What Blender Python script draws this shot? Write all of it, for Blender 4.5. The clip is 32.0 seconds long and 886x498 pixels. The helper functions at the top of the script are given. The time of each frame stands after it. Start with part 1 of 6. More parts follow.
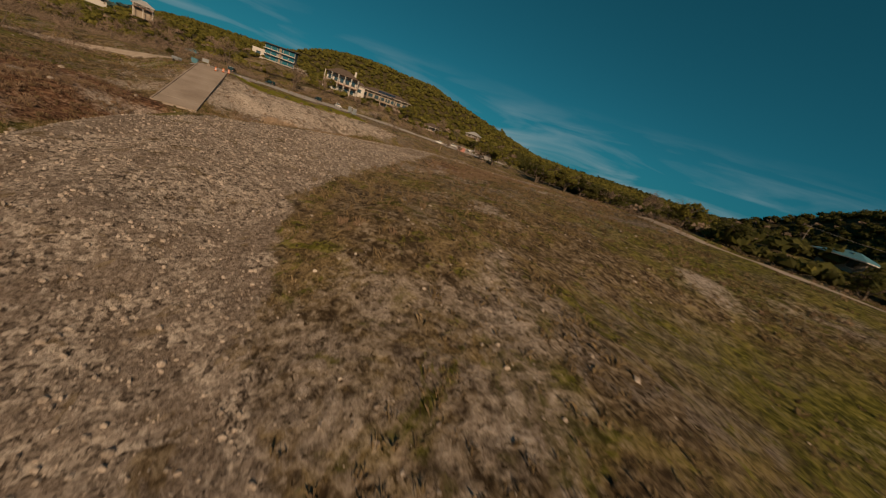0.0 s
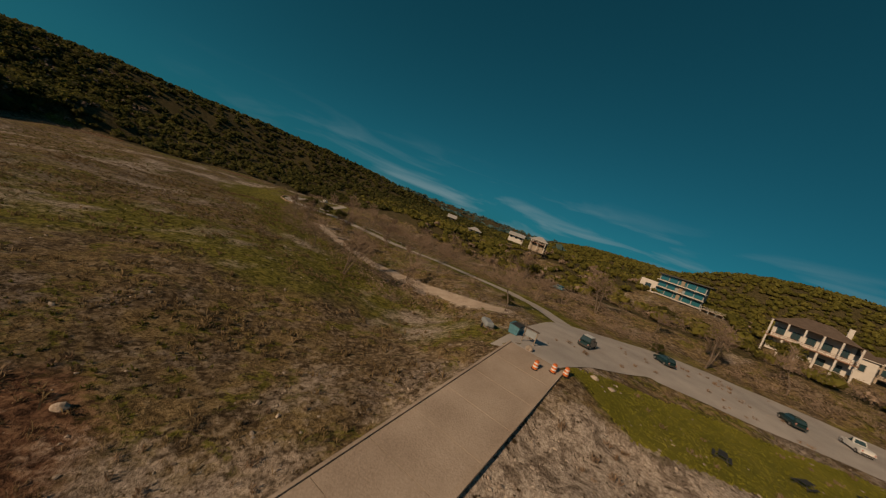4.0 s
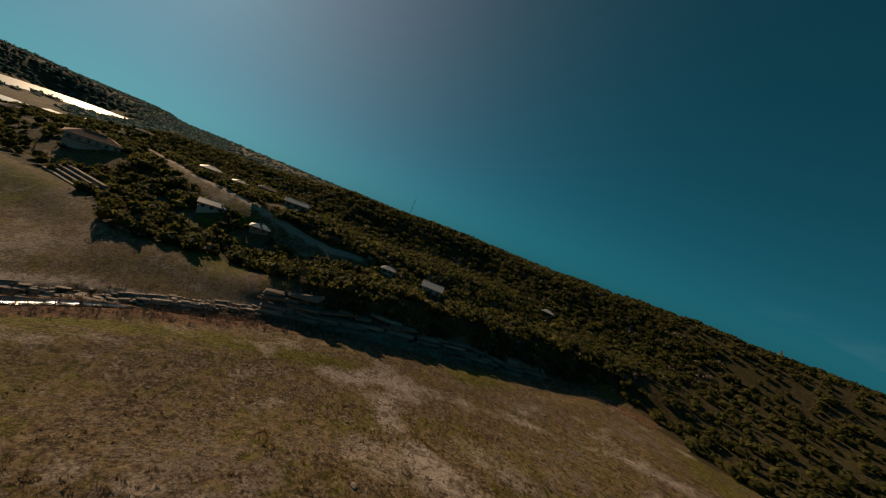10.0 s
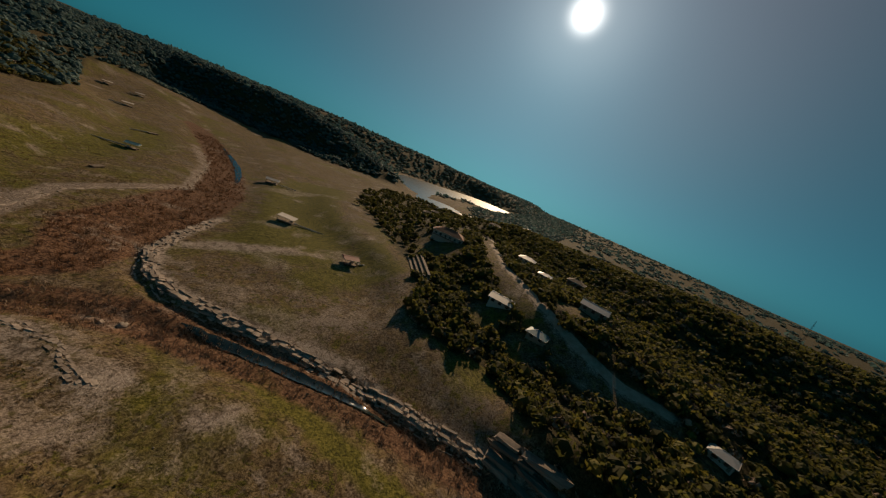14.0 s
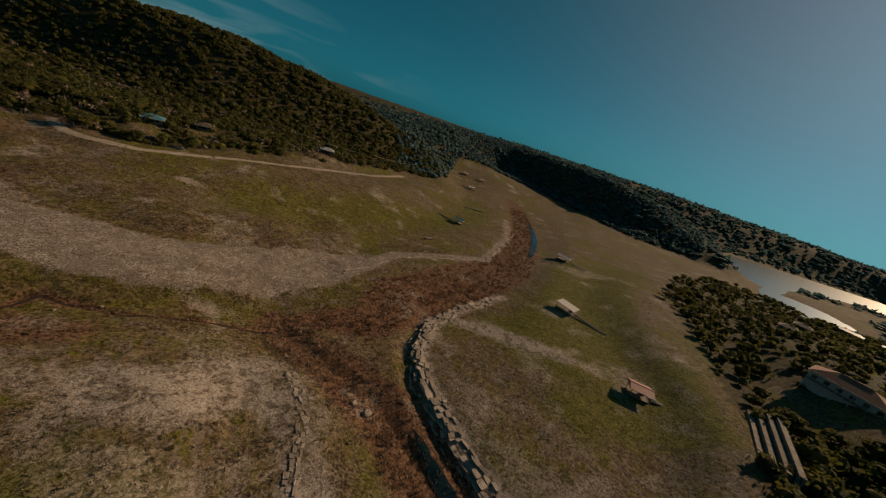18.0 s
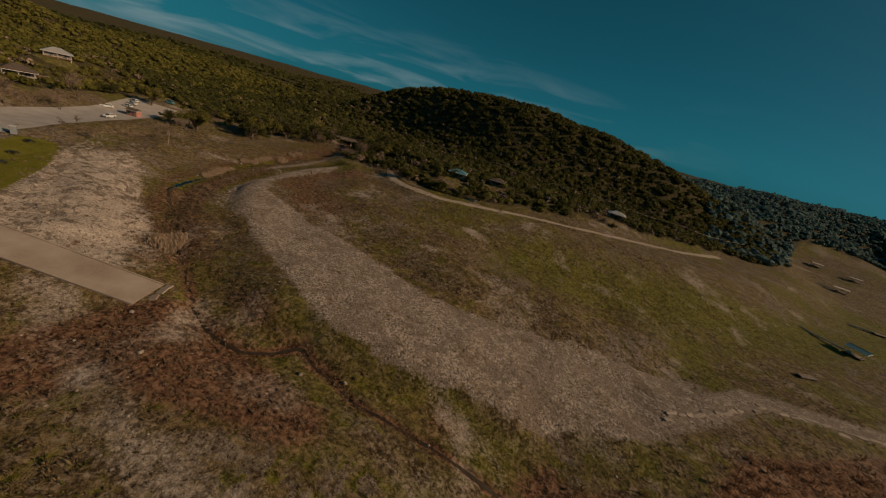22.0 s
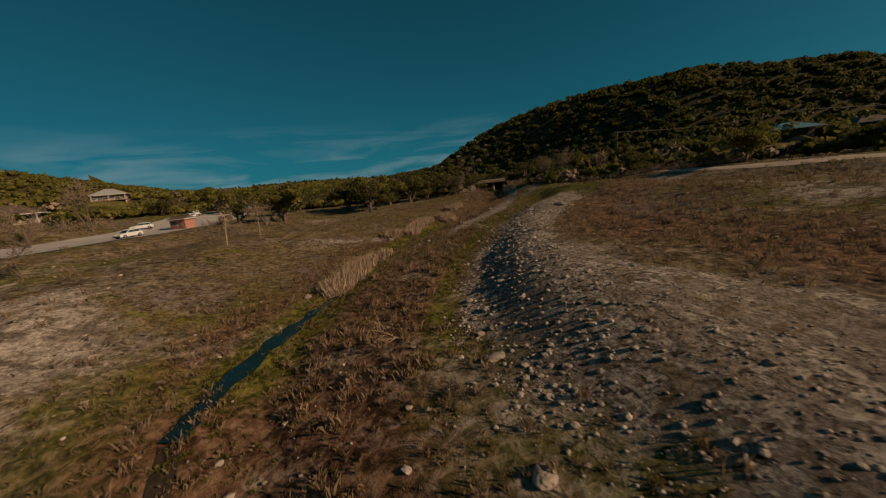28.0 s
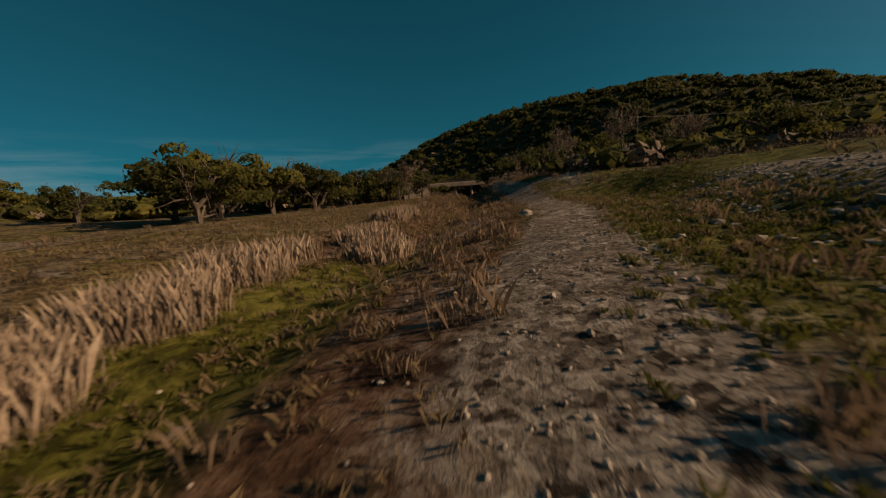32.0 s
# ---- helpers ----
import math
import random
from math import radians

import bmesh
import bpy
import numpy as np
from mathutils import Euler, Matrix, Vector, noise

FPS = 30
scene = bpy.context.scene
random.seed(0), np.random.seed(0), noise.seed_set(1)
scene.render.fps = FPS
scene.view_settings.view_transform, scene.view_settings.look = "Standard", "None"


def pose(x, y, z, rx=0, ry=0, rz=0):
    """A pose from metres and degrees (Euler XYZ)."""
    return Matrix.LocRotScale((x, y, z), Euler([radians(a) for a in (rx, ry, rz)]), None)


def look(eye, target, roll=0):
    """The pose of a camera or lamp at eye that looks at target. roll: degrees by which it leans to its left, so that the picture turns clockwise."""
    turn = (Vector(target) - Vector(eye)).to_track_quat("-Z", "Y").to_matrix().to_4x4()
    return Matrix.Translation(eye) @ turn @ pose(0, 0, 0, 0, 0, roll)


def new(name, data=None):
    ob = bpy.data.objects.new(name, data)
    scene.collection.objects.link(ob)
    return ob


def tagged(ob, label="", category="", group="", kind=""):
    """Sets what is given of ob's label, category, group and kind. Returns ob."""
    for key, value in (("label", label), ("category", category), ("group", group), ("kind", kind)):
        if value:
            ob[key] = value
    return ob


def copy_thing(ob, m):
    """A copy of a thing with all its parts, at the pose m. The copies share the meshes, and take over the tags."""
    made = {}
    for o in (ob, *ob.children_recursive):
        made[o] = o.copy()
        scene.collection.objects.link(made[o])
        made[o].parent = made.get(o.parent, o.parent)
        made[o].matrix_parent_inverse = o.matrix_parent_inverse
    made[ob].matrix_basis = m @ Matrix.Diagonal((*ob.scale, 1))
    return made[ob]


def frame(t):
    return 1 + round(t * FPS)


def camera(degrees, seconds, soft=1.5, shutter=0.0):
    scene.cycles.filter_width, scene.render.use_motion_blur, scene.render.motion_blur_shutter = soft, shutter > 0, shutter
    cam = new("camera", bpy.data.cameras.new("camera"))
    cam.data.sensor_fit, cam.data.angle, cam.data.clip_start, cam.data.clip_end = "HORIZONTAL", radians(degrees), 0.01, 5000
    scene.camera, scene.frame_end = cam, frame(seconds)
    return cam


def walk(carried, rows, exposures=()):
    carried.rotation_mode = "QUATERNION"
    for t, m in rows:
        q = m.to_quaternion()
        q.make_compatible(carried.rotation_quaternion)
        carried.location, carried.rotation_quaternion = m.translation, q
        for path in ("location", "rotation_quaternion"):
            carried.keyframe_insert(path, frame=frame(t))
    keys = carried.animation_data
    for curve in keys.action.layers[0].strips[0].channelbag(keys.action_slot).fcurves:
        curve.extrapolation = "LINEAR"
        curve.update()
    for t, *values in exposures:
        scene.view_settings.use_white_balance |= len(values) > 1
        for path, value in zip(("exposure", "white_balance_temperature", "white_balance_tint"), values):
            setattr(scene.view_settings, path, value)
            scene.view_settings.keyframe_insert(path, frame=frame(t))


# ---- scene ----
# ---- the camera and its flight ----
cam = camera(104.69, 32.0, soft=1.2, shutter=0.15)
PATH = [
    (0.0, (-54.65, -49.58, 11.00), (-35.57, -50.66, 5.11), 19.28),
    (0.5, (-42.47, -44.51, 12.55), (-23.34, -43.04, 6.90), 19.95),
    (1.0, (-30.65, -38.98, 13.99), (-11.81, -34.90, 8.66), 20.75),
    (1.5, (-19.70, -32.82, 15.30), (-1.56, -25.95, 10.42), 21.01),
    (2.0, (-9.83, -26.25, 16.43), (7.14, -16.58, 12.11), 20.60),
    (2.5, (-0.78, -19.52, 17.34), (14.60, -7.24, 13.78), 19.18),
    (4.5, (18.09, 1.68, 21.74), (25.95, 19.99, 20.00), 21.51),
    (5.0, (21.21, 11.46, 24.18), (26.56, 30.68, 22.78), 22.37),
    (5.5, (23.16, 20.79, 26.87), (25.85, 40.58, 25.70), 23.07),
    (6.0, (23.70, 29.77, 29.48), (23.74, 49.74, 28.38), 23.37),
    (6.5, (22.94, 38.19, 31.83), (21.03, 58.06, 30.74), 23.32),
    (7.0, (21.20, 45.86, 33.98), (17.57, 65.49, 32.84), 23.40),
    (7.5, (19.02, 52.84, 35.79), (13.51, 72.03, 34.62), 23.08),
    (8.0, (16.73, 59.27, 37.28), (9.08, 77.71, 36.12), 22.65),
    (8.5, (14.37, 65.22, 38.56), (4.38, 82.52, 37.45), 21.33),
    (9.0, (11.12, 70.92, 39.66), (-1.30, 86.56, 38.69), 20.58),
    (9.5, (6.54, 76.49, 40.77), (-8.12, 90.05, 39.78), 21.49),
    (10.0, (1.48, 82.03, 41.89), (-15.04, 93.25, 40.74), 21.95),
    (10.5, (-3.29, 87.33, 43.24), (-21.15, 96.24, 41.91), 22.14),
    (11.0, (-7.43, 91.75, 45.41), (-26.23, 98.38, 43.79), 22.06),
    (11.5, (-11.71, 95.25, 48.02), (-31.12, 99.64, 46.01), 21.74),
    (12.0, (-16.98, 97.99, 50.27), (-36.70, 100.38, 47.93), 22.01),
    (12.5, (-22.79, 99.90, 52.06), (-42.59, 100.16, 49.27), 22.46),
    (13.0, (-28.55, 100.91, 53.65), (-48.17, 98.91, 50.29), 21.70),
    (13.5, (-34.00, 101.14, 55.20), (-53.15, 96.85, 51.35), 23.15),
    (14.0, (-39.23, 100.65, 56.51), (-57.66, 94.16, 52.21), 23.18),
    (14.5, (-44.39, 99.22, 57.42), (-61.95, 90.89, 52.71), 23.11),
    (16.5, (-58.17, 85.96, 60.02), (-70.68, 71.57, 54.00), 23.06),
    (17.0, (-61.41, 82.55, 59.97), (-72.14, 66.92, 53.62), 21.80),
    (17.5, (-64.08, 78.94, 59.63), (-72.89, 62.23, 53.06), 20.32),
    (18.0, (-66.08, 74.70, 58.67), (-73.07, 57.20, 51.98), 19.24),
    (18.5, (-67.66, 69.83, 57.20), (-72.59, 51.64, 50.49), 18.21),
    (19.0, (-68.18, 64.50, 55.67), (-71.18, 45.93, 48.87), 17.12),
    (19.5, (-66.99, 58.78, 54.22), (-68.26, 40.03, 47.39), 17.37),
    (20.0, (-64.53, 52.73, 52.46), (-64.18, 33.97, 45.54), 17.36),
    (20.5, (-61.46, 46.73, 50.07), (-59.46, 28.10, 43.06), 17.05),
    (21.0, (-57.93, 41.01, 47.22), (-54.28, 22.64, 40.21), 16.49),
    (21.5, (-53.89, 35.28, 44.28), (-48.65, 17.33, 37.18), 16.28),
    (22.0, (-49.43, 29.49, 41.33), (-42.59, 12.13, 34.13), 15.36),
    (22.5, (-44.24, 23.84, 38.22), (-35.85, 7.19, 30.97), 14.34),
    (23.0, (-37.95, 18.56, 34.96), (-28.18, 2.66, 27.76), 13.09),
    (23.5, (-30.66, 13.87, 31.70), (-19.96, -1.48, 24.63), 11.81),
    (24.0, (-22.74, 9.68, 28.51), (-11.27, -5.26, 21.78), 10.61),
    (24.5, (-14.40, 5.78, 25.61), (-2.40, -8.91, 19.28), 8.67),
    (25.0, (-5.67, 1.87, 23.02), (6.66, -12.68, 17.00), 6.64),
    (25.5, (3.29, -2.19, 20.25), (15.81, -16.75, 14.66), 4.39),
    (27.5, (33.67, -17.01, 13.61), (45.58, -32.49, 9.27), -3.77),
    (28.0, (39.93, -20.79, 11.73), (51.31, -36.77, 7.85), -6.10),
    (28.5, (45.46, -24.77, 10.31), (56.28, -41.22, 6.84), -7.93),
    (29.0, (50.33, -29.24, 9.34), (60.78, -45.97, 6.01), -9.74),
    (29.5, (54.86, -34.35, 8.63), (65.00, -51.29, 5.40), -9.34),
    (30.0, (58.85, -40.14, 8.18), (68.67, -57.25, 4.91), -9.14),
    (30.5, (62.06, -46.22, 7.90), (71.58, -63.50, 4.63), -8.42),
    (31.0, (64.64, -52.12, 7.57), (73.69, -69.61, 4.04), -6.97),
    (31.5, (66.82, -58.06, 7.00), (75.51, -75.78, 3.78), -5.57),
    (32.0, (68.80, -64.41, 6.37), (77.16, -82.33, 3.37), -4.37),
]
walk(cam, [(t, look(eye, target, roll)) for t, eye, target, roll in PATH],
     [(0.0, -0.28), (1.0, -0.35), (2.5, -0.55), (4.5, -0.45), (11.0, -0.42), (18.0, -0.45), (23.0, -0.62), (28.0, -0.4), (30.0, -0.35), (32.0, -0.35)])

# ---- world, sun, exposure ----
SUN_AZ, SUN_EL = radians(-103.5), radians(26)
SUN_DIR = Vector((math.sin(SUN_AZ) * math.cos(SUN_EL), math.cos(SUN_AZ) * math.cos(SUN_EL), math.sin(SUN_EL)))


def link(tree, *pairs):
    for a, b in pairs:
        tree.links.new(a, b)


def build_world():
    world = bpy.data.worlds.new("sky")
    world.use_nodes = True
    scene.world = world
    t = world.node_tree
    n = t.nodes
    back = n["Background"]
    sky = n.new("ShaderNodeTexSky")
    sky.sky_type = "NISHITA"
    sky.sun_disc = False
    sky.sun_elevation, sky.sun_rotation = SUN_EL, SUN_AZ % (2 * math.pi)
    sky.air_density, sky.dust_density, sky.ozone_density = 1.0, 0.6, 2.0
    grey, pale, grade = n.new("ShaderNodeRGBToBW"), n.new("ShaderNodeMix"), n.new("ShaderNodeMix")
    pale.data_type = "RGBA"
    pale.inputs[0].default_value = 0.84
    even = [n.new("ShaderNodeMath") for _ in range(3)]  # levels the sky towards the sun
    for node, kind, value in zip(even, ("DIVIDE", "POWER", "MULTIPLY"), (3.2, 0.62, 3.2)):
        node.operation = kind
        node.inputs[1].default_value = value
    link(t, (grey.outputs[0], even[0].inputs[0]), (even[0].outputs[0], even[1].inputs[0]), (even[1].outputs[0], even[2].inputs[0]))
    grade.data_type, grade.blend_type = "RGBA", "MULTIPLY"
    grade.inputs[0].default_value = 1.0
    grade.inputs[7].default_value = (0.05, 0.455, 0.605, 1)
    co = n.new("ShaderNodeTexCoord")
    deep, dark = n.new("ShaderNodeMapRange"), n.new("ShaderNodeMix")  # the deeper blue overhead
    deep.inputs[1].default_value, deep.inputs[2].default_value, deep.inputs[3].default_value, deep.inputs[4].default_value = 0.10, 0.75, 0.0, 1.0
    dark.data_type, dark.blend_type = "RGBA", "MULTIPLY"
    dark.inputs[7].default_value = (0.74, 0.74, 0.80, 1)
    # thin high cirrus low over the northern and eastern hills
    sep = n.new("ShaderNodeSeparateXYZ")
    mapp = n.new("ShaderNodeMapping")
    mapp.inputs["Scale"].default_value = (1.6, 1.6, 10.0)
    mapp.inputs["Rotation"].default_value = (0.10, 0.05, 0.4)
    cl = n.new("ShaderNodeTexNoise")
    cl.inputs["Scale"].default_value, cl.inputs["Detail"].default_value, cl.inputs["Distortion"].default_value = 2.2, 9.0, 0.55
    ramp = n.new("ShaderNodeMapRange")
    ramp.inputs[1].default_value, ramp.inputs[2].default_value = 0.50, 0.70
    side = n.new("ShaderNodeMapRange")
    side.inputs[1].default_value, side.inputs[2].default_value = -0.25, 0.5
    low = n.new("ShaderNodeMapRange")
    low.inputs[1].default_value, low.inputs[2].default_value, low.inputs[3].default_value, low.inputs[4].default_value = 0.03, 0.18, 1.0, 0.0
    m1, m2, m3 = (n.new("ShaderNodeMath") for _ in range(3))
    for m in (m1, m2, m3):
        m.operation = "MULTIPLY"
    m3.inputs[1].default_value = 0.8
    cloud = n.new("ShaderNodeMix")
    cloud.data_type = "RGBA"
    cloud.inputs[7].default_value = (3.2, 4.6, 5.0, 1)
    # the glow round the sun
    dot = n.new("ShaderNodeVectorMath")
    dot.operation = "DOT_PRODUCT"
    dot.inputs[1].default_value = SUN_DIR
    glows = []
    for power, gain, tone in ((4, 0.75, (1.15, 0.42, 0.38, 1)), (9, 1.7, (1.20, 0.80, 0.78, 1)), (120, 3.0, (1.0, 0.90, 0.84, 1)), (2400, 40.0, (1.0, 0.97, 0.92, 1))):
        c = n.new("ShaderNodeMath")
        c.operation = "MAXIMUM"
        c.inputs[1].default_value = 0.0
        p = n.new("ShaderNodeMath")
        p.operation = "POWER"
        p.inputs[1].default_value = power
        g = n.new("ShaderNodeMix")
        g.data_type, g.blend_type = "RGBA", "MIX"
        g.inputs[6].default_value = (0, 0, 0, 1)
        g.inputs[7].default_value = tuple(v * gain for v in tone[:3]) + (1,)
        link(t, (dot.outputs["Value"], c.inputs[0]), (c.outputs[0], p.inputs[0]), (p.outputs[0], g.inputs[0]))
        glows.append(g)
    total = None
    for g in glows:
        a = n.new("ShaderNodeMix")
        a.data_type, a.blend_type = "RGBA", "ADD"
        a.inputs[0].default_value = 1.0
        link(t, (g.outputs[2], a.inputs[7]), ((total or cloud).outputs[2], a.inputs[6]))
        total = a
    link(t, (co.outputs["Generated"], mapp.inputs[0]), (mapp.outputs[0], cl.inputs["Vector"]), (cl.outputs["Fac"], ramp.inputs[0]),
         (co.outputs["Generated"], sep.inputs[0]), (sep.outputs["X"], side.inputs[0]), (sep.outputs["Z"], low.inputs[0]),
         (ramp.outputs[0], m1.inputs[0]), (side.outputs[0], m1.inputs[1]), (m1.outputs[0], m2.inputs[0]), (low.outputs[0], m2.inputs[1]),
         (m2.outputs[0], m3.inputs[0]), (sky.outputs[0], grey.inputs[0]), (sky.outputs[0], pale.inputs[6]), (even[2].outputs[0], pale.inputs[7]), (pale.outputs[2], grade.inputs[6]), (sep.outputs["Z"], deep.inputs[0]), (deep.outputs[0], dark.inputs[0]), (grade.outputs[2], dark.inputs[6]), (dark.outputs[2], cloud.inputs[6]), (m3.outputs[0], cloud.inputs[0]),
         (co.outputs["Generated"], dot.inputs[0]), (total.outputs[2], back.inputs["Color"]))
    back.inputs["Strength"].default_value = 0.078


build_world()
sun_data = bpy.data.lights.new("sun", "SUN")
sun_data.energy, sun_data.angle, sun_data.color = 4.7, radians(0.53), (1.0, 0.71, 0.43)
sun = new("sun", sun_data)
sun.matrix_world = look((0, 0, 300), Vector((0, 0, 300)) - SUN_DIR)


# ---- materials ----
def material(name, colours, scale=1.0, rough=0.85, bump=0.3, fine=18.0, metal=0.0, spread=0.0, detail=6.0, spec=0.3, leaf=0.0):
    """A procedural surface: two or three colours mixed by noise at two scales, relief, and a tone that varies from piece to piece."""
    m = bpy.data.materials.new(name)
    m.use_nodes = True
    t, n = m.node_tree, m.node_tree.nodes
    b = n["Principled BSDF"]
    b.inputs["Roughness"].default_value, b.inputs["Metallic"].default_value = rough, metal
    b.inputs["Specular IOR Level"].default_value = spec
    co = n.new("ShaderNodeTexCoord")
    big, small = n.new("ShaderNodeTexNoise"), n.new("ShaderNodeTexNoise")
    big.inputs["Scale"].default_value, big.inputs["Detail"].default_value = scale, detail
    small.inputs["Scale"].default_value, small.inputs["Detail"].default_value = scale * fine, 4.0
    ramp = n.new("ShaderNodeValToRGB")
    ramp.color_ramp.elements[0].position, ramp.color_ramp.elements[1].position = 0.30, 0.70
    ramp.color_ramp.elements[0].color = (*colours[0], 1)
    ramp.color_ramp.elements[1].color = (*colours[-1], 1)
    if len(colours) == 3:
        ramp.color_ramp.elements.new(0.5).color = (*colours[1], 1)
    mixv = n.new("ShaderNodeMix")
    mixv.inputs[0].default_value = 0.4
    link(t, (co.outputs["Object"], big.inputs["Vector"]), (co.outputs["Object"], small.inputs["Vector"]),
         (big.outputs["Fac"], mixv.inputs[2]), (small.outputs["Fac"], mixv.inputs[3]), (mixv.outputs[0], ramp.inputs[0]))
    out = ramp.outputs[0]
    if spread:
        isl, obi, add = n.new("ShaderNodeNewGeometry"), n.new("ShaderNodeObjectInfo"), n.new("ShaderNodeMath")
        frac, rng = n.new("ShaderNodeMath"), n.new("ShaderNodeMapRange")
        add.operation, frac.operation = "ADD", "FRACT"
        rng.inputs[3].default_value, rng.inputs[4].default_value = 1 - spread, 1 + spread
        tone = n.new("ShaderNodeMix")
        tone.data_type, tone.blend_type = "RGBA", "MULTIPLY"
        tone.inputs[0].default_value = 1.0
        comb = n.new("ShaderNodeCombineColor")
        link(t, (isl.outputs["Random Per Island"], add.inputs[0]), (obi.outputs["Random"], add.inputs[1]), (add.outputs[0], frac.inputs[0]),
             (frac.outputs[0], rng.inputs[0]), (rng.outputs[0], comb.inputs[0]), (rng.outputs[0], comb.inputs[1]), (rng.outputs[0], comb.inputs[2]),
             (out, tone.inputs[6]), (comb.outputs[0], tone.inputs[7]))
        out = tone.outputs[2]
    link(t, (out, b.inputs["Base Color"]))
    if leaf:
        tr, ms = n.new("ShaderNodeBsdfTranslucent"), n.new("ShaderNodeMixShader")
        ms.inputs[0].default_value = leaf
        link(t, (out, tr.inputs["Color"]), (b.outputs[0], ms.inputs[1]), (tr.outputs[0], ms.inputs[2]), (ms.outputs[0], n["Material Output"].inputs["Surface"]))
    if bump:
        bp = n.new("ShaderNodeBump")
        bp.inputs["Strength"].default_value, bp.inputs["Distance"].default_value = bump, 0.05 / max(scale, 0.05)
        link(t, (small.outputs["Fac"], bp.inputs["Height"]), (bp.outputs[0], b.inputs["Normal"]))
    return m


def ground_material():
    """Bare earth, meadow, pale sand, gravel and red-brown weeds, laid out by the zones of the land."""
    m = bpy.data.materials.new("land")
    m.use_nodes = True
    t, n = m.node_tree, m.node_tree.nodes
    b = n["Principled BSDF"]
    b.inputs["Roughness"].default_value, b.inputs["Specular IOR Level"].default_value = 0.95, 0.15
    b.inputs["Diffuse Roughness"].default_value = 0.15
    co = n.new("ShaderNodeTexCoord")

    def noise_tex(scale, detail=5.0, warp=0.0, rough=0.6):
        x = n.new("ShaderNodeTexNoise")
        x.inputs["Scale"].default_value, x.inputs["Detail"].default_value = scale, detail
        x.inputs["Distortion"].default_value, x.inputs["Roughness"].default_value = warp, rough
        link(t, (co.outputs["Object"], x.inputs["Vector"]))
        return x.outputs["Fac"]

    def ramp(fac, *stops):
        r = n.new("ShaderNodeValToRGB")
        e = r.color_ramp.elements
        e[0].position, e[0].color = stops[0][0], (*stops[0][1], 1)
        e[1].position, e[1].color = stops[-1][0], (*stops[-1][1], 1)
        for p, c in stops[1:-1]:
            e.new(p).color = (*c, 1)
        link(t, (fac, r.inputs[0]))
        return r.outputs[0]

    def mix(fac, a, c):
        x = n.new("ShaderNodeMix")
        x.data_type = "RGBA"
        link(t, (fac, x.inputs[0]), (a, x.inputs[6]), (c, x.inputs[7]))
        return x.outputs[2]

    def soft(weight, grain, lo, hi):
        """The zone's weight, broken up at its edge by grain."""
        s = n.new("ShaderNodeMath")
        s.operation = "ADD"
        r = n.new("ShaderNodeMapRange")
        r.inputs[1].default_value, r.inputs[2].default_value = lo, hi
        link(t, (weight, s.inputs[0]), (grain, s.inputs[1]), (s.outputs[0], r.inputs[0]))
        return r.outputs[0]

    def blend(a, c, share):
        x = n.new("ShaderNodeMix")
        x.inputs[0].default_value = share
        link(t, (a, x.inputs[2]), (c, x.inputs[3]))
        return x.outputs[0]

    def step(fac, lo, hi):
        r = n.new("ShaderNodeMapRange")
        r.interpolation_type = "SMOOTHSTEP"
        r.inputs[1].default_value, r.inputs[2].default_value = lo, hi
        link(t, (fac, r.inputs[0]))
        return r.outputs[0]

    tuft, fine, patch, wide, grit = noise_tex(1.7, 8, 0.5, 0.68), noise_tex(11, 5), noise_tex(0.16, 8, 1.2, 0.64), noise_tex(0.035, 6, 0.8), noise_tex(4.5, 7, 0.3, 0.78)
    clump, sward = noise_tex(0.62, 9, 0.9, 0.70), noise_tex(0.33, 9, 1.4, 0.66)
    rough = blend(tuft, clump, 0.45)
    earth = ramp(rough, (0.425, (0.036, 0.023, 0.012)), (0.48, (0.098, 0.068, 0.037)), (0.52, (0.165, 0.120, 0.074)), (0.585, (0.29, 0.225, 0.155)))
    straw = ramp(blend(grit, clump, 0.4), (0.42, (0.046, 0.031, 0.013)), (0.49, (0.145, 0.099, 0.045)), (0.58, (0.32, 0.235, 0.125)))
    bare = ramp(blend(grit, rough, 0.5), (0.42, (0.068, 0.049, 0.036)), (0.49, (0.165, 0.128, 0.100)), (0.58, (0.32, 0.26, 0.215)))
    base = mix(step(patch, 0.45, 0.56), earth, straw)
    base = mix(step(blend(sward, wide, 0.5), 0.51, 0.57), base, bare)
    green = ramp(rough, (0.425, (0.042, 0.039, 0.006)), (0.485, (0.100, 0.094, 0.013)), (0.58, (0.215, 0.185, 0.040)))
    base = mix(step(blend(sward, patch, 0.4), 0.525, 0.58), base, green)
    sand = ramp(blend(grit, rough, 0.4), (0.41, (0.150, 0.112, 0.086)), (0.48, (0.335, 0.272, 0.225)), (0.58, (0.60, 0.515, 0.445)))
    cells = []
    for size in (3.2, 8.0):
        vor = n.new("ShaderNodeTexVoronoi")
        vor.inputs["Scale"].default_value = size
        link(t, (co.outputs["Object"], vor.inputs["Vector"]))
        grey = n.new("ShaderNodeSeparateColor")
        link(t, (vor.outputs["Color"], grey.inputs[0]))
        cells.append(grey.outputs[0])
    rubble = ramp(blend(cells[0], cells[1], 0.5), (0.15, (0.045, 0.033, 0.025)), (0.45, (0.250, 0.199, 0.162)), (0.85, (0.54, 0.455, 0.385)))
    silt = ramp(blend(grit, rough, 0.4), (0.42, (0.066, 0.047, 0.034)), (0.49, (0.180, 0.137, 0.107)), (0.58, (0.35, 0.283, 0.235)))
    gravel = mix(step(blend(patch, clump, 0.45), 0.47, 0.55), rubble, silt)
    gravel = mix(step(blend(sward, clump, 0.35), 0.545, 0.60), gravel, earth)
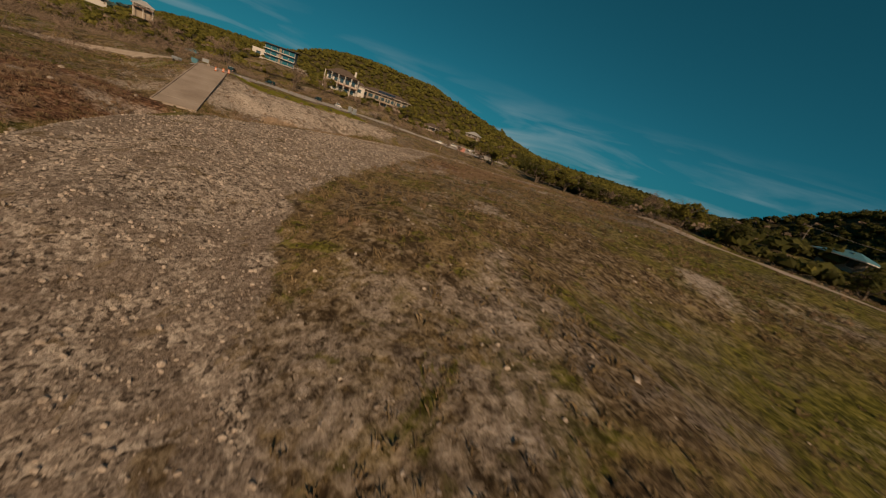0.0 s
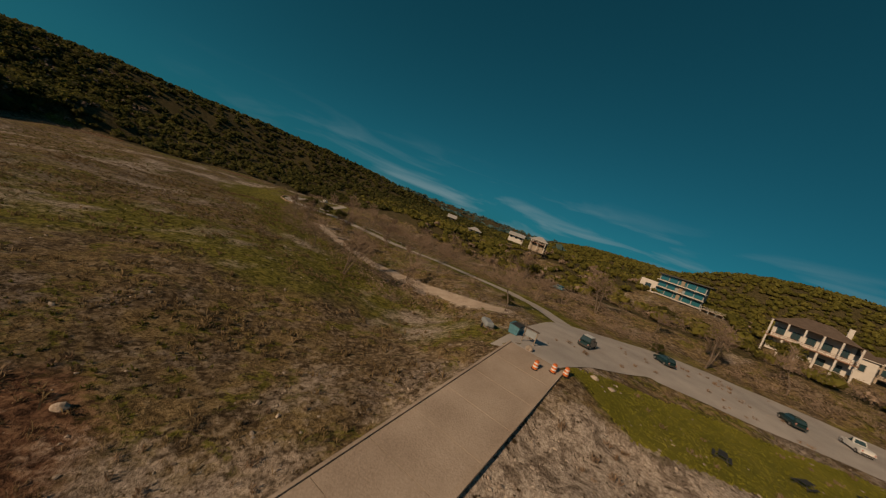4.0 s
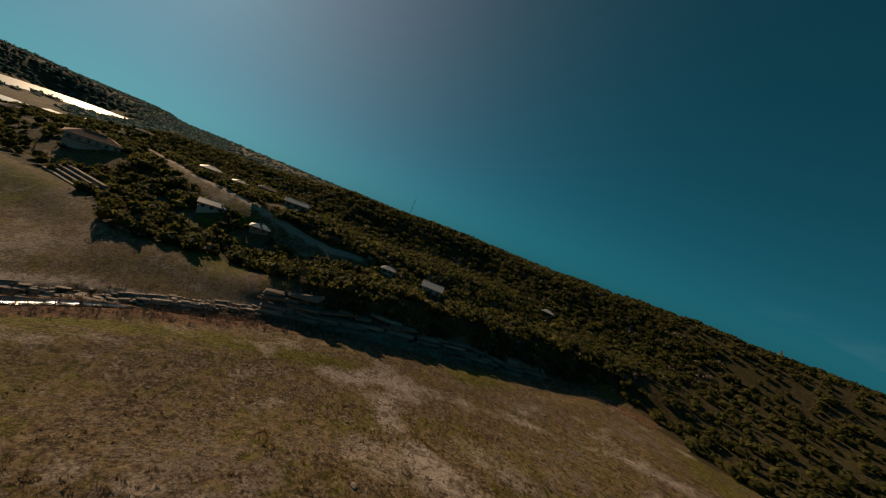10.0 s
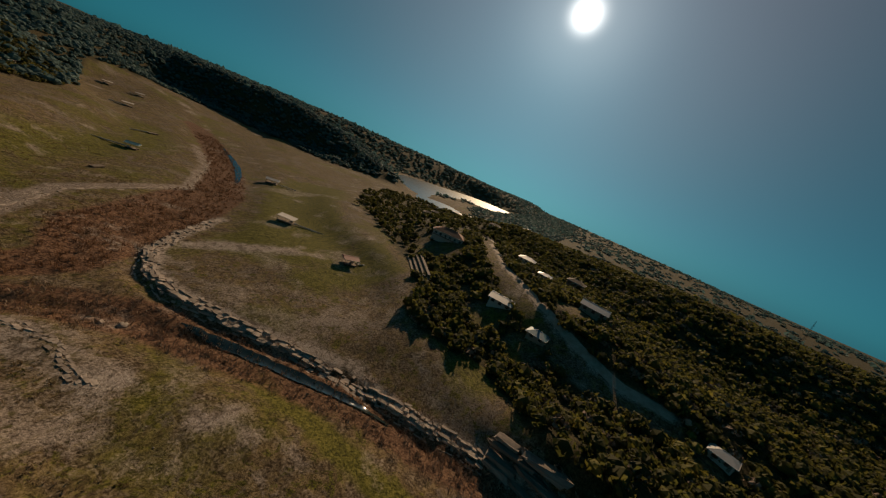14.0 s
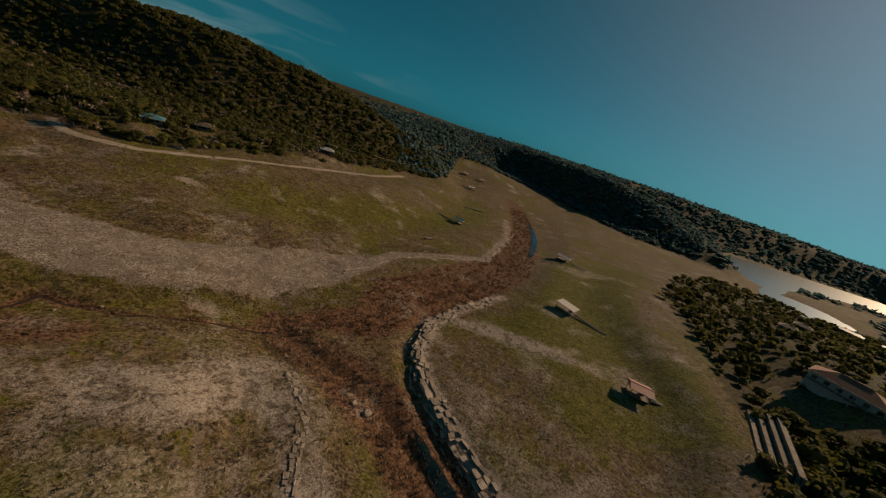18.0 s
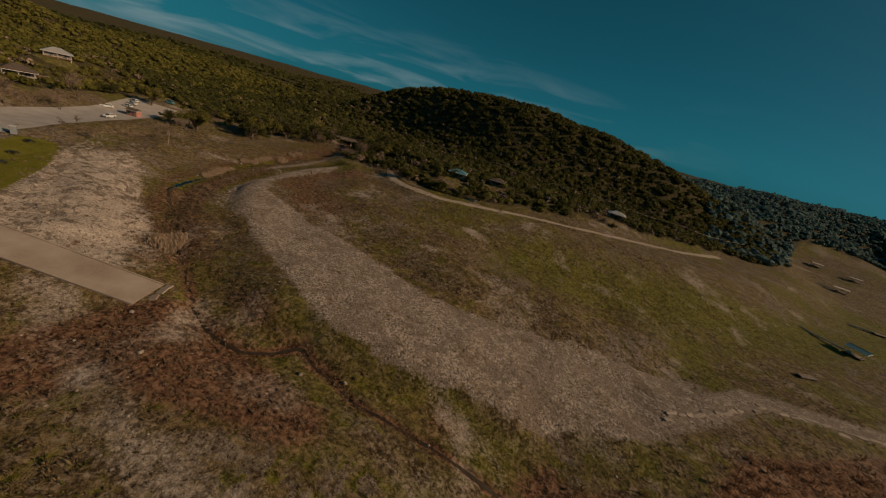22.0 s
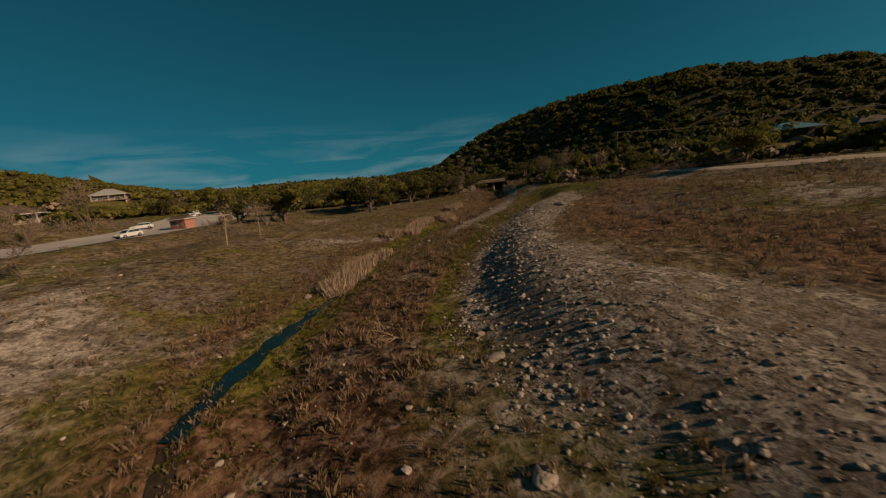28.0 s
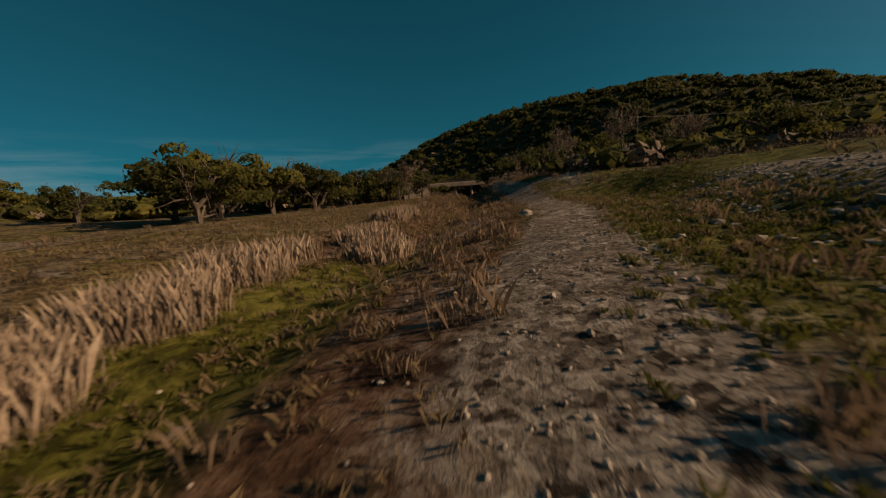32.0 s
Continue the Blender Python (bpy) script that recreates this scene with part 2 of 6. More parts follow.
    weed = ramp(rough, (0.425, (0.034, 0.016, 0.009)), (0.485, (0.122, 0.062, 0.036)), (0.58, (0.27, 0.158, 0.095)))
    speck = noise_tex(2.3, 4, 0.6, 0.6)
    brush = ramp(grit, (0.42, (0.020, 0.014, 0.007)), (0.58, (0.075, 0.052, 0.026)))
    base = mix(step(blend(speck, sward, 0.45), 0.545, 0.585), base, brush)
    sand = mix(step(blend(sward, patch, 0.35), 0.49, 0.56), sand, bare)
    sand = mix(step(speck, 0.615, 0.65), sand, brush)
    zone = n.new("ShaderNodeAttribute")
    zone.attribute_name = "zone"
    parts = n.new("ShaderNodeSeparateColor")
    link(t, (zone.outputs["Color"], parts.inputs[0]))
    c = mix(soft(parts.outputs[0], patch, 0.70, 1.15), base, green)
    c = mix(soft(zone.outputs["Alpha"], tuft, 0.72, 1.12), c, weed)
    c = mix(soft(parts.outputs[1], tuft, 0.72, 1.20), c, sand)
    c = mix(soft(parts.outputs[2], tuft, 0.74, 1.05), c, gravel)
    floor = n.new("ShaderNodeAttribute")
    floor.attribute_name = "litter"
    litter = ramp(rough, (0.43, (0.026, 0.022, 0.009)), (0.5, (0.064, 0.052, 0.022)), (0.58, (0.120, 0.092, 0.045)))
    c = mix(soft(floor.outputs["Fac"], tuft, 0.75, 1.2), c, litter)
    link(t, (c, b.inputs["Base Color"]))
    bp, bp2 = n.new("ShaderNodeBump"), n.new("ShaderNodeBump")
    bp.inputs["Strength"].default_value, bp.inputs["Distance"].default_value = 1.0, 0.42
    bp2.inputs["Strength"].default_value, bp2.inputs["Distance"].default_value = 0.6, 0.08
    link(t, (rough, bp.inputs["Height"]), (bp.outputs[0], bp2.inputs["Normal"]), (fine, bp2.inputs["Height"]), (bp2.outputs[0], b.inputs["Normal"]))
    return m


def glassy(name, colour, rough=0.06):
    m = bpy.data.materials.new(name)
    m.use_nodes = True
    b = m.node_tree.nodes["Principled BSDF"]
    b.inputs["Base Color"].default_value = (*colour, 1)
    b.inputs["Roughness"].default_value, b.inputs["Specular IOR Level"].default_value = rough, 0.8
    return m


def water_material():
    m = glassy("creek water", (0.008, 0.020, 0.020), 0.10)
    t, n = m.node_tree, m.node_tree.nodes
    no, bp, co = n.new("ShaderNodeTexNoise"), n.new("ShaderNodeBump"), n.new("ShaderNodeTexCoord")
    no.inputs["Scale"].default_value, no.inputs["Detail"].default_value = 1.4, 4
    bp.inputs["Strength"].default_value, bp.inputs["Distance"].default_value = 0.12, 0.1
    link(t, (co.outputs["Object"], no.inputs["Vector"]), (no.outputs["Fac"], bp.inputs["Height"]), (bp.outputs[0], n["Principled BSDF"].inputs["Normal"]))
    return m


M_LAND = ground_material()
M_WATER = water_material()
M_ASPHALT = material("worn asphalt", [(0.31, 0.275, 0.255), (0.40, 0.36, 0.335), (0.48, 0.435, 0.405)], 0.25, 0.9, 0.25, 40)
M_CONCRETE = material("ramp concrete", [(0.24, 0.183, 0.145), (0.34, 0.272, 0.222), (0.43, 0.352, 0.295)], 0.22, 0.9, 0.2, 30)
M_DIRT = material("pale dirt", [(0.26, 0.20, 0.155), (0.38, 0.305, 0.245), (0.49, 0.405, 0.335)], 0.5, 0.95, 0.4, 12)
M_DARKBED = material("dark channel bed", [(0.018, 0.012, 0.008), (0.035, 0.024, 0.015), (0.06, 0.042, 0.028)], 1.2, 0.7, 0.3, 8)
M_ROCK = material("limestone", [(0.20, 0.155, 0.122), (0.35, 0.285, 0.235), (0.52, 0.44, 0.375)], 1.1, 0.92, 0.5, 9, spread=0.35)
# Limestone with part of the cliff's shade put into its colour.
M_DARKROCK = material("darkened limestone", [(0.11, 0.088, 0.072), (0.24, 0.195, 0.16), (0.40, 0.33, 0.275)], 0.5, 0.92, 0.6, 9, spread=0.3)
M_JUNIPER = material("juniper foliage", [(0.050, 0.056, 0.014), (0.098, 0.096, 0.024), (0.165, 0.142, 0.040)], 0.05, 0.8, 0.0, 9, spread=0.30, leaf=0.58)
M_OAK = material("live oak foliage", [(0.092, 0.092, 0.016), (0.160, 0.144, 0.027), (0.24, 0.198, 0.050)], 0.05, 0.8, 0.0, 9, spread=0.36, leaf=0.45)
# Foliage paled and blued: distance haze is put into this colour.
M_FARWOODS = material("haze-tinted far woods", [(0.055, 0.105, 0.105), (0.085, 0.145, 0.138), (0.12, 0.175, 0.16)], 0.02, 0.85, 0.0, 9, spread=0.35, leaf=0.35)
M_TWIG = material("bare twigs", [(0.13, 0.092, 0.066), (0.21, 0.150, 0.110), (0.30, 0.225, 0.170)], 0.6, 0.9, 0.0, 9, spread=0.35)
M_BARK = material("bark", [(0.07, 0.050, 0.036), (0.13, 0.098, 0.074), (0.21, 0.165, 0.13)], 2.0, 0.95, 0.4, 10)
M_STRAW = material("dry reed stalks", [(0.225, 0.155, 0.105), (0.345, 0.25, 0.175), (0.46, 0.35, 0.26)], 1.5, 0.9, 0.0, 8, spread=0.3)
M_BRUSH = material("faded red-brown weeds", [(0.165, 0.108, 0.070), (0.255, 0.172, 0.113), (0.35, 0.245, 0.165)], 0.3, 0.9, 0.0, 9, spread=0.3, leaf=0.3)
M_WEED = material("red-brown weeds", [(0.085, 0.042, 0.022), (0.165, 0.088, 0.048), (0.25, 0.150, 0.086)], 0.3, 0.9, 0.0, 9, spread=0.35, leaf=0.3)
M_DRYGRASS = material("dry grass", [(0.135, 0.092, 0.046), (0.215, 0.152, 0.080), (0.31, 0.228, 0.132)], 0.3, 0.9, 0.0, 9, spread=0.35, leaf=0.35)
M_GREENGRASS = material("green grass", [(0.060, 0.066, 0.010), (0.115, 0.112, 0.020), (0.18, 0.165, 0.045)], 0.3, 0.85, 0.0, 9, spread=0.35, leaf=0.4)
M_LAWN = material("mown lawn", [(0.19, 0.185, 0.018), (0.27, 0.25, 0.030), (0.33, 0.295, 0.052)], 0.3, 0.85, 0.0, 9, spread=0.25, leaf=0.4)
M_WHITE = material("white render", [(0.48, 0.44, 0.41), (0.60, 0.56, 0.52)], 0.6, 0.8, 0.1, 14)
M_CREAM = material("cream stucco", [(0.29, 0.23, 0.18), (0.39, 0.32, 0.25)], 0.6, 0.85, 0.1, 14)
M_STONEWALL = material("tan stone wall", [(0.22, 0.165, 0.12), (0.32, 0.25, 0.19)], 1.2, 0.9, 0.3, 8)
M_BROWNROOF = material("brown roof shingle", [(0.085, 0.060, 0.046), (0.14, 0.105, 0.085)], 0.9, 0.85, 0.3, 14)
M_GREYROOF = material("pale metal roof", [(0.40, 0.38, 0.37), (0.52, 0.50, 0.48)], 0.4, 0.45, 0.05, 14, metal=0.2)
M_REDROOF = material("red tile roof", [(0.20, 0.075, 0.045), (0.30, 0.13, 0.085)], 1.2, 0.8, 0.3, 12)
M_WOOD = material("weathered timber", [(0.13, 0.100, 0.078), (0.22, 0.175, 0.14), (0.32, 0.265, 0.215)], 1.4, 0.9, 0.3, 10, spread=0.2)
M_DECK = material("reddish deck timber", [(0.16, 0.085, 0.055), (0.26, 0.15, 0.10)], 1.4, 0.85, 0.2, 10)
M_GLASS = glassy("window glass", (0.03, 0.055, 0.065))
M_BLUEGLASS = glassy("blue window glass", (0.02, 0.11, 0.14))
M_SOLAR = glassy("solar panel glass", (0.012, 0.035, 0.075), 0.12)
M_TYRE = material("rubber", [(0.015, 0.015, 0.015), (0.03, 0.03, 0.03)], 4, 0.9, 0.1)
M_CHROME = material("bare metal", [(0.42, 0.42, 0.42), (0.56, 0.56, 0.56)], 3, 0.4, 0.05, metal=0.8)
M_DARKPAINT = material("dark green car paint", [(0.010, 0.028, 0.030), (0.014, 0.036, 0.038)], 2, 0.22, 0.0, spec=0.6)
M_WHITEPAINT = material("white paint", [(0.60, 0.58, 0.56), (0.70, 0.68, 0.66)], 2, 0.35, 0.0, spec=0.5)
M_ORANGE = material("orange plastic", [(0.55, 0.13, 0.03), (0.66, 0.18, 0.05)], 3, 0.55, 0.1)
M_BLUETIN = material("faded blue tin", [(0.06, 0.16, 0.21), (0.10, 0.23, 0.28)], 1.5, 0.5, 0.1)
M_REDTIN = material("faded red tin", [(0.36, 0.15, 0.12), (0.46, 0.22, 0.18)], 1.5, 0.55, 0.1)
M_GREYPLASTIC = material("grey plastic", [(0.20, 0.22, 0.24), (0.28, 0.30, 0.32)], 2, 0.6, 0.05)
M_DARKMETAL = material("dark painted metal", [(0.03, 0.03, 0.03), (0.06, 0.055, 0.05)], 3, 0.6, 0.1)
M_WIRE = material("wire", [(0.30, 0.25, 0.2), (0.36, 0.30, 0.25)], 3, 0.6, 0.0)


# --- guide lines of the land: x, y, z ---
GUIDES = {
    "creek_upper": [(150, -230, 8), (105, -159, 6.0), (88, -122, 5.2), (77, -72, 3.5), (72, -50, 3.0), (62, -33, 2.5), (45, -18, 1.6),
                    (27, -8, 0.6), (12, -5, -0.6), (0, 0, -1.6), (-9, -1, -2.4), (-18, -6, -3.4), (-40, -14, -6.0), (-60, -17, -8.3)],
    "creek_lower": [(-60, -17, -8.3), (-90, -16, -9.6), (-118, -36, -10.6), (-165, -75, -11.4), (-205, -115, -11.8),
                    (-249, -165, -12.2), (-268, -240, -12.8), (-330, -330, -13.5), (-470, -420, -14.5)],
    "creek_west": [(-60, -14, -8.3), (-88, 12, -8.9), (-104, 45, -8.8), (-113, 75, -8.6), (-116, 110, -8.9), (-113, 150, -9.6),
                   (-105, 200, -10.2), (-88, 258, -8.4), (-40, 272, -5.0), (10, 262, -3.0)],
    "flat_west": [(-40, 24, -0.6), (-28, 92, -0.6), (-10, 108, -0.3), (0, 150, -1.6), (4, 195, -3.4), (30, 260, -3.0)],
    "flat_edge": [(-66, 14, -5.0), (-76, 60, -5.0), (-78, 110, -6.6), (-82, 148, -7.8), (-74, 190, -7.6)],
    "ramp_foot": [(-4, 14, 0.5), (11, 3, 0.8), (25, 8, 3.0)],
    "ramp_side": [(8, 24, 1.0), (30, 36, 1.6), (42, 50, 0.4), (40, 96, 0.2), (22, 140, -0.8)],
    "lot": [(48, 20, 8.4), (66, 30, 8.2), (90, 18, 8.4), (98, -6, 8.3), (112, -28, 7.8), (132, -50, 7.2)],
    "bank": [(38, 2, 5.6), (56, 0, 6.4), (70, -8, 6.6), (90, -22, 6.4), (106, -44, 5.8)],
    "east_field": [(102, -68, 5.2), (120, -92, 5.5), (112, -128, 5.8)],
    "park_road": [(66, 34, 8.2), (74, 60, 6.5), (76, 90, 4.2), (72, 119, 2.6), (58, 150, 2.0), (34, 190, -0.5), (30, 230, -0.5)],
    "bank_toe": [(68, -96, 5.2), (66, -78, 4.5), (61.5, -60, 3.9), (57, -48, 3.5), (53, -39, 3.2), (46, -31, 3.1), (36, -24, 3.2), (24, -16, 2.1)],
    "bank_crest": [(58, -96, 7.0), (58, -80, 6.5), (54, -62, 6.1), (50, -50, 6.1), (45, -42, 6.0), (36, -34, 5.2), (24, -27, 4.5), (8, -24, 4.0)],
    "gravel_bank": [(8, -22, 3.9), (-15, -22, 3.0), (-36, -29, 0.8), (-54, -35, -3.0), (-72, -46, -5.8)],
    "bar_brow": [(-4, -15, 3.3), (-16, -14, 2.2), (-30, -18, 1.0), (-46, -25, -2.0)],
    "meadow": [(90, -130, 8.6), (50, -95, 8.0), (10, -70, 6.5), (-20, -52, 4.2), (-48, -64, 1.2), (-70, -72, -3.0)],
    "meadow_low": [(-84, -66, -6.4), (-128, -108, -7.6), (-165, -157, -8.0), (-200, -205, -8.6), (-240, -290, -9.5), (-255, -405, -9.0)],
    "track": [(41, -110, 9.0), (20, -104, 9.3), (-20, -125, 8.3), (-70, -165, 4.5), (-120, -222, 0.8), (-165, -275, -2)],
    "west_shore": [(-120, 20, -6.8), (-150, 30, -6.0), (-178, 5, -5.4), (-190, -50, -7.6), (-246, -128, -9.2), (-330, -180, -10.5), (-450, -215, -11.5)],
    "wood_edge": [(-150, 92, -2.5), (-170, 62, 0.5), (-196, 38, 2.2), (-222, -5, 0.5), (-262, -58, -2.0), (-330, -100, -4.0), (-470, -140, -6.0)],
    "west_slope": [(-330, 20, 14), (-277, 53, 16), (-217, 112, 18), (-200, 170, 13), (-190, 250, 13)],
    "cliff_top": [(-132, 120, 4.0), (-132, 165, 6.0), (-122, 210, 5.0), (-108, 270, 5.0), (-90, 300, 6.0)],
    "west_ridge": [(-420, 60, 26), (-400, 150, 31), (-345, 215, 38), (-285, 330, 39), (-170, 460, 45), (0, 560, 47), (130, 560, 42), (220, 520, 30)],
    "north_gap": [(130, 200, 12), (180, 300, 14), (260, 430, 18), (420, 600, 24)],
    "house_row": [(110, 60, 10.5), (138, 40, 13.5), (150, 0, 14.0), (168, -40, 10.8), (200, -75, 9.5)],
    "house_high": [(200, 130, 22), (176, 70, 19.5), (172, 25, 17.5), (186, 4, 17), (222, -58, 17.5), (245, -80, 18)],
    "east_hill": [(600, 400, 54), (575, 300, 52), (560, 210, 54), (520, 110, 77), (530, 20, 73), (520, -90, 46), (500, -170, 26)],
    "east_low": [(170, -115, 6.2), (210, -150, 7.0), (280, -195, 10), (400, -260, 22), (650, -420, 34)],
    "south_foot": [(80, -170, 12), (30, -140, 13), (-30, -175, 11), (-100, -245, 4)],
    "south_hill": [(245, -315, 22), (194, -340, 51), (136, -346, 62), (82, -348, 67), (26, -348, 67), (-18, -350, 61), (-76, -356, 48), (-132, -380, 31)],
    "south_ridge": [(-520, -900, 58), (-560, -640, 56), (-590, -500, 55), (-625, -390, 40), (-640, -300, 6)],
    "ridge_foot": [(-440, -620, -4), (-474, -480, -8), (-474, -388, -10), (-485, -285, -10.5), (-600, -262, -12)],
    "south_far": [(-170, -480, 18), (-260, -680, 44), (-400, -820, 54)],
    "far_ridge": [(-700, -960, 66), (-1100, -760, 70), (-1500, -570, 66), (-1900, -440, 60), (-2400, -330, 66)],
    "lake_bed": [(-640, -150, -17), (-760, -260, -20), (-1000, -330, -22), (-1500, -300, -22)],
    "lake_spit": [(-700, -205, -9), (-860, -235, -10), (-1050, -225, -10)],
    "plain": [(-560, 20, 6), (-900, 60, 10), (-1400, 40, 14), (-2500, -100, 44), (-2700, 250, 44), (-1600, 900, 26), (0, 1700, 60),
              (1800, 900, 60), (2000, -600, 58), (800, -1700, 62), (-1200, -1900, 60)],
}


def land(x, y):
    """Height of the land at arrays x, y, from the guide lines."""
    x, y = np.asarray(x, float), np.asarray(y, float)
    top, low = np.zeros(x.shape), np.zeros(x.shape)
    for name, line in GUIDES.items():
        best, level, share = np.full(x.shape, 1e9), np.zeros(x.shape), np.zeros(x.shape)
        for (ax, ay, az), (bx, by, bz) in zip(line, line[1:]):
            ux, uy = bx - ax, by - ay
            s = np.clip(((x - ax) * ux + (y - ay) * uy) / (ux * ux + uy * uy), 0, 1)
            d = np.hypot(x - ax - s * ux, y - ay - s * uy)
            best = np.minimum(best, d)
            k = 1 / (d + 2.0) ** 5
            level, share = level + k * (az + s * (bz - az)), share + k
        w = 1 / (best + 3.0) ** 3
        top, low = top + w * level / share, low + w
    return top / low


# ---- building blocks ----
def part(name, bm, mat, parent, label=""):
    """Links a bmesh as one mesh object under a thing or a part."""
    me = bpy.data.meshes.new(name)
    bm.to_mesh(me)
    bm.free()
    me.materials.append(mat)
    ob = new(name, me)
    if parent:
        ob.parent = parent
    if label:
        ob["label"] = label
    return ob


def box(bm, centre, size, rz=0.0, ry=0.0, bevel=0.0):
    m = Matrix.Translation(centre) @ Euler((0, ry, rz)).to_matrix().to_4x4() @ Matrix.Diagonal((*size, 1))
    made = bmesh.ops.create_cube(bm, size=1.0, matrix=m)
    if bevel:
        edges = {e for v in made["verts"] for e in v.link_edges}
        bmesh.ops.bevel(bm, geom=list(edges), offset=bevel, segments=1, affect="EDGES", profile=0.5)
    return made["verts"]


def beam(bm, a, b, w, h):
    a, b = Vector(a), Vector(b)
    d = b - a
    m = Matrix.Translation((a + b) / 2) @ d.to_track_quat("X", "Z").to_matrix().to_4x4() @ Matrix.Diagonal((d.length, w, h, 1))
    bmesh.ops.create_cube(bm, size=1.0, matrix=m)


def rod(bm, a, b, r0, r1, sides=8):
    a, b = Vector(a), Vector(b)
    d = b - a
    m = Matrix.Translation((a + b) / 2) @ d.to_track_quat("Z", "Y").to_matrix().to_4x4()
    bmesh.ops.create_cone(bm, cap_ends=True, segments=sides, radius1=r0, radius2=r1, depth=d.length, matrix=m)



# ---- the land ----
def lattice(x, y, seed):
    """Smooth value noise in 0..1 on arrays."""
    xi, yi = np.floor(x).astype(np.int64), np.floor(y).astype(np.int64)
    fx, fy = x - xi, y - yi
    fx, fy = fx * fx * (3 - 2 * fx), fy * fy * (3 - 2 * fy)

    def h(a, c):
        k = (a * 374761393 + c * 668265263 + seed * 1442695041) & 0xFFFFFFFF
        k = ((k ^ (k >> 13)) * 1274126177) & 0xFFFFFFFF
        return ((k ^ (k >> 16)) & 0xFFFF) / 65535.0
    return (h(xi, yi) * (1 - fx) + h(xi + 1, yi) * fx) * (1 - fy) + (h(xi, yi + 1) * (1 - fx) + h(xi + 1, yi + 1) * fx) * fy


def fbm(x, y, size, seed, octaves=4):
    total, amp, norm = 0.0, 1.0, 0.0
    for o in range(octaves):
        total = total + amp * lattice(x / size, y / size, seed + o)
        norm, amp, size = norm + amp, amp * 0.5, size * 0.5
    return total / norm


def along(x, y, line):
    """Distance to a plan line and the share of the way along it, on arrays."""
    best, where = np.full(np.shape(x), 1e9), np.zeros(np.shape(x))
    n = len(line) - 1
    for i, (a, b) in enumerate(zip(line, line[1:])):
        ux, uy = b[0] - a[0], b[1] - a[1]
        s = np.clip(((x - a[0]) * ux + (y - a[1]) * uy) / (ux * ux + uy * uy), 0, 1)
        d = np.hypot(x - a[0] - s * ux, y - a[1] - s * uy)
        near = d < best
        best, where = np.where(near, d, best), np.where(near, (i + s) / n, where)
    return best, where


def strip(x, y, line, half, soft=4.0):
    """1 inside a band round a plan line (third numbers: half widths, or one for all), falling to 0 over soft metres."""
    d, s = along(x, y, line)
    if isinstance(half, (list, tuple)):
        half = np.interp(s * (len(line) - 1), range(len(line)), half)
    return np.clip((half - d) / soft + 0.5, 0, 1)


CREEK = [p[:2] for p in GUIDES["creek_upper"]]
CREEK_WEST = [p[:2] for p in GUIDES["creek_west"]]
BEACH = [(-57, -30), (-72, -38), (-84, -52), (-104, -76), (-140, -90), (-165, -101), (-205, -152), (-240, -225)]
PALE_BAR = [(-2, 16), (-20, 16), (-44, 18), (-62, 10), (-70, 20), (-72, 34)]
SAND_TRAIL = [(-81, 147), (-70, 131), (-57, 129), (-43, 131), (-29, 136), (-22, 146), (-20, 163), (-21, 187), (2, 204), (17, 234), (43, 263)]
SAND_SHORE = [(-84, 120), (-81, 147), (-66, 176), (-42, 205), (-10, 226), (17, 240)]
LEDGE = [(-156, -57), (-131, -42), (-113, -28), (-103, -11), (-101, 5), (-105, 22), (-112, 42), (-121, 61)]
LEDGE_WEST = [(-121, 61), (-120, 80), (-123, 104), (-121, 119), (-117, 142), (-113, 165), (-106, 190)]
BELT = [(-66, -17), (-88, -22), (-103, -38), (-125, -54), (-150, -73), (-182, -99), (-218, -146), (-262, -228), (-310, -342)]
LOT = [(44, 21), (57, 26), (72, 29), (87, 20), (100, 5), (113, -13), (128, -34), (145, -56), (164, -74)]
LOT_HALF = [3.5, 6, 9.5, 12.5, 12, 9, 8, 9, 9]
PARK_ROAD = [(68, 31), (78, 52), (77, 70), (75, 88), (67, 106), (59, 126), (51, 146), (40, 162), (33, 172), (30.5, 184), (33.5, 196), (44, 214), (56, 238), (66, 246), (70, 236), (60, 214), (50, 192), (46, 170)]
DIRT_PATH = [(59, 41), (56, 52), (54, 61), (51, 72), (46, 84), (42, 100), (40, 114), (38, 128)]
TRACK = [(44, -113), (40, -107), (33, -100), (24, -97), (10, -98), (-7, -109), (-24, -125), (-45, -146), (-69, -172), (-99, -200), (-132, -246)]
WEST_ROAD = [(-345, 30), (-330, 45), (-312, 42), (-290, 52), (-265, 62), (-245, 70), (-228, 83), (-205, 98), (-193, 111), (-185, 124), (-178, 138), (-176, 155)]
PARK_GRASS = [(44, 34), (40, 60), (26, 104), (24, 135), (16, 170), (14, 200)]
WEST_GREEN = [(-98, 40), (-97, 66), (-94, 100), (-88, 126)]
DOCK_GREEN = [(-160, -18), (-186, -30), (-215, -66), (-250, -100), (-300, -130)]
EAST_GREEN = [(-40, -85), (-90, -118), (-140, -150), (-185, -190), (-215, -250)]


def inside(x, y, ring):
    """Whether places lie inside a plan polygon."""
    odd = np.zeros(np.shape(x), bool)
    for (ax, ay), (bx, by) in zip(ring, ring[1:] + ring[:1]):
        odd ^= ((ay > y) != (by > y)) & (x < (bx - ax) * (y - ay) / ((by - ay) if by != ay else 1e-9) + ax)
    return odd


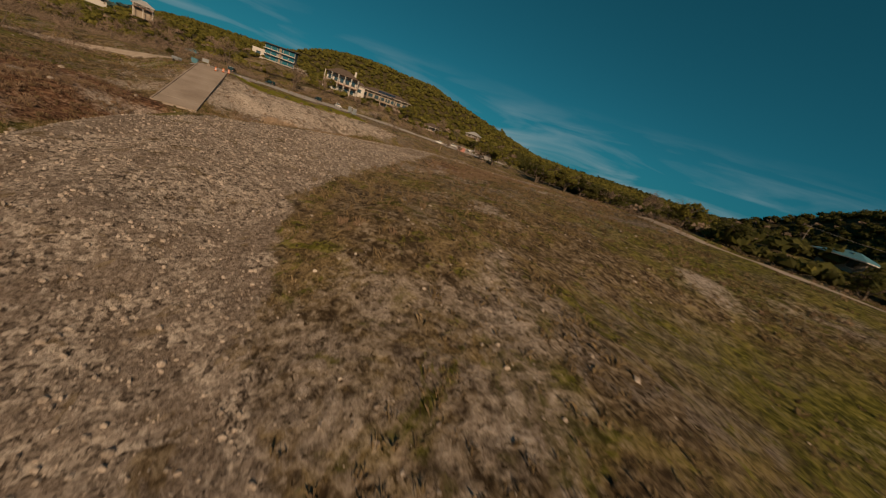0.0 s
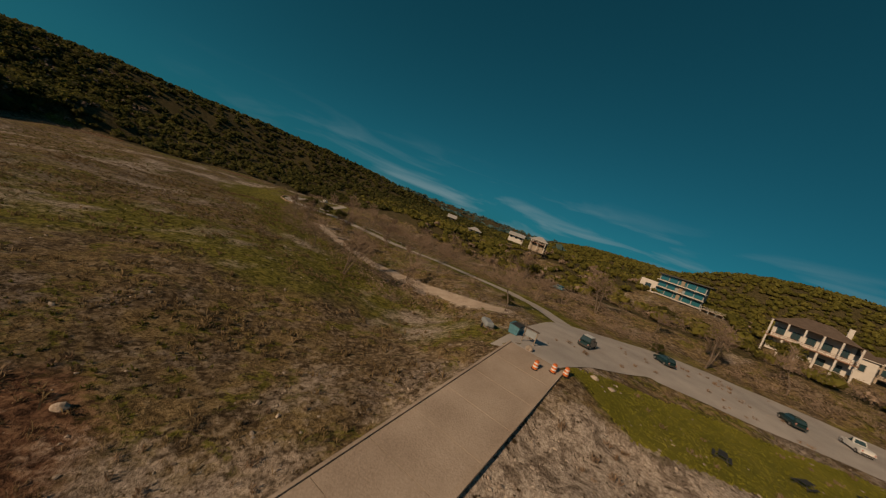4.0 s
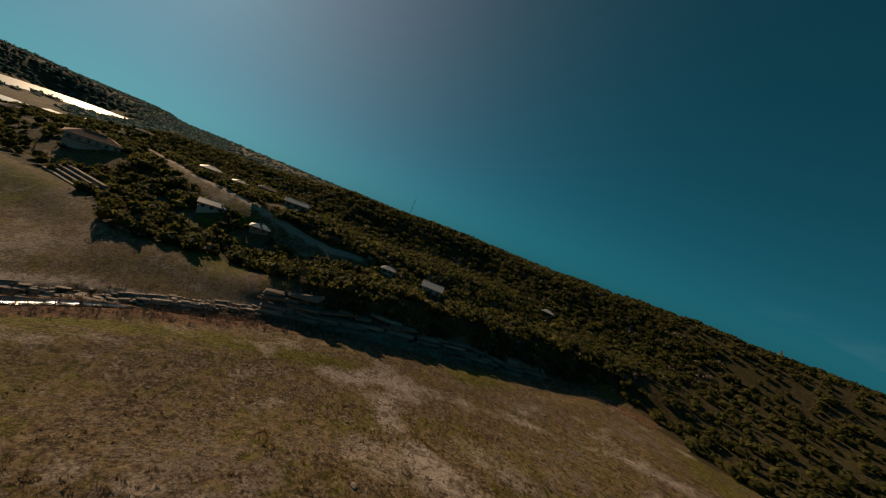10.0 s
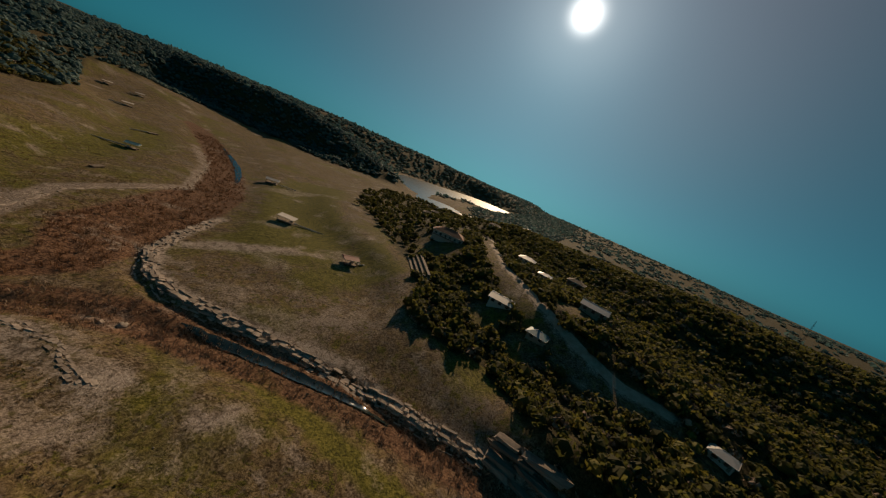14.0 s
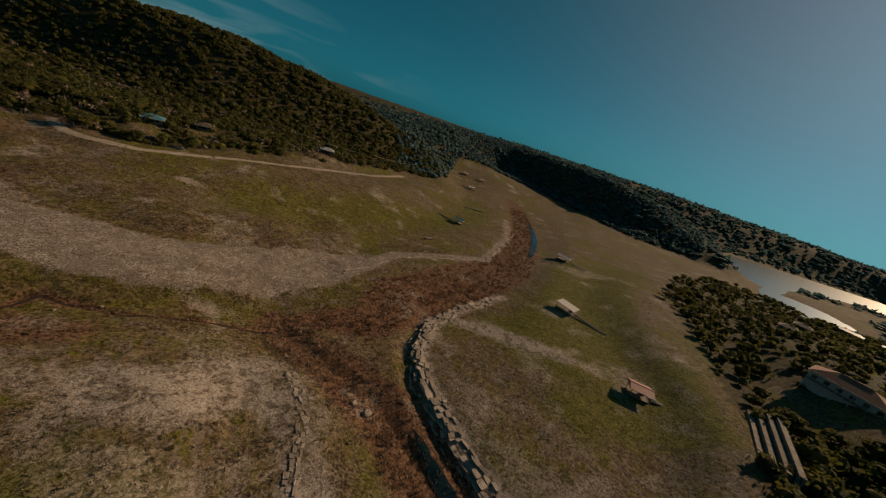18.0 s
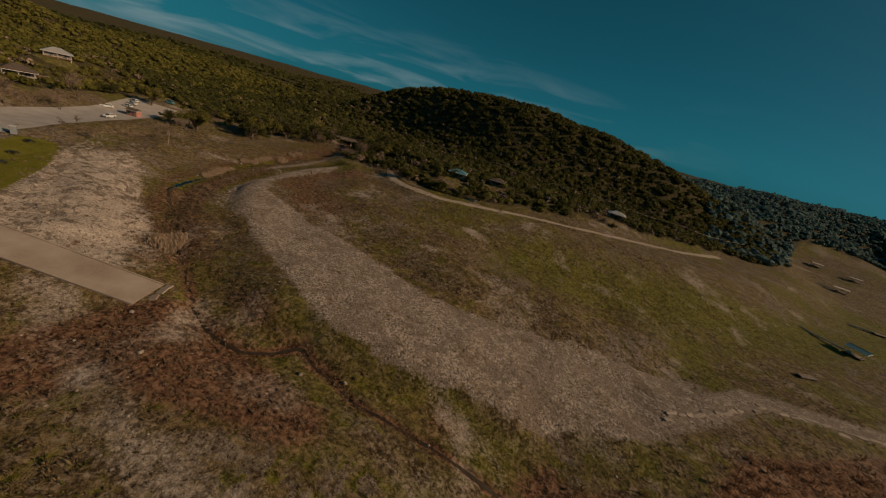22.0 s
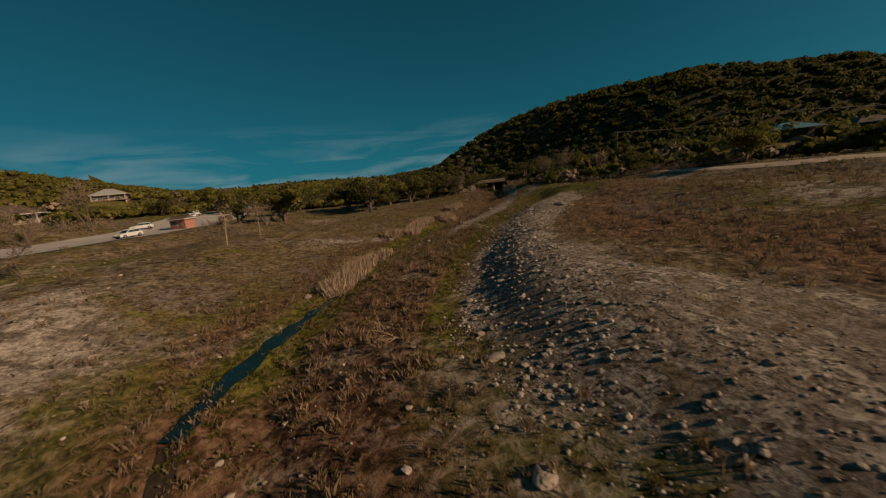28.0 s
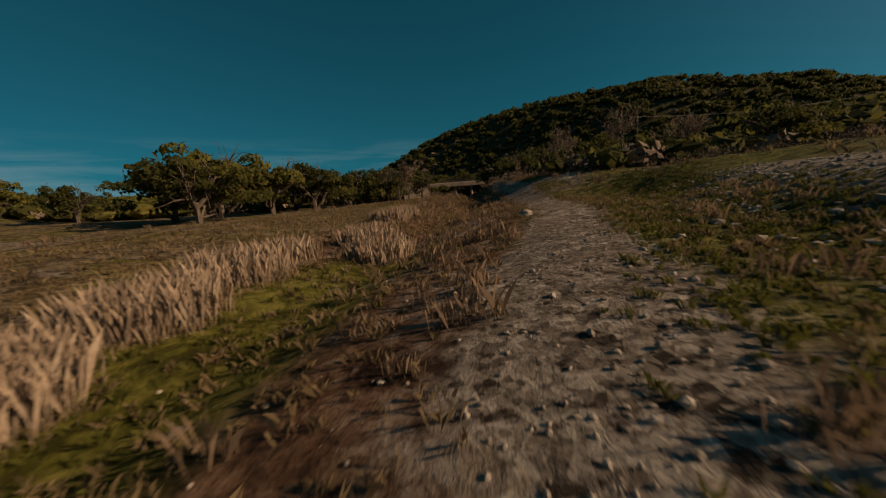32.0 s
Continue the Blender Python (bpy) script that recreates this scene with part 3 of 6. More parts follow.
def land_full(x, y):
    """The land with its small unevenness."""
    x, y = np.asarray(x, float), np.asarray(y, float)
    z = land(x, y)
    z = z + (fbm(x, y, 9.0, 3) - 0.5) * 0.9 + (fbm(x, y, 2.2, 8, 3) - 0.5) * 0.25
    high = np.clip((z - 14) / 25, 0, 1)
    z = z + (fbm(x, y, 60.0, 5) - 0.5) * 10 * high
    d, s = along(x, y, CREEK)
    z = z - 0.6 * np.clip(1 - d / 2.2, 0, 1) * (x > 24)
    d, s = along(x, y, [(27, -10), (14, -5), (5, -1), (-2, 0), (-8, -1), (-11, -4), (-14, -8), (-17, -7), (-23, -7), (-27, -6), (-41, -8), (-57, -10), (-70, -11)])
    z = z - 0.8 * np.clip(1 - d / 1.3, 0, 1)
    d, s = along(x, y, CREEK_WEST)
    z = z - 0.8 * np.clip(1 - d / 3.0, 0, 1)
    d, s = along(x, y, [(-153, -61), (-128, -46), (-109, -30), (-98.5, -11), (-97, 5), (-101, 21), (-108, 41), (-116, 62), (-116, 90)])
    z = z - 1.2 * np.clip(1.3 - d / 2.6, 0, 1)
    worn = inside(x, y, [(47, 11), (53, 2), (66, -4), (78, -11), (84, -23), (77, -27), (62, -21), (40, -12), (29, -5), (22, 2)])
    z = z + worn * ((fbm(x, y, 7.0, 31) - 0.5) * 1.6 - np.abs(fbm(x, y, 4.5, 36, 3) - 0.5) * 2.2)
    flat = np.maximum(strip(x, y, LOT, LOT_HALF, 3.0), strip(x, y, PARK_ROAD, 2.6, 2.0))
    ramp_d, ramp_s = along(x, y, [(11.4, 2.6), (46.5, 20.5)])
    onramp = np.clip((4.6 - ramp_d) / 1.5, 0, 1)
    z = z * (1 - flat) + (land(x, y) - 0.05) * flat
    z = z * (1 - onramp) + (0.65 + ramp_s * 7.65) * onramp
    return z


def axis(lo, hi, core_lo, core_hi, step, grow):
    out, s, v = list(np.arange(core_lo, core_hi + 0.01, step)), step, core_hi
    while v < hi:
        s *= grow
        v += s
        out.append(v)
    s, v = step, core_lo
    while v > lo:
        s *= grow
        v -= s
        out.insert(0, v)
    return np.array(out)


XS = axis(-4200, 4200, -110, 125, 1.25, 1.05)
YS = axis(-4200, 4200, -130, 120, 1.25, 1.05)
GX, GY = np.meshgrid(XS, YS)
GZ = land_full(GX, GY)


def ground_z(x, y):
    """Height of the ground sheet at a place, or at arrays of places."""
    x, y = np.asarray(x, float), np.asarray(y, float)
    i = np.clip(np.searchsorted(XS, x) - 1, 0, len(XS) - 2)
    j = np.clip(np.searchsorted(YS, y) - 1, 0, len(YS) - 2)
    fx, fy = (x - XS[i]) / (XS[i + 1] - XS[i]), (y - YS[j]) / (YS[j + 1] - YS[j])
    return (GZ[j, i] * (1 - fx) + GZ[j, i + 1] * fx) * (1 - fy) + (GZ[j + 1, i] * (1 - fx) + GZ[j + 1, i + 1] * fx) * fy


GRAVEL_RING = [(62, -94), (63, -78), (60, -64), (56.5, -50), (53, -40), (47, -34), (38, -30), (22, -24.5), (12, -20), (2, -16.5), (-6, -14), (-16, -12), (-33, -16), (-54, -24), (-72, -35), (-83, -47), (-89, -68),
               (-78, -62), (-49, -48), (-40, -43), (-26, -37), (-10, -37), (6, -40), (20, -39), (32, -42), (44, -44), (51, -55), (55, -70), (57, -94)]
CALICHE_RING = [(47, 13), (53, 3), (66, -2), (78, -9), (84, -22), (77, -26), (62, -20), (40, -11), (29, -4), (19, 3), (30, 8)]
LAWN_RING = [(50, 19), (49, 9), (56, 4), (70, -6), (88, -13), (91, -7), (84, 1), (72, 12), (60, 18)]
GULLY = [(27, -10), (14, -5), (5, -1), (-2, 0), (-8, -1), (-11, -4), (-14, -8), (-17, -7), (-23, -7), (-27, -6), (-41, -8), (-57, -10), (-70, -11)]


def region(x, y, ring, jag, seed):
    """A polygon with a ragged, soft edge."""
    out = np.zeros(np.shape(x))
    for k in range(4):
        jx, jy = (fbm(x, y, 9.0, seed + k) - 0.5) * jag * 2, (fbm(x, y, 9.0, seed + 9 + k) - 0.5) * jag * 2
        out = out + inside(x + jx, y + jy, ring) * 0.25
    return out


def zones(x, y):
    """Weights of green grass, pale sand, gravel and weeds."""
    rag = (fbm(x, y, 14.0, 21) - 0.5) * 1.1 + (fbm(x, y, 4.0, 22) - 0.5) * 0.8
    patchy = fbm(x, y, 30.0, 33)
    green = np.maximum.reduce([strip(x, y, PARK_GRASS, [6, 7, 8, 10, 13, 14], 6.0) * 1.1 + rag * 0.4, strip(x, y, WEST_GREEN, 4.0, 5.0) * 0.9 + rag * 0.3,
                               strip(x, y, DOCK_GREEN, 24, 24) * 1.1 + rag * 0.7, strip(x, y, EAST_GREEN, 20, 26) * 0.66 + rag * 0.4, strip(x, y, CREEK, 2.6, 3) * (0.5 + 0.55 * (x > 30)) + rag * 0.3 * (x > 30), strip(x, y, [(60, -28), (70, -46), (75, -62), (79, -80)], 2.6, 3) * 1.05 + rag * 0.4,
                               strip(x, y, [(26, 58), (5, 72), (-22, 66), (-40, 44)], 15, 14) * 0.72 + rag * 0.6, strip(x, y, [(24, -8), (8, -8), (-2, -8), (-30, -12), (-62, -16)], [3, 5, 7, 8, 7], 6) * 0.48 + rag * 0.4,
                               strip(x, y, [(-150, 15), (-185, 22), (-200, 5)], 12, 12) * 0.8 + rag * 0.5])
    green = np.maximum(green, strip(x, y, PARK_ROAD, 6.5, 4) * 0.9 + rag * 0.4)
    green = np.maximum(green, np.clip((patchy - 0.48) * 2.4 + rag * 0.25, 0, 0.6))
    green = green * (1 - 0.75 * strip(x, y, [(66, -14), (84, -34), (96, -60), (112, -90)], [6, 9, 12, 12], 6))
    green = np.maximum(green, strip(x, y, [(60, -28), (70, -46), (75, -62), (79, -80)], 2.2, 2.5) + rag * 0.4)
    green = np.maximum(green, strip(x, y, [(48, -30), (54, -38), (59, -48), (63, -58), (65.5, -68), (65, -80), (66, -96)], [1.2, 1.3, 1.4, 1.8, 2.6, 3.2, 3.0], 1.5) * 1.0 + rag * 0.5)
    green = np.maximum(green, strip(x, y, [(58, -31), (55, -27.5), (51, -22)], 0.8, 1.2) * 1.2)
    green = np.maximum(green * (1 - region(x, y, CALICHE_RING, 2, 140)), inside(x, y, LAWN_RING) * 1.2)
    sand = np.maximum.reduce([strip(x, y, PALE_BAR, [2, 4, 8, 9, 7, 6], 6) * 0.70 + rag * 0.8, region(x, y, CALICHE_RING, 7.0, 140) * 0.86 + rag * 0.85 * (region(x, y, CALICHE_RING, 7.0, 140) > 0),
                              strip(x, y, SAND_TRAIL, [4, 4, 5, 5, 6, 7, 7, 6, 6, 5, 4], 6) * 0.72 + rag * 1.25, strip(x, y, SAND_SHORE, 3.0, 6) * 0.72 + rag * 1.1,
                              strip(x, y, BEACH, 2.0, 2.5) * 0.9 + rag * 0.4, strip(x, y, [(px - 1.5, py) for px, py in LEDGE], 2.6, 3.0) * 0.85 + rag * 0.4, strip(x, y, LEDGE_WEST, 2.0, 2.0) * 0.8,
                              strip(x, y, TRACK, 1.4, 1.2), strip(x, y, DIRT_PATH, 1.8, 1.5), strip(x, y, WEST_ROAD, 3, 2), strip(x, y, [(-126, -30), (-136, -24), (-149, -15), (-160, -8), (-168, -2)], [3, 5, 5, 4, 2], 6) * 0.75 + rag * 0.9,
                              np.clip((fbm(x, y, 17.0, 44) - 0.54) * 3.0 + rag * 0.5, 0, 0.46) * strip(x, y, [(-34, 22), (-40, 70), (-30, 130)], 32, 16),
                              np.clip((fbm(x, y, 22.0, 48) - 0.53) * 3.0 + rag * 0.5, 0, 0.46) * strip(x, y, [(-140, 30), (-190, -20), (-250, -90)], 40, 20)])
    gravel = np.maximum(region(x, y, GRAVEL_RING, 4.0, 160) * 1.05 + rag * 0.3 * (region(x, y, GRAVEL_RING, 4.0, 160) > 0), strip(x, y, BEACH, [2, 3, 4, 4, 3, 3, 3, 3], 4) * 0.7 + rag * 0.3)
    gravel = np.maximum(gravel, strip(x, y, [(67.6, -60), (69.2, -72), (71, -88), (79, -112), (90, -136)], [0.2, 1.8, 1.7, 1.4, 1.4], 1.5) * 0.85 + rag * 0.5)
    weed = np.maximum.reduce([strip(x, y, BELT, [3, 8, 13, 14, 15, 14, 12, 12, 12], 4) + rag * 0.3, strip(x, y, CREEK[:8], 7.0, 5) * 0.6 + rag * 0.7,
                              strip(x, y, [(4, 18), (2, 7), (-8, 6), (-24, 3)], [6, 8, 8, 4], 6) * 1.0 + rag * 0.5,
                              strip(x, y, [(51, -28), (56, -37), (60.5, -47), (64, -56), (66.5, -65)], 1.7, 2.0) * 1.05 + rag * 0.4,
                              strip(x, y, [(20, -12), (4, -8), (-12, -7), (-40, -12)], [3, 4, 3, 3], 5) * 0.40 + rag * 0.7,
                              strip(x, y, [(28, -52), (42, -57), (50, -70), (48, -90)], [8, 9, 7, 7], 10) * 0.55 + rag * 0.7,
                              strip(x, y, CREEK_WEST, [6, 10, 10, 9, 8, 7, 7, 6, 5, 4], 5) * 0.7 + rag * 0.5, strip(x, y, GULLY, 0.8, 1.5)])
    weed = weed * (1 - 0.95 * strip(x, y, [(60, -28), (70, -46), (75, -62), (79, -80)], 2.4, 2.5))
    return [np.clip(v, 0, 1) for v in (green, sand, gravel, weed)]


def mesh_object(name, verts, faces, mat, smooth=False, parent=None):
    me = bpy.data.meshes.new(name)
    me.from_pydata(verts if isinstance(verts, list) else verts.tolist(), [], faces if isinstance(faces, list) else faces.tolist())
    me.materials.append(mat)
    if smooth:
        me.polygons.foreach_set("use_smooth", np.ones(len(me.polygons), bool))
    ob = new(name, me)
    if parent:
        ob.parent = parent
    return ob


def build_ground():
    ny, nx = GX.shape
    verts = np.stack([GX, GY, GZ], -1).reshape(-1, 3)
    idx = np.arange(ny * nx).reshape(ny, nx)
    faces = np.stack([idx[:-1, :-1], idx[:-1, 1:], idx[1:, 1:], idx[1:, :-1]], -1).reshape(-1, 4)
    ob = mesh_object("ground", verts, faces, M_LAND, True)
    z = np.stack(zones(verts[:, 0], verts[:, 1]), -1)
    layer = ob.data.color_attributes.new("zone", "FLOAT_COLOR", "POINT")
    layer.data.foreach_set("color", z.astype(np.float32).ravel())
    return tagged(ob, "dry lake bed with brown meadow, pale sand and gravel", "ground", kind="structure")




def ribbon(name, line, half, mat, lift=0.06, step=2.0, across=4, edge=0.0):
    """A road or a strip of water laid over the land along a plan line."""
    pts, run = [], 0.0
    half_at = half if isinstance(half, (list, tuple)) else [half] * len(line)
    for i, (a, b) in enumerate(zip(line, line[1:])):
        k = max(1, int(math.dist(a, b) / step))
        pts += [(a[0] + (b[0] - a[0]) * s / k, a[1] + (b[1] - a[1]) * s / k, half_at[i] + (half_at[i + 1] - half_at[i]) * s / k) for s in range(k)]
    pts.append((*line[-1], half_at[-1]))
    p = np.array(pts)
    for _ in range(3):
        p[1:-1] = (p[:-2] + 2 * p[1:-1] + p[2:]) / 4
    d = np.gradient(p[:, :2], axis=0)
    d /= np.linalg.norm(d, axis=1)[:, None] + 1e-9
    side = np.stack([-d[:, 1], d[:, 0]], 1)
    rag = (fbm(p[:, 0], p[:, 1], 3.0, 77) - 0.5) * edge
    cols = []
    for c in range(across + 1):
        o = (2 * c / across - 1) * (p[:, 2] + rag)
        xy = p[:, :2] + side * o[:, None]
        cols.append(np.column_stack([xy, ground_z(xy[:, 0], xy[:, 1]) + lift]))
    v = np.stack(cols, 1).reshape(-1, 3)
    idx = np.arange(len(p) * (across + 1)).reshape(len(p), across + 1)
    f = np.stack([idx[:-1, :-1], idx[1:, :-1], idx[1:, 1:], idx[:-1, 1:]], -1).reshape(-1, 4)
    return mesh_object(name, v, f, mat, True)


tagged(ribbon("parking_lot", LOT, LOT_HALF, M_ASPHALT, 0.10, 2, 8), "worn grey asphalt parking lot above the ramp", "parking lot", kind="structure")
tagged(ribbon("park_road", PARK_ROAD, 2.4, M_ASPHALT, 0.09), "narrow grey asphalt park road with a turning loop", "road", kind="structure")
tagged(ribbon("track", TRACK, 1.9, M_DIRT, 0.06, edge=0.6), "pale gravel track below the wooded slope", "road", kind="structure")
tagged(ribbon("dirt_path", DIRT_PATH, 1.8, M_DIRT, 0.06, edge=2.0), "pale stony dirt path between bare shrubs", "road", kind="structure")
tagged(ribbon("west_road", WEST_ROAD, 2.1, M_DIRT, 0.08), "pale road through the wooded western slope", "road", kind="structure")


def water_strip(name, line, half, lift, label):
    tagged(ribbon(name, line, half, M_WATER, lift, 0.6, 3, 1.3), label, "water", kind="structure")


water_strip("creek_pool", [(67, -42), (65, -37), (63, -33), (60, -28), (57, -24)], [0.1, 0.26, 0.34, 0.36, 0.2], 0.16, "narrow dark blue creek pool between grassy banks")
water_strip("creek_stream", [(73.9, -55.0), (74.3, -55.8), (74.9, -56.6), (75.1, -57.4)], [0.1, 0.42, 0.34, 0.1], 0.12, "small blue pool in green creek weeds")
water_strip("creek_puddle", [(75.2, -62.2), (75.9, -63.1), (76.2, -64)], [0.15, 0.45, 0.15], 0.12, "small blue puddle in green creek weeds")
tagged(ribbon("wet_ditch", [(57, -24), (45, -18), (36, -12), (27, -9)], [0.3, 0.5, 0.5, 0.4], M_DARKBED, 0.05, 0.8, 2, 0.5), "dark wet ditch below the bank", "ditch", kind="structure")
water_strip("west_pool", [(-96, 20), (-99, 30), (-103, 42), (-107, 54), (-111, 68), (-113, 80)], [0.5, 1.6, 1.8, 1.7, 1.4, 0.5], 0.35, "shallow shining pool below the rock ledge")
water_strip("belt_pool", [(-214, -128), (-228, -146), (-246, -174), (-262, -205), (-280, -245)], [0.8, 2.4, 2.6, 2.2, 0.8], 0.30, "blue pool along the weed-filled channel")
# a dark ribbon along the bottom of the carved gully
tagged(ribbon("gully_bed", GULLY, 0.30, M_DARKBED, 0.04, 0.7, 2, 0.4), "dark channel bed in a narrow winding gully", "gully", kind="structure")
M_LAKE = glassy("wind-ruffled lake water", (0.02, 0.045, 0.05), 0.24)
lake = mesh_object("lake", [(-2400, -640, -13.2), (-520, -640, -13.2), (-520, 0, -13.2), (-2400, 0, -13.2)], [(0, 1, 2, 3)], M_LAKE)
tagged(lake, "bright low lake between wooded headlands", "water", kind="structure")


def lawn():
    """The mown lawn as a thin sheet on the bank."""
    xs, ys = np.arange(46, 95, 0.5), np.arange(-16, 23, 0.5)
    gx, gy = np.meshgrid(xs, ys)
    jag = (fbm(gx, gy, 3.0, 55) - 0.5) * 1.6
    keep = inside(gx + jag, gy - jag, LAWN_RING)
    v = np.stack([gx, gy, ground_z(gx, gy) + 0.05], -1).reshape(-1, 3)
    idx = np.arange(gx.size).reshape(gx.shape)
    f = np.stack([idx[:-1, :-1], idx[:-1, 1:], idx[1:, 1:], idx[1:, :-1]], -1).reshape(-1, 4)
    f = f[keep.ravel()[f].all(1)]
    used, back = np.unique(f, return_inverse=True)
    tagged(mesh_object("lawn", v[used], back.reshape(f.shape), M_LAWN, True), "bright green mown lawn beside the parking lot", "lawn", kind="structure")


lawn()


def boat_ramp():
    """The concrete slab with its kerbs and the broken lower edge."""
    a, b = Vector((11.4, 2.6)), Vector((46.5, 20.5))
    d = (b - a).normalized()
    s = Vector((-d.y, d.x))
    base = new("boat_ramp")
    tagged(base, "pale concrete boat ramp ending on dry ground", "ramp", kind="structure")
    n = 9
    for i in range(n):
        bm = bmesh.new()
        t0, t1 = i / n, (i + 1) / n - 0.0012
        ring = []
        for t in (t0, t1):
            p = a + (b - a) * t
            for o in (-3.2, 3.2):
                q = p + s * o
                zz = 0.65 + t * 7.65 + 0.12
                ring.append((bm.verts.new((q.x, q.y, zz)), bm.verts.new((q.x, q.y, zz - 0.35))))
        order = [ring[0], ring[1], ring[3], ring[2]]
        bm.faces.new([r[0] for r in order])
        for k in range(4):
            bm.faces.new([order[k][0], order[k][1], order[(k + 1) % 4][1], order[(k + 1) % 4][0]])
        bmesh.ops.recalc_face_normals(bm, faces=bm.faces)
        part("slab", bm, M_CONCRETE, base)
    for o in (-3.35, 3.35):
        bm = bmesh.new()
        p, q = a + s * o, b + s * o
        beam(bm, (p.x, p.y, 0.65 + 0.10), (q.x, q.y, 8.3 + 0.10), 0.24, 0.28)
        part("kerb", bm, M_CONCRETE, base)
    for k, o in enumerate((-3.0, -1.4, 0.6)):
        bm = bmesh.new()
        p = a - d * (0.9 + 0.2 * k) + s * o
        box(bm, (p.x, p.y, ground_z(p.x, p.y) + 0.05), (1.1, 1.5, 0.3), rz=0.4 + 0.2 * k, ry=0.15)
        part("broken_slab", bm, M_CONCRETE, base)
    return base


boat_ramp()


# ---- plants as meshes ----
def leaf_cloud(rng, centres, radii, per, size, squash=0.8):
    """Small leaf clumps (bent triangles pairs) on the shells of many crowns at once: vertices and faces."""
    n = len(centres)
    c = np.repeat(centres, per, 0)
    r = np.repeat(radii, per, 0)
    d = rng.normal(size=(n * per, 3))
    d /= np.linalg.norm(d, axis=1)[:, None]
    d[:, 2] = np.abs(d[:, 2]) * 1.1 - 0.35
    shell = rng.uniform(0.55, 1.08, (n * per, 1))
    p = c + d * shell * r[:, None] * np.array([1, 1, squash])
    s = (size * r * rng.uniform(0.6, 1.3, n * per))[:, None]
    u = rng.normal(size=(n * per, 3))
    u -= (u * d).sum(1)[:, None] * d * 0.75
    u /= np.linalg.norm(u, axis=1)[:, None]
    v = np.cross(d, u) + rng.normal(size=(n * per, 3)) * 0.25
    v /= np.linalg.norm(v, axis=1)[:, None]
    quad = np.stack([p - u * s * 0.9, p - v * s * 0.65 - d * s * 0.25, p + u * s * 0.9, p + v * s * 0.65 - d * s * 0.15], 1)
    quad += rng.normal(size=quad.shape) * s[:, None] * 0.16
    quad[:, 1] += d * s * 0.3
    verts = quad.reshape(-1, 3)
    k = np.arange(n * per)[:, None] * 4
    faces = np.concatenate([k + np.array([0, 1, 2]), k + np.array([0, 2, 3])], 0)
    return verts, faces


def blades(rng, x, y, z, height, per, width, lean, curl=0.3):
    """Tufts of standing blades, each a bent triangle strip."""
    n = len(x)
    bx, by, bz = (np.repeat(v, per) for v in (x, y, z))
    h = np.repeat(height, per) * rng.uniform(0.5, 1.15, n * per)
    a = rng.uniform(0, 2 * math.pi, n * per)
    out = rng.uniform(0.1, 1.0, n * per) * lean * h
    spread = np.repeat(height, per) * 0.28
    bx, by = bx + rng.normal(size=n * per) * spread, by + rng.normal(size=n * per) * spread
    w = width * (0.6 + rng.uniform(0, 0.8, n * per))
    ca, sa = np.cos(a), np.sin(a)
    v = np.stack([np.stack([bx - sa * w, by + ca * w, bz - 0.05], 1), np.stack([bx + sa * w, by - ca * w, bz - 0.05], 1),
                  np.stack([bx + ca * out * 0.4 + sa * w * 0.7, by + sa * out * 0.4 - ca * w * 0.7, bz + h * 0.6], 1),
                  np.stack([bx + ca * out, by + sa * out, bz + h * (1 - curl * rng.uniform(0, 1, n * per))], 1)], 1).reshape(-1, 3)
    k = np.arange(n * per)[:, None] * 4
    return v, np.concatenate([k + np.array([0, 1, 2]), k + np.array([0, 2, 3])], 0)


def stuff(name, verts, faces, mat, label, category):
    return tagged(mesh_object(name, verts, faces, mat), label, category, kind="stuff")


def scatter(rng, n, x0, x1, y0, y1, keep):
    """Random places in a plan rectangle, kept with the chance that keep(x, y) gives."""
    x, y = rng.uniform(x0, x1, n), rng.uniform(y0, y1, n)
    k = rng.uniform(0, 1, n) < keep(x, y)
    return x[k], y[k]


VALLEY = [(-480, -175), (-385, -140), (-326, -104), (-236, -10), (-212, 22), (-187, 42), (-161, 55), (-152, 66), (-158, 90), (-144, 106), (-127, 113), (-122, 131), (-120, 165), (-116, 188), (-109, 214),
          (-99, 231), (-90, 270), (-65, 274), (-34, 260), (-1, 276), (38, 266), (66, 262), (82, 244), (86, 205), (100, 160), (110, 120), (112, 75), (118, 48), (128, 24), (142, -16), (160, -44), (182, -70), (190, -92), (165, -98),
          (140, -112), (118, -150), (98, -156), (78, -132), (74, -112), (48, -116), (31, -108), (8, -106), (-18, -136), (-58, -178), (-136, -270), (-176, -296), (-205, -340), (-225, -410), (-270, -500), (-400, -560), (-466, -500), (-468, -388), (-480, -280), (-600, -258), (-760, -250), (-900, -170), (-600, -150)]
CLEARINGS = [(154, 60, 17), (150, 22, 14), (162, 2, 19), (212, -56, 9), (164, -31, 7), (143, 123, 13), (196, 200, 13), (161, 212, 10), (176, 278, 10), (-140, 182, 9), (-160, 163, 6), (-156, 300, 7), (-216, 116, 12), (-254, 88, 9), (-250, 25, 17),
             (-288, 68, 11), (-292, 110, 10), (-189, 78, 11), (-176, 99, 9), (-205, 60, 6), (-203, 32, 12), (17, -127, 8), (1, -143, 7), (-62, -196, 9), (150, -62, 12), (136, -52, 8), (100, -150, 10), (93, -140, 9)]


TERRACE = [(66, -132), (40, -140), (8, -142), (-30, -172), (-80, -220), (-130, -275)]


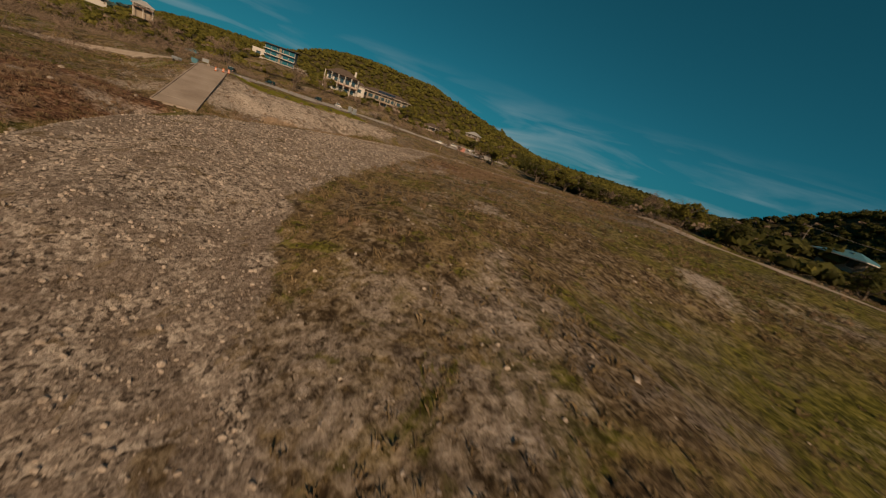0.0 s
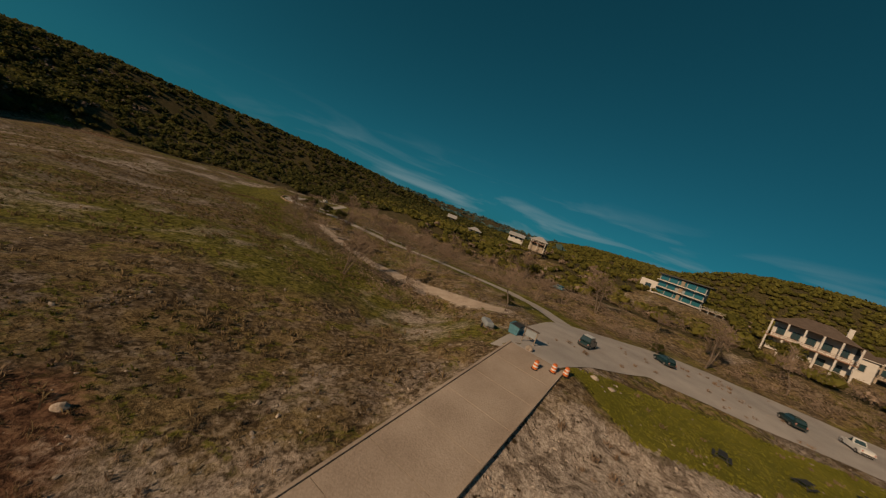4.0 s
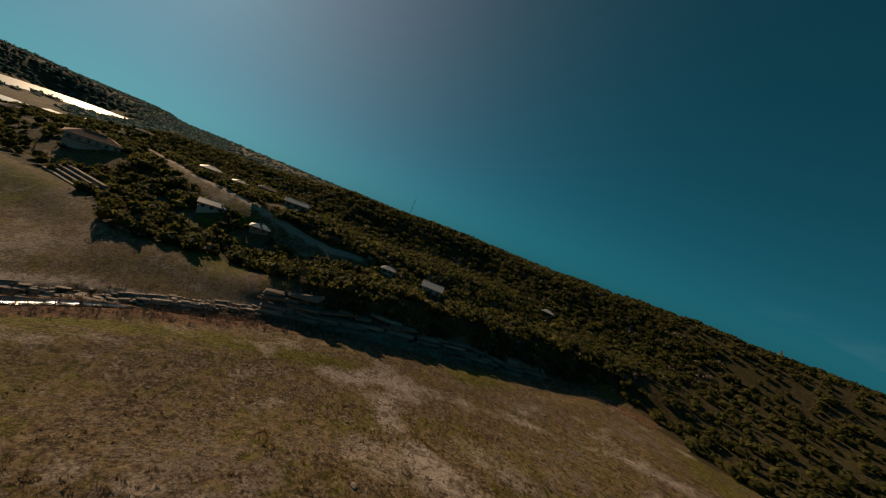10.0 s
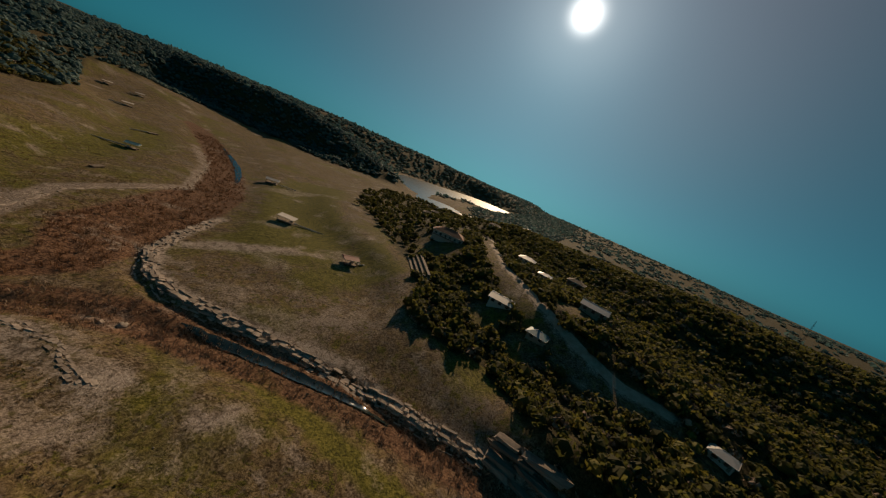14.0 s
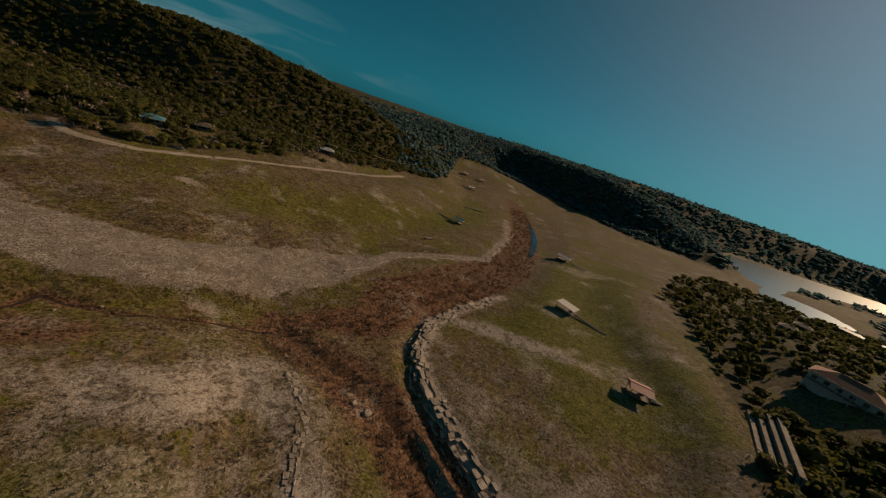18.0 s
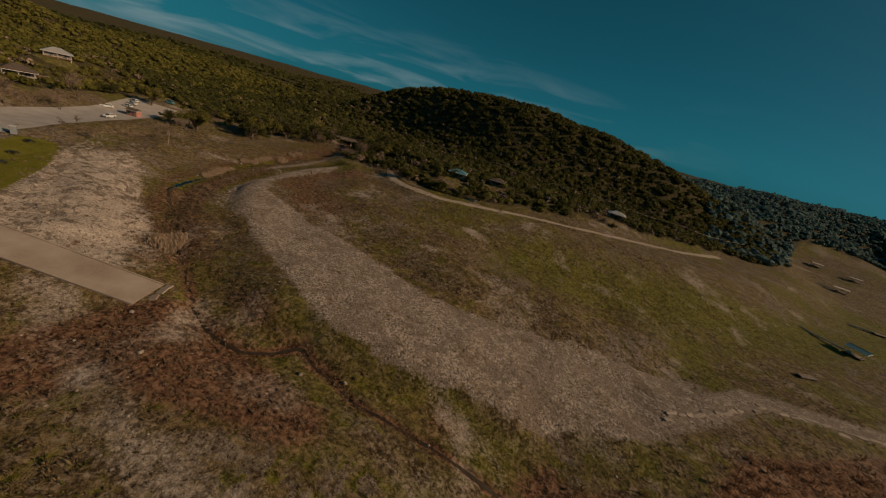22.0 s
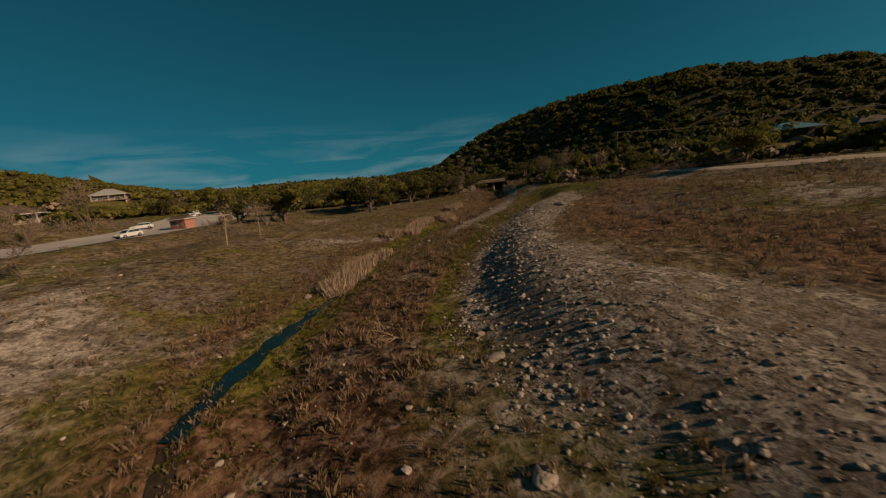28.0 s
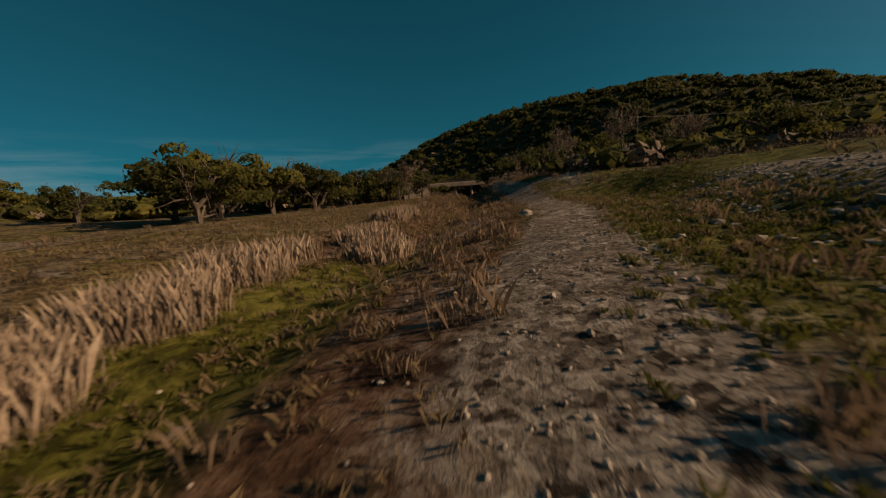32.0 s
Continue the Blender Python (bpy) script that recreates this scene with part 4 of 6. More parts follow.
def woods(x, y):
    """Chance of woodland."""
    jx, jy = x + (fbm(x, y, 16.0, 61) - 0.5) * 12, y + (fbm(x, y, 16.0, 62) - 0.5) * 12
    clear = inside(jx, jy, VALLEY)
    for cx, cy, r in CLEARINGS:
        clear |= np.hypot(x - cx, y - cy) < r
    wet = ground_z(x, y) < -10
    thin = 1 - 0.38 * strip(x, y, TERRACE, [10, 20, 24, 24, 22, 18], 10)
    road = np.maximum(strip(x, y, [(px + 4, py - 4) for px, py in WEST_ROAD], 7.5, 4), np.maximum(strip(x, y, TRACK, 5, 3), strip(x, y, LOT, [h + 2 for h in LOT_HALF], 2)))
    return (~clear) * (~wet) * (1 - road) * thin


def build_litter():
    flat = np.stack([GX.ravel(), GY.ravel()], -1)
    w = woods(flat[:, 0], flat[:, 1]).astype(np.float32)
    layer = ground.data.attributes.new("litter", "FLOAT", "POINT")
    layer.data.foreach_set("value", w)


ground = build_ground()
build_litter()


def crown_bodies(rng, centres, radii, squash):
    """Closed, uneven crowns behind the leaf clumps."""
    bm = bmesh.new()
    bmesh.ops.create_icosphere(bm, subdivisions=1, radius=0.86)
    base, tri = np.array([v.co[:] for v in bm.verts]), np.array([[v.index for v in f.verts] for f in bm.faces])
    bm.free()
    n = len(centres)
    jag = rng.uniform(0.70, 1.15, (n, len(base), 1))
    a = rng.uniform(0, 6.28, n)
    ca, sa = np.cos(a)[:, None], np.sin(a)[:, None]
    x, y = base[None, :, 0] * ca - base[None, :, 1] * sa, base[None, :, 0] * sa + base[None, :, 1] * ca
    v = np.stack([x, y, np.broadcast_to(base[None, :, 2] * squash, x.shape)], -1) * jag * radii[:, None, None] + centres[:, None]
    return v.reshape(-1, 3), (np.arange(n)[:, None, None] * len(base) + tri[None]).reshape(-1, 3)


def forest(name, seed, n, x0, x1, y0, y1, per, size, rad, mat, label, chance=1.0, tall=1.0, clear=None, body=True, lift=0.5):
    rng = np.random.default_rng(seed)
    x, y = scatter(rng, n, x0, x1, y0, y1, lambda a, b: woods(a, b) * chance * (0.7 + 0.5 * fbm(a, b, 40.0, seed + 2)) * (1 if clear is None else clear(a, b)))
    r = rng.uniform(0, 1, len(x)) ** 1.4 * (rad[1] - rad[0]) + rad[0]
    c = np.stack([x, y, ground_z(x, y) + r * lift * tall], 1)
    v, f = leaf_cloud(rng, c, r, per, size, (0.85 if lift > 0.6 else 0.70) * tall)
    if body:
        v2, f2 = crown_bodies(rng, c, r * 0.80, (0.85 if lift > 0.6 else 0.70) * tall)
        v, f = np.concatenate([v, v2]), np.concatenate([f, f2 + len(v)])
    return stuff(name, v, f, mat, label, "woods")


forest("woods_west", 11, 10500, -480, -85, 20, 420, 24, 0.24, (2.0, 4.6), M_JUNIPER, "dense dark green juniper and oak woods on the western slope")
forest("olive_woods_west", 23, 2600, -460, -90, 30, 420, 26, 0.24, (2.2, 4.6), M_OAK, "olive green oaks among the western woods", 0.5, 1.06)
forest("brown_woods_west", 12, 2600, -420, -80, 60, 420, 28, 0.3, (2.0, 3.4), M_TWIG, "leafless brown trees among the western woods", 0.75, body=False)
forest("woods_shore", 13, 3800, -620, -130, -180, 110, 26, 0.24, (1.8, 4.2), M_JUNIPER, "dark green shore woods among the western houses", 0.9, lift=0.7)
forest("woods_south", 14, 13500, -270, 330, -430, -95, 24, 0.24, (2.1, 4.4), M_JUNIPER, "dark green woods on the southern hill")
forest("olive_woods_south", 28, 1500, -230, 300, -420, -95, 26, 0.24, (1.8, 3.8), M_OAK, "olive green oaks among the southern woods", 0.6)
forest("brown_woods_south", 15, 1900, -160, 260, -300, -105, 40, 0.26, (1.8, 3.2), M_TWIG, "leafless brown trees on the southern slope", 0.6, body=False)
forest("woods_east_near", 26, 3000, 100, 270, -200, 330, 30, 0.2, (2.0, 3.8), M_OAK, "olive green oaks and cedars round the eastern houses")
forest("woods_east", 16, 11500, 270, 640, -320, 430, 14, 0.28, (2.5, 4.9), M_OAK, "olive green scrub oak woods on the eastern hill")
forest("brown_woods_east", 17, 1500, 100, 360, -160, 300, 40, 0.26, (1.8, 3.0), M_TWIG, "leafless brown scrub between the eastern houses", 0.5, body=False)
forest("woods_north", 18, 7200, -200, 420, 230, 720, 12, 0.3, (2.4, 4.8), M_JUNIPER, "dark green woods on the northern ridge")
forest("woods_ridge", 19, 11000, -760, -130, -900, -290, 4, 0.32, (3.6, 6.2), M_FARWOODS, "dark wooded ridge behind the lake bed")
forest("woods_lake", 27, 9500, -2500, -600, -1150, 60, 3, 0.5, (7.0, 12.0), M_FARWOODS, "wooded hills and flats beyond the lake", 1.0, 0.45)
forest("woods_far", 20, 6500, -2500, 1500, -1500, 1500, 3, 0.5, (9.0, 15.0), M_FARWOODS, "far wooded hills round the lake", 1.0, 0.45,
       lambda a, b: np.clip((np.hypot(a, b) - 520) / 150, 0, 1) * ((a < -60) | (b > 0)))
forest("woods_southeast", 29, 3600, -60, 1000, -1100, 0, 3, 0.5, (7.0, 11.0), M_JUNIPER, "olive green woods on the far southern hills", 1.0, 0.45,
       lambda a, b: np.clip((np.hypot(a, b) - 480) / 100, 0, 1))


# ---- building blocks for things ----
def thing(name, label, category, x, y, z=None, rz=0.0, group=""):
    ob = new(name)
    ob.matrix_basis = pose(x, y, float(ground_z(x, y)) if z is None else z, rz=rz)
    return tagged(ob, label, category, group)


def boxed(name, mat, parent, centre, size, rz=0.0, ry=0.0, bevel=0.0, label=""):
    bm = bmesh.new()
    box(bm, centre, size, rz, ry, bevel)
    return part(name, bm, mat, parent, label)


def rodded(name, mat, parent, a, b, r0, r1=None, sides=8, label=""):
    bm = bmesh.new()
    rod(bm, a, b, r0, r0 if r1 is None else r1, sides)
    return part(name, bm, mat, parent, label)


def loft(bm, rings):
    """Closed skin over rings of equal length, capped at both ends."""
    vs = [[bm.verts.new(p) for p in r] for r in rings]
    for a, b in zip(vs, vs[1:]):
        for k in range(len(a)):
            j = (k + 1) % len(a)
            bm.faces.new((a[k], a[j], b[j], b[k]))
    bm.faces.new(vs[0][::-1])
    bm.faces.new(vs[-1])
    bmesh.ops.recalc_face_normals(bm, faces=bm.faces)


def window(parent, x, y, z, w, h, side="front", mat=None):
    """A framed window on a wall: frame, sill and pane. side: front (-y), back, left (-x) or right."""
    turn = {"front": 0, "back": math.pi, "left": -math.pi / 2, "right": math.pi / 2}[side]
    rot = Matrix.Translation((x, y, z)) @ Matrix.Rotation(turn, 4, "Z")
    bm = bmesh.new()
    for c, s in (((-w / 2, -0.06, 0), (0.1, 0.14, h + 0.1)), ((w / 2, -0.06, 0), (0.1, 0.14, h + 0.1)), ((0, -0.06, h / 2), (w, 0.14, 0.1)),
                 ((0, -0.06, -h / 2), (w, 0.14, 0.1)), ((0, -0.06, 0), (0.06, 0.10, h))):
        box(bm, c, s)
    bm.transform(rot)
    fr = part("window", bm, M_DARKMETAL, parent)
    bm = bmesh.new()
    box(bm, (0, -0.035, 0), (w - 0.1, 0.03, h - 0.1))
    bm.transform(rot)
    part("pane", bm, mat or M_GLASS, fr)
    bm = bmesh.new()
    box(bm, (0, -0.12, -h / 2 - 0.09), (w + 0.2, 0.24, 0.07))
    bm.transform(rot)
    part("sill", bm, M_WHITE, fr)


def hip_roof(parent, cx, cy, z0, lx, ly, rise, mat, over=0.6, gable=False, name="roof"):
    bm = bmesh.new()
    hx, hy = lx / 2 + over, ly / 2 + over
    r = hx if gable else max(hx - hy, hx * 0.25)
    low = [bm.verts.new((cx + sx * hx, cy + sy * hy, z0 + dz)) for dz in (-0.16, 0.0) for sx, sy in ((-1, -1), (1, -1), (1, 1), (-1, 1))]
    a, b = bm.verts.new((cx - r, cy, z0 + rise)), bm.verts.new((cx + r, cy, z0 + rise))
    bm.faces.new(low[:4][::-1])
    for k in range(4):
        bm.faces.new((low[k], low[(k + 1) % 4], low[4 + (k + 1) % 4], low[4 + k]))
    bm.faces.new((low[4], low[5], b, a))
    bm.faces.new((low[5], low[6], b))
    bm.faces.new((low[6], low[7], a, b))
    bm.faces.new((low[7], low[4], a))
    bmesh.ops.recalc_face_normals(bm, faces=bm.faces)
    ob = part(name, bm, mat, parent)
    bm = bmesh.new()
    beam(bm, (cx - r, cy, z0 + rise + 0.03), (cx + r, cy, z0 + rise + 0.03), 0.22, 0.08)
    part("ridge_cap", bm, mat, ob)
    bm = bmesh.new()
    for sx, sy, lx2, ly2 in ((0, -1, 2 * hx, 0.1), (0, 1, 2 * hx, 0.1), (-1, 0, 0.1, 2 * hy), (1, 0, 0.1, 2 * hy)):
        box(bm, (cx + sx * (hx + 0.05), cy + sy * (hy + 0.05), z0 - 0.08), (lx2, ly2, 0.2))
    part("gutter", bm, M_WHITE, ob)
    return ob


def deck(parent, x0, x1, y0, y1, z, post_base, mat, post_mat, n=4, rail_mat=None, post=0.28):
    boxed("deck", mat, parent, ((x0 + x1) / 2, (y0 + y1) / 2, z), (x1 - x0, y1 - y0, 0.28))
    for k in range(n):
        x = x0 + 0.3 + (x1 - x0 - 0.6) * k / max(1, n - 1)
        boxed("post", post_mat, parent, (x, y0 + 0.3, (z - 0.14 + post_base) / 2), (post, post, z - 0.14 - post_base))
    bm = bmesh.new()
    for zz in (1.0, 0.55, 0.15):
        box(bm, ((x0 + x1) / 2, y0 + 0.08, z + 0.14 + zz), (x1 - x0, 0.07, 0.07))
    for k in range(2 * n + 1):
        box(bm, (x0 + 0.06 + (x1 - x0 - 0.12) * k / (2 * n), y0 + 0.08, z + 0.14 + 0.5), (0.09, 0.09, 1.0))
    part("rail", bm, rail_mat or M_WHITE, parent)


def facing(x, y, tx=-10.0, ty=30.0):
    """The turn in degrees that makes a house's front look at a place."""
    return math.degrees(math.atan2(ty - y, tx - x)) + 90


# ---- the houses above the park ----
def modern_house():
    x, y = 166, 66
    h = thing("modern_house", "modern white house with blue glass and flat dark roof", "house", x, y, 19.0, facing(x, y, 20, 20))
    h.matrix_basis = h.matrix_basis @ Matrix.Diagonal((0.74, 0.8, 0.84, 1))
    boxed("wall", M_GREYPLASTIC, h, (0, 6, 4.0), (22, 11, 14.0))
    boxed("side_block", M_WHITE, h, (-15.4, 6.5, 1.6), (8.6, 9, 9.2), label="low white side block")
    boxed("roof", M_DARKMETAL, h, (0.6, 5.4, 11.3), (25, 14, 0.55), ry=-0.03, label="thin dark flat roof")
    for lvl, z in enumerate((2.4, 6.0, 9.3)):
        boxed("slab", M_WHITE, h, (0, -0.6, z - 1.55), (23, 3.0, 0.35))
        for k in range(5):
            if (lvl, k) != (1, 2):
                window(h, -8.6 + 4.3 * k, 0.46, z + 0.15, 3.7, 2.5, "front", M_BLUEGLASS)
    boxed("column", M_STONEWALL, h, (0.2, 0.2, 5.0), (1.7, 1.2, 12.0), label="tan stone column")
    deck(h, 11.6, 25, -3, 6, 1.4, -5.0, M_CONCRETE, M_WHITE, 5)
    boxed("pool_wall", M_STONEWALL, h, (18.3, 2.5, -1.6), (13, 6, 5.4), label="tan terrace wall")
    window(h, -15.4, 2.0, 3.4, 3.0, 1.8)


def deck_house():
    x, y = 161, 26
    h = thing("deck_house", "white house with brown roof and tall posted deck", "house", x, y, 15.6, facing(x, y, -10, -20))
    boxed("wall", M_WHITE, h, (0, 5, 4.5), (17, 10, 9.5))
    boxed("wing", M_WHITE, h, (10.5, 7, 3.5), (6, 8, 7.5))
    hip_roof(h, 0, 4.6, 9.3, 18, 12, 3.6, M_BROWNROOF)
    hip_roof(h, 10.5, 7, 7.3, 6.4, 8, 2.2, M_BROWNROOF)
    boxed("chimney", M_WHITE, h, (6.5, 4.5, 12.2), (1.1, 1.1, 3.4))
    deck(h, -9.5, 9.5, -4.2, 0, 4.3, -2.6, M_DECK, M_WHITE, 6, M_DECK, 0.45)
    for k in range(6):
        boxed("porch_post", M_WHITE, h, (-9.2 + 3.68 * k, -3.9, 6.9), (0.4, 0.4, 4.8))
    boxed("porch_roof", M_BROWNROOF, h, (0, -1.9, 9.4), (19.4, 4.6, 0.22), label="brown shingle porch roof")
    for k in range(5):
        window(h, -6.6 + 3.3 * k, -0.02, 6.5, 1.9, 2.2)
        window(h, -6.6 + 3.3 * k, -0.02, 2.0, 1.7, 2.0)
    window(h, 10.5, 2.98, 4.6, 2.0, 1.8)


def solar_house():
    x, y = 181, 4
    h = thing("solar_house", "wide cream house with brown roof and solar panels", "house", x, y, 15.2, facing(x, y, -10, -20))
    boxed("wall", M_CREAM, h, (0, 6, 4.0), (30, 11, 8.6))
    boxed("garage", M_CREAM, h, (11, -0.5, 0.4), (9, 3.4, 5.5))
    r = hip_roof(h, 0, 5.6, 8.2, 31, 12.5, 2.6, M_BROWNROOF, 1.0)
    for k in range(5):
        bm = bmesh.new()
        box(bm, (0, 0, 0), (2.0, 3.4, 0.09))
        bm.transform(Matrix.Translation((-4 + 2.2 * k, 1.7, 9.50)) @ Matrix.Rotation(0.335, 4, "X"))
        part("solar_panel", bm, M_SOLAR, r)
    for z in (5.6, 2.2):
        for k in range(8):
            window(h, -13 + 3.72 * k, 0.47, z, 2.7, 1.9)
    deck(h, -15.5, 15.5, -3.6, 0.3, 3.7, -3.5, M_CONCRETE, M_CREAM, 8, M_DARKMETAL, 0.5)
    for k in range(8):
        boxed("porch_post", M_CREAM, h, (-15.0 + 4.28 * k, -3.2, 5.9), (0.4, 0.4, 4.2))
    rodded("mast", M_DARKMETAL, h, (9, 12, -2), (9, 12, 17.5), 0.16, 0.09)


def veranda_house(name, label, x, y, z, lx, ly, tall, wall, roof, target=(-10, 20), rise=2.2, deck_z=None, gable=False):
    """A plain hillside house with a veranda in front."""
    h = thing(name, label, "house", x, y, z, facing(x, y, *target))
    boxed("wall", wall, h, (0, ly / 2, tall / 2 - 1.0), (lx, ly, tall + 2.0))
    hip_roof(h, 0, ly / 2 - 0.8, tall, lx + 0.4, ly + 2.2, rise, roof, 0.5, gable)
    n = max(2, int(lx / 3.4))
    for k in range(n):
        window(h, -lx / 2 + lx * (k + 0.5) / n, -0.02, tall * 0.62, 1.5, 1.5)
    for k in range(2):
        window(h, (-lx / 2 - 0.02), ly * (0.3 + 0.4 * k), tall * 0.62, 1.3, 1.3, "left")
        window(h, (lx / 2 + 0.02), ly * (0.3 + 0.4 * k), tall * 0.62, 1.3, 1.3, "right")
    boxed("door", M_WOOD, h, (lx / 2 - 1.0, -0.03, 1.05), (0.95, 0.1, 2.1))
    if deck_z is not None:
        deck(h, -lx / 2, lx / 2, -2.6, 0, deck_z, -2.0, M_DECK, M_WHITE, max(3, int(lx / 3.5)))
        for k in range(max(3, int(lx / 3.5))):
            n2 = max(3, int(lx / 3.5)) - 1
            boxed("porch_post", M_WHITE, h, (-lx / 2 + 0.3 + (lx - 0.6) * k / n2, -2.2, (deck_z + tall) / 2), (0.22, 0.22, tall - deck_z))
    return h


modern_house()
deck_house()
solar_house()
veranda_house("hillside_house", "cream hillside house with pale posts and deck", 219, -58, 15.5, 10, 7, 4.4, M_CREAM, M_GREYROOF, deck_z=2.2)
veranda_house("lot_house", "tan house with veranda beside the parking lot", 170, -30, None, 9, 6, 3.0, M_STONEWALL, M_BROWNROOF, deck_z=0.4)
veranda_house("tan_house", "tan house with porch posts and pale hip roof", 151, 133, 19.8, 8.5, 6, 4.2, M_CREAM, M_GREYROOF, (24, 30), 2.2, 2.6)
veranda_house("grey_roof_house", "white house with pale grey metal roof", 203, 212, 20.0, 12, 8, 3.2, M_WHITE, M_GREYROOF, (24, 30), 2.6, None, True)
veranda_house("garden_house", "small white house with pale roof among oaks", 169, 222, None, 10, 7, 3.4, M_WHITE, M_GREYROOF, (24, 30))
veranda_house("white_gable_house", "small white gabled house behind bare trees", 183, 288, None, 8, 7, 4.6, M_WHITE, M_GREYROOF, (24, 30), 3.0, None, True)
veranda_house("shore_house", "white two-storey house with pale roof above the cliff", -150, 188, None, 11, 8, 5.4, M_WHITE, M_GREYROOF, (-10, 90), 2.4, 2.4, True)
veranda_house("wood_hut", "pale hut half hidden in the woods", -166, 167, None, 7, 5, 3.2, M_WHITE, M_GREYROOF, (-10, 90), 1.4)
veranda_house("wood_cabin", "cream cabin with grey roof in brown woods", -163, 306, None, 9, 6, 3.2, M_CREAM, M_GREYROOF, (-10, 90), 1.6)
veranda_house("slope_house", "cream house with pale metal roof on wooded slope", -224, 122, None, 13, 7, 4.4, M_CREAM, M_GREYROOF, (-20, 90), 2.0, None, True)
veranda_house("slope_shed", "white shed with pale metal roof beside the road", -262, 92, None, 8, 5, 3.2, M_WHITE, M_GREYROOF, (-20, 90), 1.2)
veranda_house("tile_roof_house", "large white house with red tile roof at shore", -262, 22, None, 22, 11, 6.0, M_WHITE, M_REDROOF, (-60, 70), 3.2, 2.6)
veranda_house("road_house", "white house with pale roof beside the western road", -297, 74, None, 12, 8, 4.0, M_WHITE, M_GREYROOF, (-40, 80), 2.0)
veranda_house("oak_house", "cream house with brown roof under shore oaks", -302, 112, None, 12, 8, 4.2, M_CREAM, M_BROWNROOF, (-40, 80), 2.0)
veranda_house("lane_house", "white house with pale roof below the road", -197, 82, None, 11, 7, 4.0, M_WHITE, M_GREYROOF, (-40, 80), 1.8, None, True)
veranda_house("lane_cottage", "small cream cottage with blue-grey roof", -183, 103, None, 8, 6, 3.4, M_CREAM, M_BLUETIN, (-40, 80), 1.6)
veranda_house("track_house", "pale house with blue-grey roof above the track", 19, -136, None, 8, 6, 2.8, M_CREAM, M_BLUETIN, (-40, 60), 1.6)
veranda_house("bank_house", "brown house behind oaks above the track", 2, -152, None, 7, 6, 2.8, M_STONEWALL, M_BROWNROOF, (-40, 60), 1.6)
veranda_house("ridge_house", "white house with pale roof on the far slope", -62, -207, None, 9, 6, 3.2, M_WHITE, M_GREYROOF, (-60, 70), 1.8)
for k, (hx, hy) in enumerate(((-420, -60), (-470, -30), (-520, -70), (-390, 20), (-455, 45), (-560, -10), (-360, -42))):
    veranda_house("far_house", "small pale house among the shore woods", hx, hy, None, 11 + k % 3 * 2, 7, 4.0, M_WHITE if k % 2 else M_CREAM, M_GREYROOF if k % 3 else M_BROWNROOF, (-60, 70), 1.8)


def retaining_steps():
    w = thing("stepped_wall", "dark stepped retaining wall below the shore house", "wall", -203, 31, 0.6, 0)
    for k in range(4):
        bm = bmesh.new()
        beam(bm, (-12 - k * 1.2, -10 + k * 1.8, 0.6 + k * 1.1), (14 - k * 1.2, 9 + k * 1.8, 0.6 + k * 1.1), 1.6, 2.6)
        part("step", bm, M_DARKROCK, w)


retaining_steps()


def red_hut():
    h = thing("red_hut", "small red-brown wooden hut on the lot", "hut", 136, -52, None, 205)
    boxed("wall", M_REDTIN, h, (0, 0, 1.2), (4.2, 2.6, 2.4), bevel=0.03)
    hip_roof(h, 0, 0, 2.4, 4.2, 2.6, 0.7, M_BROWNROOF, 0.3, True)
    boxed("door", M_WOOD, h, (0.9, -1.32, 1.0), (0.9, 0.06, 2.0))
    window(h, -0.9, -1.31, 1.4, 1.1, 0.8)


def toilet():
    h = thing("portable_toilet", "grey plastic portable toilet on the lot's edge", "toilet", 92.6, -3.6, None, 60, "portable toilets")
    boxed("cabin", M_GREYPLASTIC, h, (0, 0, 1.12), (1.15, 1.15, 2.1), bevel=0.05)
    boxed("roof", M_WHITE, h, (0, 0, 2.24), (1.22, 1.22, 0.16), bevel=0.06, label="white domed roof")
    d = boxed("door", M_GREYPLASTIC, h, (0, -0.59, 1.05), (0.72, 0.04, 1.85), bevel=0.01)
    boxed("handle", M_DARKMETAL, d, (0.27, -0.63, 1.05), (0.04, 0.05, 0.16))
    boxed("base", M_DARKMETAL, h, (0, 0, 0.04), (1.2, 1.2, 0.1))
    rodded("vent_pipe", M_GREYPLASTIC, h, (-0.45, 0.45, 2.2), (-0.45, 0.45, 2.6), 0.05)
    copy_thing(h, pose(91.4, -5.9, float(ground_z(91.4, -5.9)), rz=63))


def picnic_table():
    h = thing("picnic_table", "dark metal picnic table on the green grass", "picnic table", 61, 6.5, None, 20, "picnic tables")
    for k in range(5):
        boxed("top_board", M_DARKMETAL, h, (0, -0.32 + 0.16 * k, 0.75), (1.9, 0.14, 0.045))
    for s in (-1, 1):
        boxed("seat", M_DARKMETAL, h, (0, 0.72 * s, 0.45), (1.9, 0.26, 0.045))
        bm = bmesh.new()
        for e in (-1, 1):
            beam(bm, (0.65 * s, 0.25 * e, 0.72), (0.65 * s, 0.68 * e, 0.0), 0.06, 0.06)
        beam(bm, (0.65 * s, -0.75, 0.42), (0.65 * s, 0.75, 0.42), 0.05, 0.06)
        part("leg_frame", bm, M_DARKMETAL, h)
    for x, y, a in ((70, 2.2, -10), (77, -1.5, 35), (86, -7.0, 10)):
        copy_thing(h, pose(x, y, float(ground_z(x, y)), rz=a))


